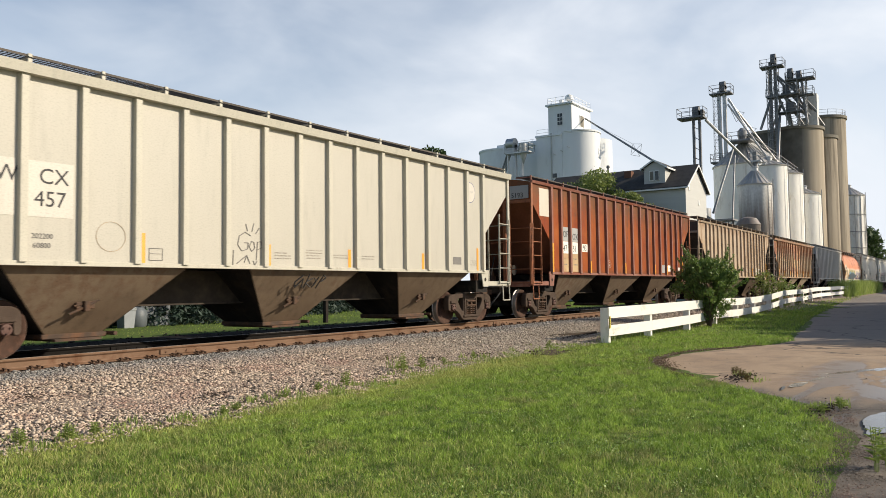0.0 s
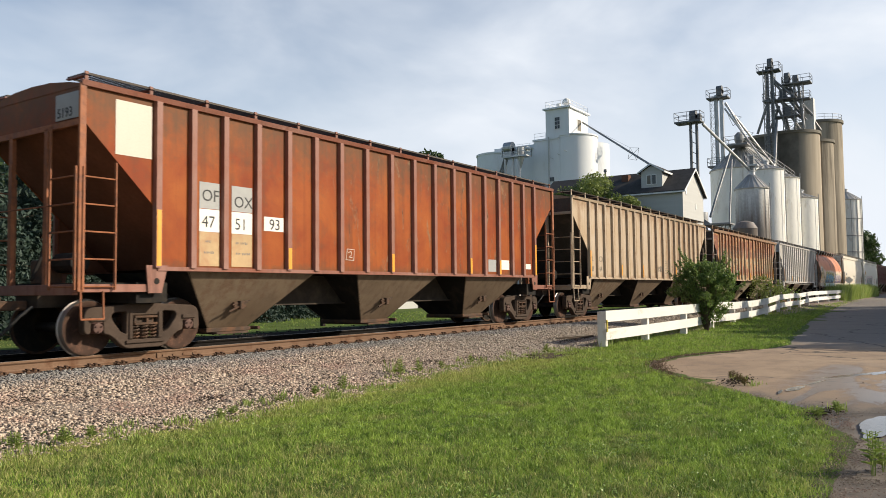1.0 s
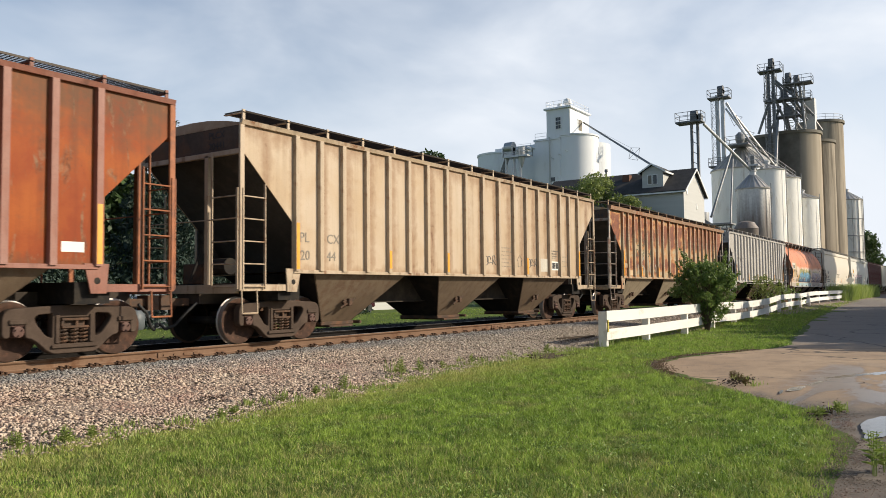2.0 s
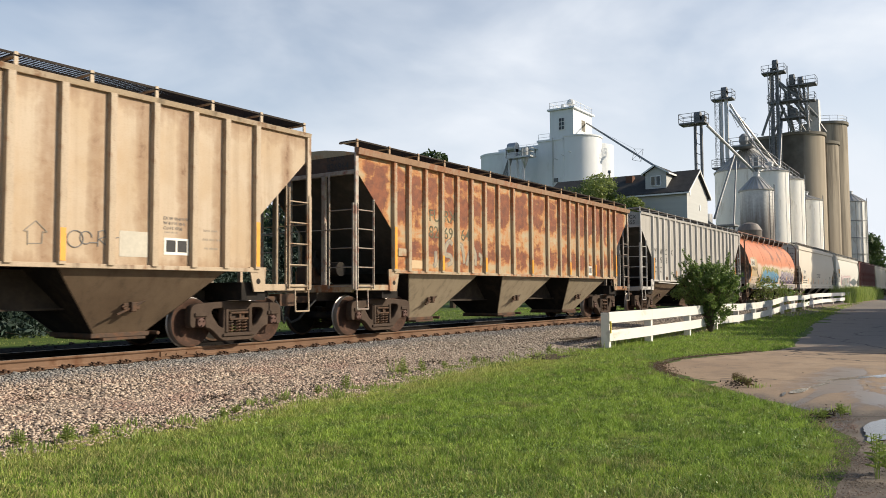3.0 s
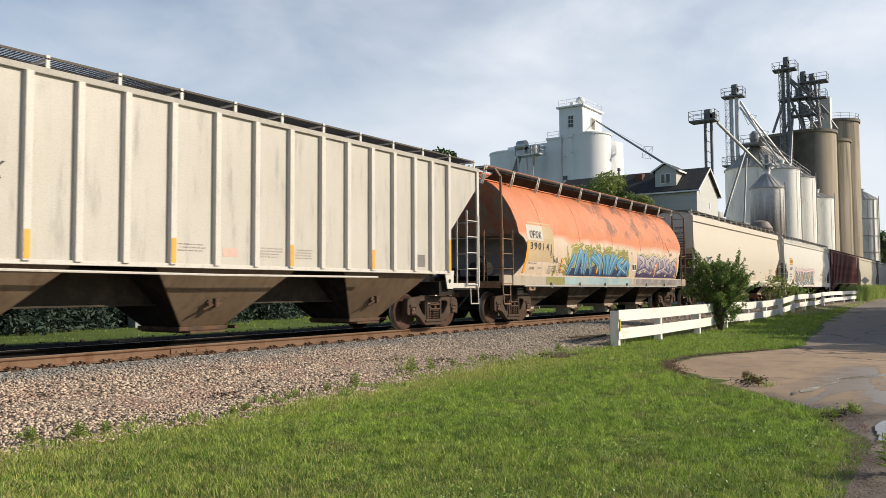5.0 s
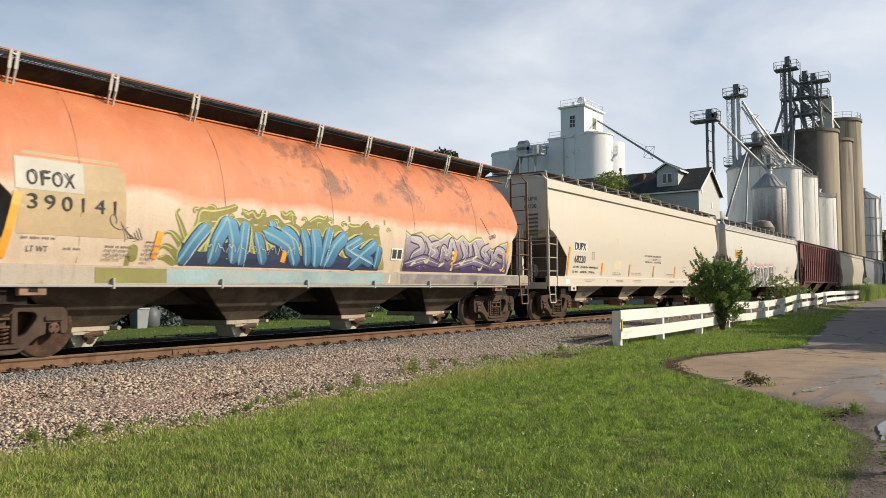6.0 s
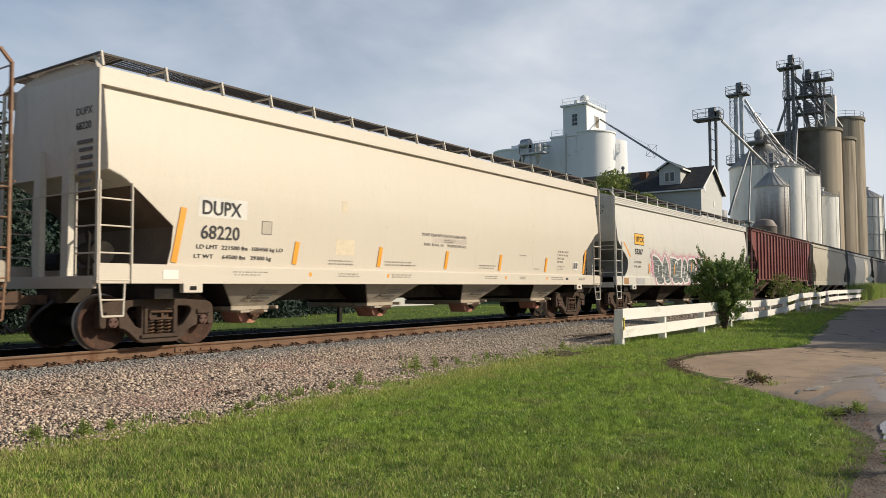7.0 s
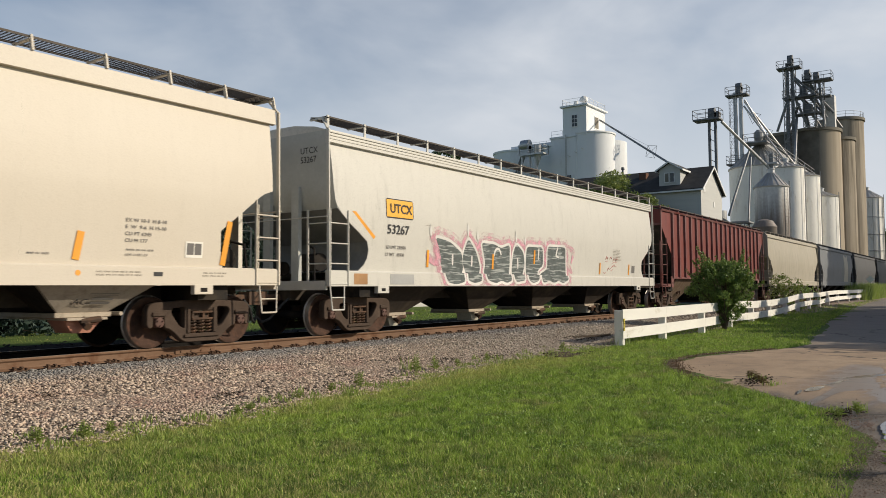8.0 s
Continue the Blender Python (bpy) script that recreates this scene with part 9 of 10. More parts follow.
def scale_house():
    h = thing("scale_house", Matrix.Identity(4), "white sided elevator house with dark shingle roof and a dormer", "building")
    x0, x1, y0, y1, ev, pk = 74.0, 81.0, 22.1, 37.0, 11.0, 13.3
    xm = (x0 + x1) / 2
    bm = bmesh.new()
    slab(bm, [(x0, y0, 0), (x1, y0, 0), (x1, y0, ev), (xm, y0, pk - 0.1), (x0, y0, ev)], (0, y1 - y0, 0))
    part("wall", bm, E_M["siding"], h)
    bm = bmesh.new()
    for s, xe in ((-1, x0), (1, x1)):
        slab(bm, [(xe + s * 0.35, y0 - 0.3, ev - 0.22), (xe + s * 0.35, y1 + 0.3, ev - 0.22), (xm, y1 + 0.3, pk), (xm, y0 - 0.3, pk)], (0, 0, 0.16))
    part("roof", bm, E_M["shingle"], h)
    bm = bmesh.new()
    for s, xe in ((-1, x0), (1, x1)):
        beam(bm, (xe + s * 0.35, y0 - 0.32, ev - 0.20), (xm, y0 - 0.32, pk + 0.02), 0.06, 0.16)
        box(bm, xe + s * 0.35 - 0.05, xe + s * 0.35 + 0.05, y0 - 0.3, y1 + 0.3, ev - 0.30, ev - 0.16)
    part("fascia", bm, E_M["trim"], h)
    # dormer that takes the spout
    dy0, dy1 = 24.2, 26.3
    bm = bmesh.new()
    ym = (dy0 + dy1) / 2
    slab(bm, [(74.5, dy0, 11.2), (74.5, dy1, 11.2), (74.5, dy1, 13.05), (74.5, ym, 13.65), (74.5, dy0, 13.05)], (4.0, 0, 0))
    d = part("dormer", bm, E_M["siding"], h)
    bm = bmesh.new()
    for s, ye in ((-1, dy0), (1, dy1)):
        slab(bm, [(74.25, ye + s * 0.3, 12.92), (78.6, ye + s * 0.3, 12.92), (78.6, ym, 13.72), (74.25, ym, 13.72)], (0, 0, 0.12))
    part("dormer_roof", bm, E_M["shingle"], d)
    bm = bmesh.new()
    for s, ye in ((-1, dy0), (1, dy1)):
        beam(bm, (74.22, ye + s * 0.3, 12.95), (74.22, ym, 13.78), 0.06, 0.14)
        box(bm, 74.25, 78.6, ye + s * 0.3 - 0.04, ye + s * 0.3 + 0.04, 12.84, 13.0)
    part("dormer_trim", bm, E_M["trim"], d)
    for k in range(2):
        bm = bmesh.new()
        box(bm, 74.42, 74.49, 24.75 + k * 0.52, 25.22 + k * 0.52, 11.75, 12.75)
        w = part("window", bm, E_M["trim"], h)
        bm = bmesh.new()
        box(bm, 74.40, 74.43, 24.81 + k * 0.52, 25.16 + k * 0.52, 11.82, 12.68)
        part("pane", bm, E_M["glass"] if k == 0 else E_M["cap"], w)
    for x, z in ((74.9, 10.6), (78.0, 9.4)):
        bm = bmesh.new()
        box(bm, x, x + 0.35, y0 - 0.05, y0, z, z + 0.55, 0.02)
        part("vent", bm, E_M["trim"], h)
    bm = bmesh.new()
    box(bm, 76.0, 76.8, 28.2, 28.9, 12.2, 13.2)
    part("chimney", bm, plain("brown_brick", (0.16, 0.085, 0.06), 0.9, var=0.3, fine=6), h)
    bm = bmesh.new()
    lathe(bm, [(0.1, 13.0), (0.1, 13.9), (0.2, 13.95), (0.16, 14.2)], "z", 8, (77.4, 31.2, 0))
    part("vent_pipe", bm, E_M["dark_steel"], h)


def legs_and_spouts():
    # twin-tube leg with a roofless platform
    e = thing("bucket_leg", Matrix.Identity(4), "dark twin-tube bucket elevator with a railed platform on top", "bucket elevator", "bucket elevators")
    bm = bmesh.new()
    for y in (25.45, 26.15):
        box(bm, 91.25, 91.6, y - 0.13, y + 0.13, 0, 21.2)
    for i in range(14):
        z = 4 + i * 1.2
        rod(bm, (91.4, 25.5, z), (91.4, 26.3, z + 0.5), 0.05, 4)
    part("casing", bm, E_M["dark_steel"], e)
    bm = bmesh.new()
    deck(bm, 91.4, 26.3, 21.1, 1.8, 3.0)
    part("railing", deck_rail(91.4, 26.3, 21.1, 1.8, 3.0), E_M["dark_steel"], part("platform", bm, E_M["dark_steel"], e))
    bm = bmesh.new()
    leg_head(bm, 91.4, 25.8, 21.9, 0.5)
    box(bm, 91.0, 91.9, 24.9, 25.3, 21.2, 21.9, 0.1)
    part("head", bm, E_M["dark_steel"], e)
    bm = bmesh.new()
    rod(bm, (91.6, 24.8, 20.7), (97.6, 21.0, 15.6), 0.16, 8)
    part("spout", bm, E_M["pale_steel"], e)

    # second leg beside the large white bin
    e = thing("bucket_leg", Matrix.Identity(4), "galvanised bucket elevator leg with ladder cage and railed head", "bucket elevator", "bucket elevators")
    bm = bmesh.new()
    for y in (26.8, 27.5):
        box(bm, 108.4, 108.8, y - 0.22, y + 0.22, 0, 28.0)
    part("casing", bm, E_M["pale_steel"], e)
    bm = bmesh.new()
    lattice(bm, 108.3, 27.9, 14, 27.6, 0.6, 0.9, 0.028)
    part("ladder_cage", bm, E_M["lattice"], e)
    bm = bmesh.new()
    deck(bm, 108.6, 27.2, 27.6, 1.8, 2.8)
    part("railing", deck_rail(108.6, 27.2, 27.6, 1.8, 2.8), E_M["dark_steel"], part("platform", bm, E_M["dark_steel"], e))
    bm = bmesh.new()
    deck(bm, 108.6, 27.4, 18.2, 1.6, 2.6)
    part("railing", deck_rail(108.6, 27.4, 18.2, 1.6, 2.6), E_M["dark_steel"], part("platform", bm, E_M["dark_steel"], e))
    bm = bmesh.new()
    leg_head(bm, 108.6, 27.0, 28.7, 0.55)
    part("head", bm, E_M["dark_steel"], e)
    bm = bmesh.new()
    for p, q, r in (((108.6, 26.3, 26.8), (108.9, 23.2, 20.6), 0.15), ((108.6, 26.3, 26.6), (116.0, 21.6, 18.4), 0.15), ((108.6, 26.4, 26.0), (108.2, 21.5, 18.2), 0.12)):
        bm = bmesh.new()
        rod(bm, p, q, r, 8)
        part("spout", bm, E_M["pale_steel"], e)
    bm = bmesh.new()
    for k in range(3):
        p = Vector((108.8 + 1.8 * k, 25.2 - 1.1 * k, 24.4 - 2.0 * k))
        rod(bm, p + Vector((0, -0.9, 0.2)), p + Vector((0, 0.9, 0.9)), 0.035, 4)
        rod(bm, p + Vector((0, -0.9, 0.2)), p + Vector((0, 0.2, -0.9)), 0.035, 4)
        rod(bm, p + Vector((0, 0.9, 0.9)), p + Vector((0, 0.2, -0.9)), 0.035, 4)
    part("spout_truss", bm, E_M["lattice"], e)

    # tall leg and head works over the concrete silos
    e = thing("head_works", Matrix.Identity(4), "dense dark steel towers, platforms and spouts over the concrete silos", "bucket elevator", "bucket elevators")
    bm = bmesh.new()
    lattice(bm, 127.6, 24.2, 12, 35.5, 1.5, 1.3, 0.07)
    part("tower", bm, E_M["lattice"], e)
    bm = bmesh.new()
    for y in (23.8, 24.5):
        box(bm, 127.4, 127.9, y - 0.2, y + 0.2, 0, 36.0)
    part("casing", bm, E_M["dark_steel"], e)
    bm = bmesh.new()
    deck(bm, 127.6, 24.2, 35.2, 2.0, 3.3)
    part("railing", deck_rail(127.6, 24.2, 35.2, 2.0, 3.3), E_M["dark_steel"], part("platform", bm, E_M["dark_steel"], e))
    bm = bmesh.new()
    leg_head(bm, 127.6, 24.0, 36.6, 0.6)
    part("head", bm, E_M["dark_steel"], e)
    bm = bmesh.new()
    lattice(bm, 128.6, 21.6, 25.8, 33.8, 1.6, 1.2, 0.08)
    lattice(bm, 128.6, 20.2, 25.8, 32.8, 1.2, 1.2, 0.07)
    part("tower", bm, E_M["lattice"], e)
    for x, y, z, wx, wy in ((128.6, 20.4, 32.9, 2.2, 4.0), (128.3, 22.8, 30.6, 2.4, 4.8), (128.6, 19.9, 30.4, 1.6, 2.6), (128.6, 21.8, 28.0, 2.0, 3.4)):
        bm = bmesh.new()
        deck(bm, x, y, z, wx, wy)
        part("railing", deck_rail(x, y, z, wx, wy), E_M["dark_steel"], part("platform", bm, E_M["dark_steel"], e))
    for x, y, z, r in ((128.6, 21.8, 34.1, 0.7), (128.6, 20.6, 33.6, 0.6)):
        bm = bmesh.new()
        leg_head(bm, x, y, z, r)
        part("head", bm, E_M["dark_steel"], e)
    for y0, y1, z0, z1 in ((22.0, 22.9, 30.6, 32.2), (21.2, 22.4, 28.0, 29.4)):
        bm = bmesh.new()
        box(bm, 128.0, 129.2, y0, y1, z0, z1, 0.1)
        part("distributor", bm, E_M["dark_steel"], e)
    for p, q in (((127.6, 23.8, 34.0), (128.6, 21.0, 31.0)), ((128.4, 22.6, 30.4), (134.0, 18.6, 26.0)), ((128.4, 21.4, 31.8), (134.0, 19.5, 26.0)), ((128.4, 23.0, 29.6), (133.0, 25.8, 26.0)),
                 ((128.4, 22.4, 29.4), (133.2, 22.4, 26.0)), ((128.2, 23.4, 27.8), (120.5, 22.6, 17.5)), ((128.4, 21.4, 32.4), (133.5, 18.0, 26.2)), ((128.5, 20.2, 32.6), (128.5, 19.6, 26.0)), ((127.6, 23.6, 33.5), (129.5, 19.4, 27.2)), ((127.6, 24.0, 32.0), (128.8, 22.0, 26.0)), ((128.0, 23.0, 31.0), (130.0, 20.4, 26.0)), ((127.7, 24.3, 31.0), (127.8, 26.2, 25.6)), ((128.6, 22.0, 32.6), (130.5, 18.6, 28.0))):
        bm = bmesh.new()
        rod(bm, p, q, 0.19, 6)
        part("spout", bm, E_M["lattice"], e)
    bm = bmesh.new()
    box(bm, 131.4, 133.2, 18.6, 19.9, 25.8, 31.0)
    part("stair_shaft", bm, E_M["bin_steel"], e)
    bm = bmesh.new()
    rod(bm, (128.6, 22.4, 33.0), (128.6, 22.4, 36.2), 0.04, 4)
    part("mast", bm, E_M["lattice"], e)

    # catwalk with distributor over the bins
    e = thing("catwalk", Matrix.Identity(4), "railed steel catwalk and conveyor running over the bins", "catwalk")
    bm = bmesh.new()
    p, q = Vector((108.5, 24.5, 20.9)), Vector((122.0, 20.6, 17.3))
    beam(bm, p, q, 0.9, 0.35)
    for s in (-0.5, 0.5):
        for k in (0.5, 1.0):
            rod(bm, p + Vector((0, s, k)), q + Vector((0, s, k)), 0.035, 4)
        for i in range(15):
            c = p + (q - p) * i / 14
            rod(bm, c + Vector((0, s, 0)), c + Vector((0, s, 1)), 0.03, 4)
    part("walkway", bm, E_M["lattice"], e)
    bm = bmesh.new()
    deck(bm, 107.5, 24.6, 20.6, 2.6, 3.0)
    part("railing", deck_rail(107.5, 24.6, 20.6, 2.6, 3.0), E_M["lattice"], e)
    lathe(bm, [(0.3, 20.6), (0.6, 21.2), (0.6, 21.9), (0.2, 22.3)], "z", 12, (107.5, 24.4, 0))
    part("distributor", bm, E_M["lattice"], e)
    bm = bmesh.new()
    for p, q, r in (((105.6, 25.0, 19.8), (98.6, 26.1, 10.4), 0.15), ((104.0, 24.6, 18.2), (97.4, 23.6, 8.0), 0.11), ((97.8, 20.8, 15.2), (97.8, 20.8, 17.4), 0.3)):
        bm = bmesh.new()
        rod(bm, p, q, r, 8)
        part("spout", bm, E_M["lattice"], e)
    bm = bmesh.new()
    deck(bm, 97.8, 20.8, 16.3, 1.0, 1.4)
    part("railing", deck_rail(97.8, 20.8, 16.3, 1.0, 1.4), E_M["pale_steel"], part("platform", bm, E_M["pale_steel"], e))

    # loading gantry beside the scale house
    e = thing("loading_gantry", Matrix.Identity(4), "open steel gantry with stairs and hoppers beside the scale house", "gantry")
    bm = bmesh.new()
    lattice(bm, 92.5, 23.6, 0, 9.0, 2.2, 2.2, 0.09)
    deck(bm, 92.5, 24.2, 9.0, 2.4, 4.4)
    beam(bm, (92, 26.2, 10.2), (92, 22.6, 7.4), 0.5, 0.5)
    beam(bm, (91.5, 26.6, 8.6), (91.5, 22.6, 6.2), 0.3, 0.3)
    part("frame", bm, E_M["lattice"], e)
    bm = bmesh.new()
    lathe(bm, [(0.3, 7.6), (0.9, 9.2), (0.9, 10.4)], "z", 12, (92.5, 25.6, 0))
    part("surge_hopper", bm, E_M["pale_steel"], e, smooth=True)
    bm = bmesh.new()
    lathe(bm, [(1.3, 0), (1.3, 8.0), (1.35, 8.1), (0.9, 8.8), (0.3, 9.0)], "z", 20, (90.6, 20.2, 0))
    part("small_tank", bm, E_M["bin_steel"], e, smooth=True)


def silos():
    e = thing("concrete_silos", Matrix.Identity(4), "row of tall weathered tan concrete grain silos", "silo")
    for x, y, r, z in ((134.0, 25.9, 4.0, 25.4), (133.4, 22.3, 4.15, 25.5), (139.4, 20.4, 3.4, 24.9), (144.5, 19.8, 3.6, 28.9), (140, 27.5, 4.0, 25.4)):
        round_silo(e, "silo", x, y, r, 0, z, E_M["dark_concrete"] if y > 25 else E_M["sooty_shaded_side"] if x < 134 else E_M["concrete"], 44, E_M["cap"])
    bm = bmesh.new()
    box(bm, 131.5, 137.5, 22.5, 27.5, 25.4, 25.95)
    part("roof_deck", bm, E_M["cap"], e)
    bm = bmesh.new()
    ring = [(144.5 + 3.6 * math.cos(a), 19.8 + 3.6 * math.sin(a), 29.3) for a in (2 * math.pi * i / 16 for i in range(16))]
    railing(bm, ring, 1.0, 0.03)
    part("roof_railing", bm, E_M["lattice"], e)
    bm = bmesh.new()
    for y in (18.35, 18.7):
        rod(bm, (136.6, y, 0), (136.6, y, 26), 0.05, 4)
    part("ladder", bm, E_M["cap"], e)
    grain_bin(109.2, 24.6, 4.0, 17.3, 20.6, E_M["bin_white"], "large white grain bin with a ribbed cone roof", roof_ribs=30)
    grain_bin(97.8, 20.9, 1.92, 13.3, 15.0, E_M["bin_steel"], "bare galvanised grain bin with a cone roof")
    grain_bin(107.9, 21.3, 2.25, 16.8, 17.6, E_M["bin_white"], "tall slim white grain bin")
    grain_bin(116.1, 20.8, 2.25, 16.6, 17.4, E_M["bin_white"], "tall slim white grain bin")
    grain_bin(122.4, 19.5, 2.25, 14.3, 15.1, E_M["bin_white"], "slim white grain bin, lower than its neighbours")
    grain_bin(163.9, 18.3, 2.6, 17.8, 19.4, E_M["bin_white"], "corrugated steel bin with dark stiffeners", stiffeners=14)


white_elevator()
scale_house()
legs_and_spouts()
silos()

# ---- fence, bushes, trees, far side ----
def fence():
    pts = [(19.19, 7.80), (21.88, 7.62), (25.9, 7.72), (30.0, 7.93), (34.2, 8.15), (38.5, 8.40), (43.0, 8.60), (47.5, 8.85), (52.0, 9.05), (57.0, 9.3), (62.0, 9.55), (68.5, 9.85), (75.0, 9.95), (81.0, 9.92), (87.4, 9.90)]
    f = thing("board_fence", Matrix.Identity(4), "low white painted two-board fence beside the drive", "fence")
    dips = [0, 0.0, 0.02, 0.03, -0.06, -0.10, -0.05, 0.05, 0.08, 0.02, 0.05, 0.04, 0.02, 0.03, 0.0]
    for i, (x, y) in enumerate(pts):
        g = rise(x, y)
        bm = bmesh.new()
        w = 0.10 if i else 0.11
        box(bm, x - 0.07, x + 0.07, y - 0.0, y + 2 * w, g - 0.25, g + 0.93 + dips[i], 0.006)
        part("post", bm, M["fence"], f)
    for i in range(len(pts) - 1):
        (x0, y0), (x1, y1) = pts[i], pts[i + 1]
        for k, (lo, hi) in enumerate(((0.20, 0.48), (0.66, 0.95))):
            bm = bmesh.new()
            a0, a1 = rise(x0, y0) + dips[i], rise(x1, y1) + dips[i + 1]
            sag = 0.006 * math.sin(i * 2.1 + k)
            xs = x0 - 0.09 if i == 0 else x0 + 0.004
            slab(bm, [(xs, y0 - 0.03, a0 + lo + sag), (x1, y1 - 0.03, a1 + lo), (x1, y1 - 0.03, a1 + hi), (xs, y0 - 0.03, a0 + hi + sag)], (0, 0.028, 0))
            part("board", bm, M["fence"], f)
    bm = bmesh.new()
    r = random.Random(1)
    for k in range(5):
        box(bm, 19.10, 19.16, 7.74, 7.77, 0.40 + k * 0.06, 0.47 + k * 0.06)
    part("yellow_rope", bm, plain("yellow_rope", (0.62, 0.50, 0.10), 0.8), f)


fence()


def leaf_cloud(name, blobs, count, size, material, seed, droop=0.0, rhomb=0.45):
    """Leaves scattered in lumps: blobs are (x, y, z, rx, ry, rz), fuller near their skins."""
    rng = np.random.default_rng(seed)
    vol = np.array([b[3] * b[4] + b[4] * b[5] for b in blobs])
    pick = rng.choice(len(blobs), count, p=vol / vol.sum())
    b = np.array(blobs)[pick]
    d = rng.normal(size=(count, 3))
    d /= np.linalg.norm(d, axis=1)[:, None]
    rad = rng.uniform(0.35, 1.0, count) ** 0.6 * (1 + 0.18 * rng.normal(size=count) * (rng.random(count) > 0.75))
    c = b[:, :3] + d * b[:, 3:] * rad[:, None]
    n = d * 0.6 + rng.normal(size=(count, 3)) * 0.8 + np.array([0, 0, 0.35])
    n /= np.linalg.norm(n, axis=1)[:, None]
    t = np.cross(n, rng.normal(size=(count, 3)))
    t[:, 2] -= droop
    t /= np.linalg.norm(t, axis=1)[:, None]
    s = np.cross(n, t)
    k = (size * rng.uniform(0.6, 1.3, count))[:, None]
    v = np.empty((count, 4, 3), np.float32)
    v[:, 0], v[:, 2] = c - t * k, c + t * k
    v[:, 1], v[:, 3] = c + s * k * rhomb + n * k * 0.12, c - s * k * rhomb + n * k * 0.12
    me = bpy.data.meshes.new(name)
    me.vertices.add(count * 4)
    me.vertices.foreach_set("co", v.ravel())
    me.loops.add(count * 4)
    me.loops.foreach_set("vertex_index", np.arange(count * 4, dtype=np.int32))
    me.polygons.add(count)
    me.polygons.foreach_set("loop_start", np.arange(0, count * 4, 4, dtype=np.int32))
    me.materials.append(material)
    me.update(calc_edges=True)
    return me


LEAF = {
    "bush": foliage("bush_leaf", (0.085, 0.150, 0.030), (0.28, 0.39, 0.10), 0.45, 0.4),
    "tree": foliage("tree_leaf", (0.030, 0.060, 0.016), (0.075, 0.125, 0.030)),
    "light": foliage("light_leaf", (0.125, 0.175, 0.040), (0.33, 0.38, 0.105), 0.55, 0.35),
    "spruce": foliage("spruce_needles", (0.016, 0.034, 0.022), (0.050, 0.085, 0.062), 0.7, 0.1),
    "weed": foliage("weed_leaf", (0.19, 0.28, 0.050), (0.42, 0.48, 0.15), 0.5, 0.4),
    "dry_weed": foliage("dry_weed_leaf", (0.09, 0.055, 0.025), (0.24, 0.20, 0.07), 0.7, 0.3),
    "bark": plain("bark", (0.10, 0.075, 0.055), 0.95, var=0.4, fine=18, stretch=(1, 1, 0.3), bump=0.6),
}


def broadleaf(x, y, h, spread_r, leaves, size, leaf, label, seed, trunk=0.2, clear=0.28, category="tree", group="", lumps=14):
    r = random.Random(seed)
    g = rise(x, y)
    e = thing("tree" if category == "tree" else "bush", Matrix.Translation((x, y, g)), label, category, group)
    bm = bmesh.new()
    fork = Vector((0, 0, h * clear))
    rod(bm, (0, 0, -0.1), fork, trunk, 8, trunk * 0.75)
    blobs = []
    for k in range(lumps):
        a, up = k * 2.4 + r.uniform(-0.4, 0.4), (k + 0.5) / lumps
        reach = spread_r * math.sin(math.pi * (0.18 + 0.72 * up)) * r.uniform(0.35, 0.85)
        p = Vector((reach * math.cos(a), reach * math.sin(a), h * (clear + (0.93 - clear) * up)))
        mid = fork + (p - fork) * 0.5 + Vector((r.uniform(-0.1, 0.1), r.uniform(-0.1, 0.1), 0.06)) * h * 0.3
        rod(bm, fork + Vector((0, 0, (h * 0.5) * up * 0.5)), mid, trunk * 0.35, 6, trunk * 0.22)
        rod(bm, mid, p, trunk * 0.22, 5, trunk * 0.06)
        q = spread_r * r.uniform(0.28, 0.48)
        blobs.append((p.x, p.y, p.z, q, q, q * r.uniform(0.6, 0.95)))
    part("trunk", bm, LEAF["bark"], e)
    o = new("crown", leaf_cloud("crown", blobs, leaves, size, leaf, seed))
    o.parent = e
    return e


def spruce(x, y, h, r0, seed):
    r = random.Random(seed)
    e = thing("spruce_tree", Matrix.Translation((x, y, rise(x, y))), "dark blue-green spruce with skirts to the ground", "tree", "spruces")
    bm = bmesh.new()
    rod(bm, (0, 0, 0), (0, 0, h), 0.18, 7, 0.02)
    blobs = []
    tiers = 11
    for i in range(tiers):
        u = i / tiers
        z, reach = 0.35 + h * u * 0.96, r0 * (1 - u) ** 0.85 + 0.15
        n = 9 if u < 0.6 else 6
        for k in range(n):
            a = 2 * math.pi * (k + r.uniform(-0.3, 0.3)) / n + i
            tip = Vector((reach * math.cos(a), reach * math.sin(a), z - 0.10 * reach))
            rod(bm, (0, 0, z + 0.15), tip, 0.03, 4, 0.01)
            for s in (0.45, 0.8):
                blobs.append((tip.x * s, tip.y * s, z - 0.06 * reach * s, reach * 0.24 + 0.08, reach * 0.24 + 0.08, 0.34 + 0.08 * reach))
    part("trunk", bm, LEAF["bark"], e)
    o = new("crown", leaf_cloud("crown", blobs, 22000, 0.135, LEAF["spruce"], seed, -0.1, 0.36))
    o.parent = e
    return e


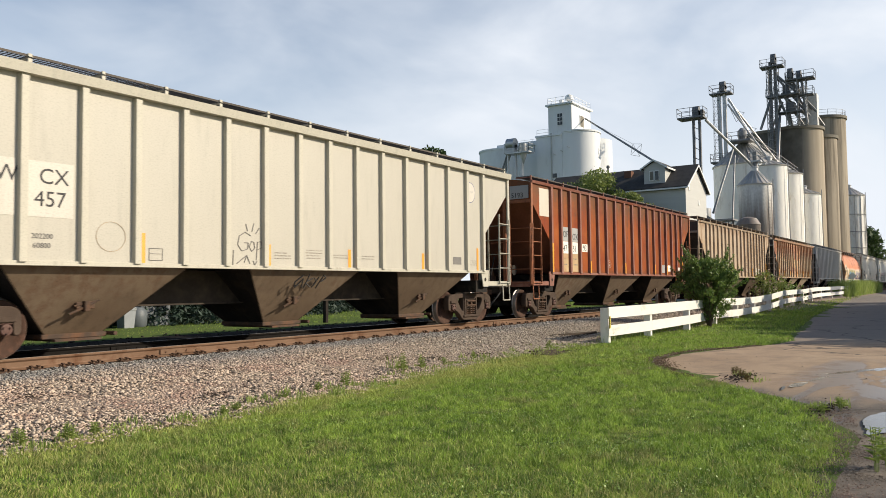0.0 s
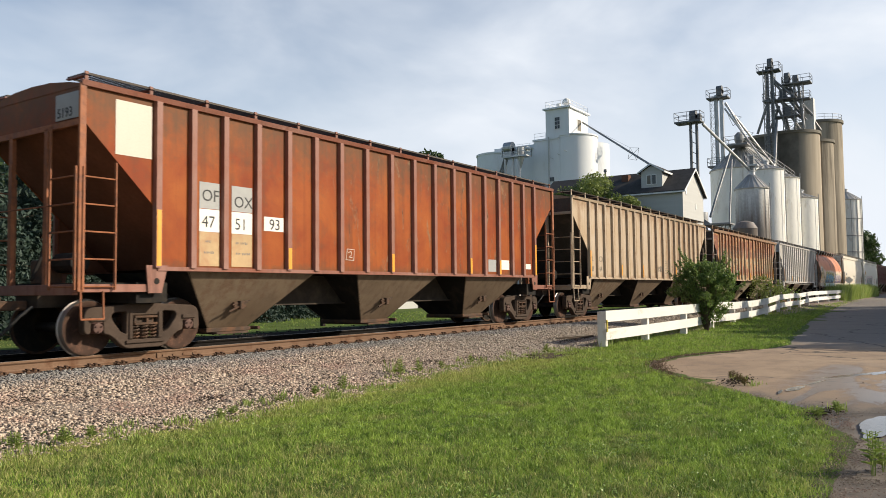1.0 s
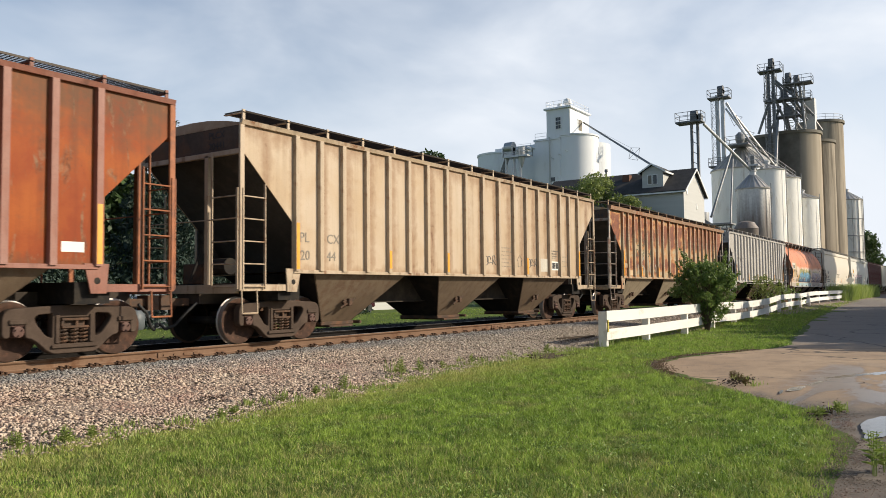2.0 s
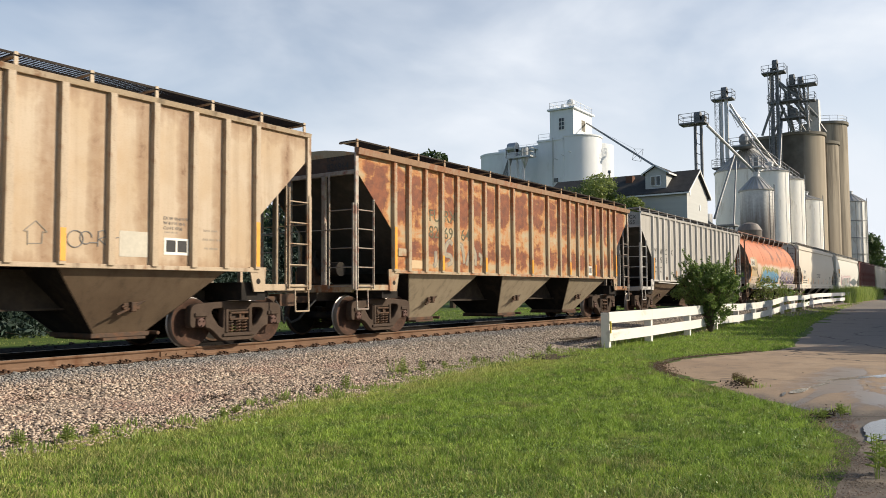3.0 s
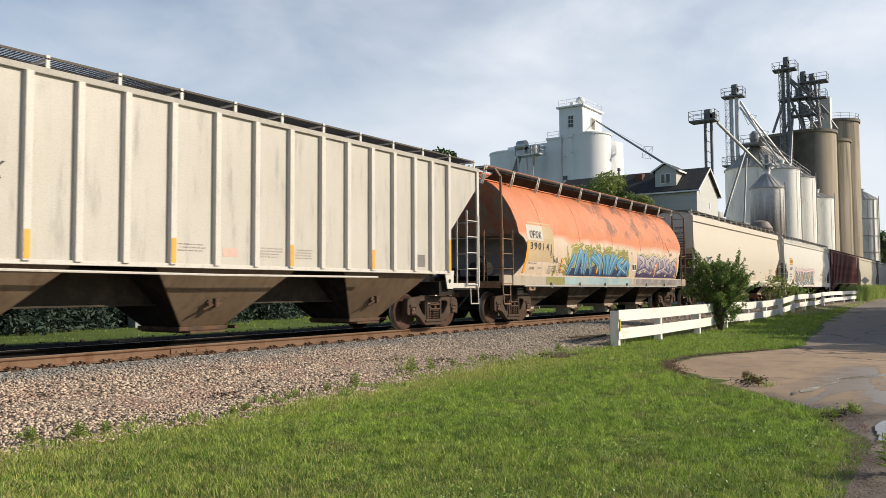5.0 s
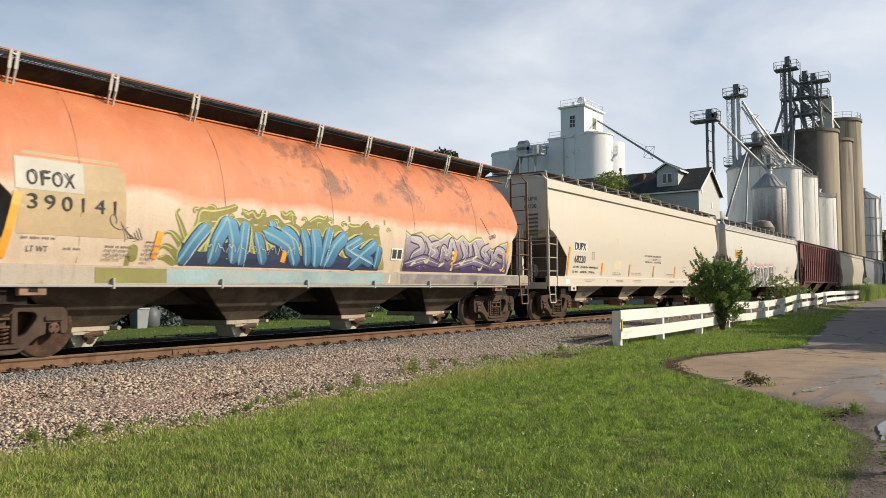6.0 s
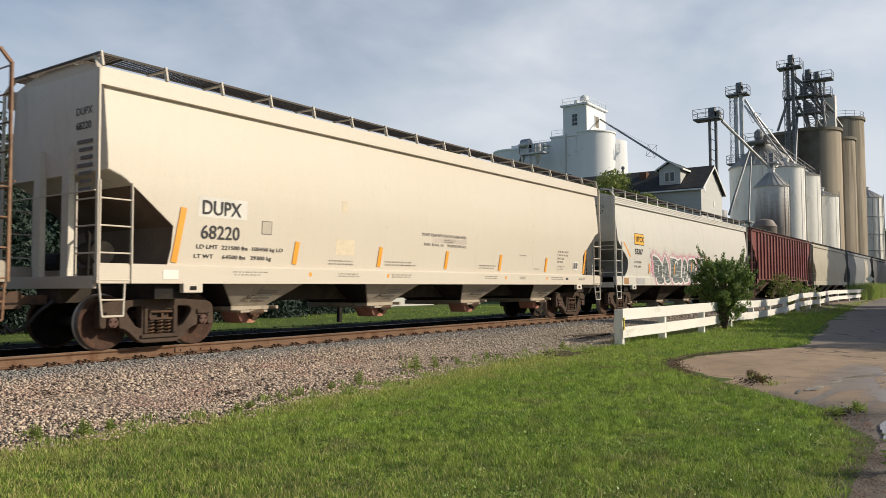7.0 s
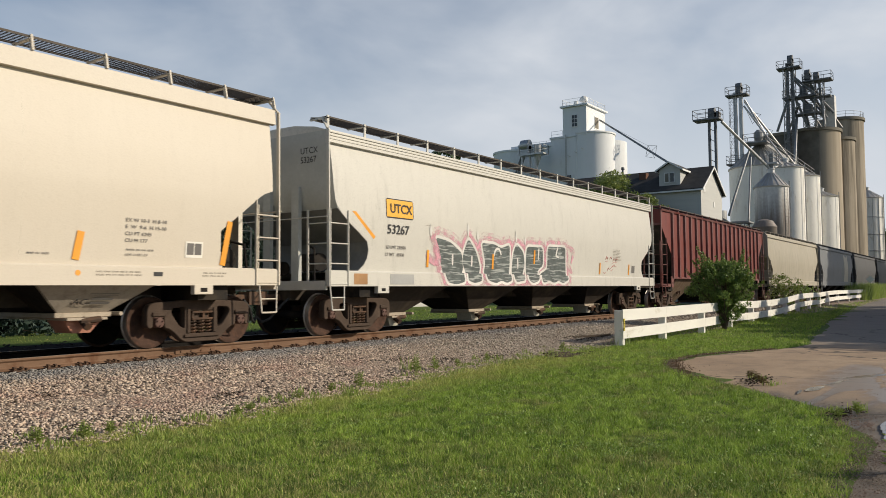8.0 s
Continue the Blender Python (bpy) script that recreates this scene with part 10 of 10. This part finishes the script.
def planting():
    # the bush that grows through the fence
    e = thing("bush", Matrix.Translation((27.9, 7.62, rise(27.9, 7.62))), "leafy green shrub growing in front of the white fence", "bush", "bushes")
    bm = bmesh.new()
    r = random.Random(12)
    blobs = []
    for k in range(74):
        a, up = k * 2.4, (k + 0.5) / 74
        reach = math.sqrt(max(0, 1 - (2 * up - 1) ** 2)) * r.uniform(0.35, 1.0) ** 0.7
        p = Vector((1.02 * reach * math.cos(a), 1.12 * reach * math.sin(a) + 0.05, 0.85 + 1.45 * up + r.uniform(-0.12, 0.12)))
        path_rod(bm, [(0.05 * math.cos(a), 0.05 * math.sin(a), 0), (p.x * 0.25, p.y * 0.25, p.z * 0.5), tuple(p)], 0.010, 5)
        q = r.uniform(0.12, 0.25)
        blobs.append((p.x, p.y, p.z, q, q, q * 0.85))
    for k in range(16):
        # the narrow foot, and low shoots that hang over the lower board
        blobs.append((0.12 * math.sin(k * 2.0), -0.05 + 0.14 * math.cos(k * 2.6), 0.22 + 0.05 * k, 0.06 + 0.012 * k, 0.06 + 0.014 * k, 0.09))
        if k < 9:
            blobs.append((0.20 + 0.30 * math.sin(k * 1.7), -0.30 - 0.05 * k, 0.42 + 0.06 * k, 0.10, 0.10, 0.10))
    for k in range(46):
        # long sprigs that stick out of the crown, most of them upwards
        a = k * 2.4
        out, up = r.uniform(0.3, 1.1), r.uniform(0.1, 1.0)
        base = Vector((0.75 * math.cos(a) * r.uniform(0.3, 1), 0.85 * math.sin(a) * r.uniform(0.3, 1), 1.25 + 0.85 * up))
        tip = base + Vector((0.45 * out * math.cos(a), 0.48 * out * math.sin(a), 0.20 + 0.62 * up))
        rod(bm, base, tip, 0.006, 4)
        for j in range(6):
            c = base.lerp(tip, 0.25 + 0.15 * j)
            blobs.append((c.x, c.y, c.z, 0.075 - 0.007 * j, 0.075 - 0.007 * j, 0.08))
    part("stem", bm, LEAF["bark"], e)
    o = new("leaves", leaf_cloud("leaves", blobs, 21000, 0.045, LEAF["bush"], 3, 0.15, 0.42))
    o.parent = e
    broadleaf(51.5, 10.5, 1.9, 1.2, 900, 0.085, LEAF["light"], "light green sapling behind the fence", 21, 0.03, 0.15, "bush", "bushes", 10)
    broadleaf(56.5, 10.6, 1.3, 1.3, 800, 0.085, LEAF["bush"], "low green shrub behind the fence", 22, 0.03, 0.1, "bush", "bushes", 9)
    broadleaf(38.0, 9.8, 0.9, 0.9, 900, 0.07, LEAF["bush"], "small weed clump behind the fence", 23, 0.02, 0.1, "bush", "bushes", 7)
    # trees past the elevator house, tops over the cars
    broadleaf(71.5, 30.6, 12.8, 4.4, 15000, 0.17, LEAF["light"], "light green leafy tree in front of the elevator house", 31, 0.25, 0.3)
    broadleaf(72.0, 33.8, 11.9, 3.2, 8000, 0.17, LEAF["light"], "light green leafy tree beside the elevator house", 36, 0.22, 0.3)
    broadleaf(71.5, 26.6, 10.9, 2.5, 6000, 0.16, LEAF["light"], "small light green tree beside the elevator house", 32, 0.18, 0.3)
    broadleaf(69.5, 35.0, 11.6, 3.0, 3600, 0.26, LEAF["tree"], "dark green leafy tree", 33, 0.25, 0.3)
    broadleaf(57.2, 41.0, 15.0, 3.6, 5200, 0.26, LEAF["tree"], "tall dark green leafy tree", 34, 0.3, 0.3)
    broadleaf(60.5, 40.0, 13.6, 2.8, 3600, 0.26, LEAF["tree"], "dark green leafy tree", 35, 0.3, 0.3)
    # woods at the right, past the bins
    for k in range(12):
        broadleaf(176 + 7.5 * k, 17.5 + 1.1 * k + 3 * (k % 2), 12.5 + 2.5 * math.sin(k * 1.7), 5.5, 3600, 0.42, LEAF["tree"], "dark green tree in the wood past the bins", 40 + k, 0.3, 0.12, group="wood past the bins")
    # garden across the track
    for k, (x, y, h, r0) in enumerate(((13.2, 30.0, 9.5, 3.4), (17.4, 31.6, 10.0, 3.0), (23.0, 31.4, 10.5, 3.2), (28.0, 32.6, 8.0, 3.0), (8.8, 29.4, 10.5, 3.4), (4.6, 28.6, 10, 3.2), (34.0, 34.6, 9.0, 3.2), (0.8, 28.0, 9.5, 3.2), (40.0, 37.0, 8.5, 3.2))):
        spruce(x, y, h, r0, 60 + k)
    for k in range(7):
        broadleaf(-3.0 + 6.2 * k, 41.0 + 1.5 * (k % 2), 9.2 + 0.5 * math.sin(k * 2.0), 4.4, 5200, 0.34, LEAF["tree"], "dark green leafy tree behind the spruces", 130 + k, 0.28, 0.08, group="trees behind the garden", lumps=20)
    broadleaf(38.0, 47.0, 10.0, 4.0, 3600, 0.3, LEAF["tree"], "dark green leafy tree", 71, 0.3, 0.2)
    broadleaf(47.0, 50.0, 9.0, 4.0, 3600, 0.3, LEAF["tree"], "dark green leafy tree", 72, 0.3, 0.2)
    broadleaf(33.5, 44.0, 2.0, 1.6, 1500, 0.14, LEAF["bush"], "round green garden shrub on the far lawn", 73, 0.04, 0.1, "bush", "bushes", 9)
    broadleaf(42.0, 42.0, 1.6, 1.5, 1500, 0.14, LEAF["bush"], "round green garden shrub on the far lawn", 74, 0.04, 0.1, "bush", "bushes", 9)
    # trees beside the drive, out of the picture, whose shade lies over it
    for k, (x, y, h, q) in enumerate(((27.6, -7.2, 5.6, 2.7), (31.0, -6.3, 6.0, 3.0), (35.0, -6.4, 6.9, 3.2), (39.5, -6.4, 7.6, 3.4), (45.0, -6.5, 8.6, 3.7), (51.0, -6.5, 9.2, 3.8), (57.0, -6.5, 9.6, 3.9), (63.5, -6.5, 9.7, 3.9), (70.0, -6.5, 9.5, 3.8), (30.5, -10.5, 7.0, 3.4), (37.0, -10.6, 8.2, 3.8), (44.5, -10.8, 9.2, 4.2), (53.0, -11.0, 10.0, 4.4), (62.0, -11.0, 10.4, 4.5))):
        broadleaf(x, y, h, q, 6500, 0.36, LEAF["tree"], "leafy shade tree beside the drive", 80 + k, 0.24, 0.14, group="trees beside the drive", lumps=20)
    # taller ones further along, clear of branches low down
    for k, (x, y, h, q, c) in enumerate(((90.5, -9.6, 18.0, 4.6, 0.74), (98.0, -9.8, 18.2, 4.4, 0.74), (126.0, -9.0, 17.5, 5.2, 0.5), (135.0, -9.5, 17.0, 5.2, 0.5), (144.0, -9.0, 17.5, 5.2, 0.5), (153.0, -9.5, 17.0, 5.2, 0.5), (162.0, -9.0, 17.5, 5.2, 0.5), (172.0, -9.5, 18.0, 5.4, 0.5))):
        broadleaf(x, y, h, q, 6500, 0.42, LEAF["tree"], "tall leafy shade tree beside the drive", 110 + k, 0.30, c, group="trees beside the drive", lumps=20)


planting()


def leafy_weed(x, y, h, seed):
    """A stalk with whorls of narrow leaves."""
    r = random.Random(seed)
    e = thing("weed", Matrix.Translation((x, y, rise(x, y))), "upright green weed with narrow leaves at the drive's edge", "weed", "weeds by the drive")
    bm = bmesh.new()
    verts = []
    for k in range(4):
        bx, by, hh = r.uniform(-0.06, 0.06), r.uniform(-0.05, 0.05), h * r.uniform(0.7, 1.0)
        rod(bm, (bx * 0.4, by * 0.4, 0), (bx, by, hh), 0.004, 4)
        for i in range(16):
            z, a, ln = hh * (0.2 + 0.8 * i / 16), i * 2.4, (0.05 + 0.13 * h) * (1.2 - i / 22)
            d, u = Vector((math.cos(a), math.sin(a), 0.55)), Vector((-math.sin(a), math.cos(a), 0))
            p = Vector((bx * z / hh, by * z / hh, z))
            q = [bm.verts.new(p), bm.verts.new(p + d * ln * 0.5 + u * ln * 0.17), bm.verts.new(p + d * ln - Vector((0, 0, ln * 0.25))), bm.verts.new(p + d * ln * 0.5 - u * ln * 0.17)]
            bm.faces.new(q)
    part("stalk", bm, LEAF["dry_weed"] if 4 <= seed <= 6 else LEAF["weed"], e)


for n_, (wx, wy, wh) in enumerate(((7.05, 0.66, 0.42), (7.25, 0.60, 0.30), (9.9, 1.45, 0.16), (10.25, 1.30, 0.20), (12.9, 3.05, 0.17), (12.45, 2.85, 0.14), (13.3, 3.25, 0.15), (10.9, 8.25, 0.40), (9.1, 8.0, 0.26), (16.2, 8.1, 0.3), (3.95, 7.6, 0.20), (4.35, 7.45, 0.22), (4.7, 7.55, 0.16), (6.3, 7.45, 0.15), (6.6, 7.6, 0.13), (7.6, 7.8, 0.13), (8.4, 7.9, 0.16), (11.4, 8.2, 0.30), (12.2, 8.25, 0.20), (13.3, 8.3, 0.22))):
    leafy_weed(wx, wy, wh, n_)


def weeds():
    """Tall rough grass at the fence's far end, tufts along the stones and the drive."""
    rng = np.random.default_rng(9)
    rows = []
    for _ in range(9000):
        x = rng.uniform(82, 120)
        y = rng.uniform(9.4, 11.2) + (x - 82) * 0.01
        rows.append((x, y, rng.uniform(0.6, 1.75), 0.016))
    for _ in range(150):
        cx = rng.uniform(3.5, 18)
        cy = stone_foot(cx) + 0.10 + rng.normal(0, 0.28)
        h = rng.uniform(0.04, 0.11)
        for _ in range(26):
            rows.append((cx + rng.normal(0, 0.06), cy + rng.normal(0, 0.06), h * rng.uniform(0.4, 1.3), 0.006))
    for cx, cy, h in ((10.2, 1.55, 0.10), (10.6, 1.35, 0.09), (13.0, 3.0, 0.10), (12.5, 2.75, 0.08), (13.4, 3.2, 0.08), (11.0, 8.5, 0.25)):
        for _ in range(40):
            rows.append((cx + rng.normal(0, 0.10), cy + rng.normal(0, 0.07), h * rng.uniform(0.35, 1.15), 0.006))
    for _ in range(1500):
        x = rng.uniform(19, 60)
        y = 7.8 + (x - 19) * 0.045 + rng.normal(0.12, 0.12)
        rows.append((x, y, rng.uniform(0.1, 0.35), 0.008))
    rows = np.array(rows)
    n = len(rows)
    g = np.array([rise(a, b) for a, b in rows[:, :2]])
    ang, lean, bend = rng.uniform(0, 6.283, n), rng.normal(0, 0.28, n), rng.uniform(0, 6.283, n)
    x, y, h, w = rows.T
    dx, dy = np.cos(ang) * w, np.sin(ang) * w
    lx, ly = np.cos(bend) * lean * h, np.sin(bend) * lean * h
    v = np.empty((n, 5, 3), np.float32)
    v[:, 0], v[:, 1] = np.stack([x - dx, y - dy, g], 1), np.stack([x + dx, y + dy, g], 1)
    v[:, 2] = np.stack([x + dx + lx * 0.4, y + dy + ly * 0.4, g + h * 0.55], 1)
    v[:, 3] = np.stack([x - dx + lx * 0.4, y - dy + ly * 0.4, g + h * 0.55], 1)
    v[:, 4] = np.stack([x + lx, y + ly, g + h], 1)
    idx = 5 * np.arange(n, dtype=np.int32)[:, None]
    faces = [tuple(f) for f in (idx + np.array([0, 1, 2, 3])).tolist()] + [tuple(f) for f in (idx + np.array([3, 2, 4])).tolist()]
    me = bpy.data.meshes.new("rough_grass")
    me.from_pydata(v.reshape(-1, 3).tolist(), [], faces)
    me.materials.append(LEAF["weed"])
    tagged(new("rough_grass", me), "tall rough grass and weeds along the fence and stones", "weeds", kind="stuff")


weeds()


def far_side():
    """Things in the garden across the track, seen under the cars."""
    b = thing("rubbish_bin", Matrix.Translation((19.28, 28.9, rise(19.28, 28.9))), "pale grey plastic rubbish bin with a lid on the far lawn", "bin")
    bm = bmesh.new()
    loft(bm, [[(k * x, k * y, z) for x, y in ((-0.27, -0.30), (0.27, -0.30), (0.27, 0.30), (-0.27, 0.30))] for k, z in ((0.82, 0.0), (1.0, 0.72), (1.06, 0.73), (1.06, 0.77))])
    part("body", bm, plain("pale_plastic", (0.30, 0.32, 0.335), 0.5), b)
    bm = bmesh.new()
    box(bm, -0.30, 0.30, -0.34, 0.33, 0.772, 0.84, 0.03)
    part("lid", bm, plain("white_plastic", (0.42, 0.435, 0.44), 0.5), b)
    b = thing("water_tank", Matrix.Translation((19.98, 29.2, rise(19.98, 29.2))), "rounded dark grey plastic tank beside the bin", "tank")
    bm = bmesh.new()
    lathe(bm, [(0.36, 0), (0.42, 0.1), (0.44, 0.45), (0.40, 0.68), (0.27, 0.82), (0.02, 0.86)], "z", 20)
    part("body", bm, plain("tank_grey", (0.10, 0.115, 0.125), 0.55), b, smooth=True)
    b = thing("play_house", Matrix.Translation((21.35, 30.3, rise(21.35, 30.3))) @ pose(0, 0, 0, 0, 0, -14), "small grey shed with a pale blue-grey roof by the spruces", "shed")
    bm = bmesh.new()
    slab(bm, [(-0.70, -0.65, 0), (-0.70, 0.65, 0), (-0.70, 0.65, 1.05), (-0.70, 0, 1.48), (-0.70, -0.65, 1.05)], (1.4, 0, 0))
    part("wall", bm, plain("shed_grey", (0.16, 0.175, 0.19), 0.7), b)
    bm = bmesh.new()
    for k in (-1, 1):
        slab(bm, [(-0.82, 0, 1.50), (0.82, 0, 1.50), (0.82, k * 0.80, 0.97), (-0.82, k * 0.80, 0.97)], (0, 0, 0.05))
    part("roof", bm, plain("shed_roof", (0.34, 0.39, 0.43), 0.5), b)
    bm = bmesh.new()
    box(bm, 0.1, 0.5, -0.67, -0.64, 0.45, 0.85)
    part("window", bm, E_M["glass"], b)
    c = thing("parked_car", Matrix.Translation((44.0, 38.0, rise(44, 38))) @ pose(0, 0, 0, 0, 0, 8), "dark maroon car parked on the far drive", "car")
    bm = bmesh.new()
    side = [(-2.2, 0.35), (-2.25, 0.75), (-1.5, 0.92), (-0.8, 1.38), (0.7, 1.42), (1.4, 0.98), (2.2, 0.85), (2.25, 0.38)]
    slab(bm, [(x, -0.85, z) for x, z in side], (0, 1.7, 0))
    bmesh.ops.bevel(bm, geom=bm.edges[:], offset=0.06, segments=2, affect="EDGES")
    part("body", bm, plain("maroon_car_paint", (0.06, 0.015, 0.022), 0.25, 0.2, var=0.1, bump=0.0), c, smooth=True)
    bm = bmesh.new()
    slab(bm, [(-1.25, -0.865, 0.98), (-0.72, -0.865, 1.30), (0.62, -0.865, 1.33), (1.12, -0.865, 0.98)], (0, 0.01, 0))
    part("window", bm, E_M["glass"], c)
    for x in (-1.4, 1.4):
        bm = bmesh.new()
        lathe(bm, [(0.2, -0.1), (0.31, -0.1), (0.33, 0), (0.31, 0.1)], "y", 18, (x, -0.80, 0.33))
        part("wheel", bm, M["rubber"], c)
    s = thing("garden_shed", Matrix.Translation((52, 44, rise(52, 44))), "small pale house with a low dark roof behind the far lawn", "house")
    bm = bmesh.new()
    slab(bm, [(-5, -3, 0), (5, -3, 0), (5, -3, 2.7), (0, -3, 4.2), (-5, -3, 2.7)], (0, 8, 0))
    part("wall", bm, E_M["siding"], s)
    bm = bmesh.new()
    for k in (-1, 1):
        slab(bm, [(k * 5.4, -3.4, 2.6), (k * 5.4, 5.4, 2.6), (0, 5.4, 4.3), (0, -3.4, 4.3)], (0, 0, 0.15))
    part("roof", bm, E_M["shingle"], s)
    for x in (-3, 1.8):
        bm = bmesh.new()
        box(bm, x, x + 1.2, -3.06, -3.0, 0.9, 2.0)
        w = part("window", bm, E_M["trim"], s)
        bm = bmesh.new()
        box(bm, x + 0.08, x + 1.12, -3.08, -3.05, 0.98, 1.92)
        part("pane", bm, E_M["glass"], w)
    g = thing("small_sign", Matrix.Translation((95.4, 10.6, rise(95.4, 10.6))), "small pale square sign on a post in the weeds", "sign")
    bm = bmesh.new()
    box(bm, -0.04, 0.04, -0.04, 0.04, -0.05, 2.05)
    part("post", bm, M["tie"], g)
    bm = bmesh.new()
    slab(bm, [(-0.05, 0.0, 1.55), (-0.05, 0.42, 1.97), (-0.05, 0.0, 2.39), (-0.05, -0.42, 1.97)], (-0.02, 0, 0))
    part("panel", bm, E_M["trim"], g, "plain greyish square panel")
    p = thing("garden_post", Matrix.Translation((26.0, 24.0, rise(26, 24))), "dark wooden post on the far lawn", "post")
    bm = bmesh.new()
    box(bm, -0.09, 0.09, -0.09, 0.09, 0, 1.25, 0.01)
    part("shaft", bm, M["tie"], p)


far_side()


def motions():
    """The train rolls by at about 15 m/s; its near wheels turn."""
    def gone(t):
        return 14.8814 * t + 0.5 * 0.0527 * t * t
    for car, x in moving_cars:
        walk(car, [(t * 0.5, Matrix.Translation((x - gone(t * 0.5), TRACK_Y, RAIL))) for t in range(17)])
    for w, a in turning_wheels:
        walk(w, [(f / 30, Matrix.Translation((a, -0.775, WHEEL_R)) @ Euler((0, -gone(f / 30) / WHEEL_R, 0)).to_matrix().to_4x4()) for f in range(241)])


motions()
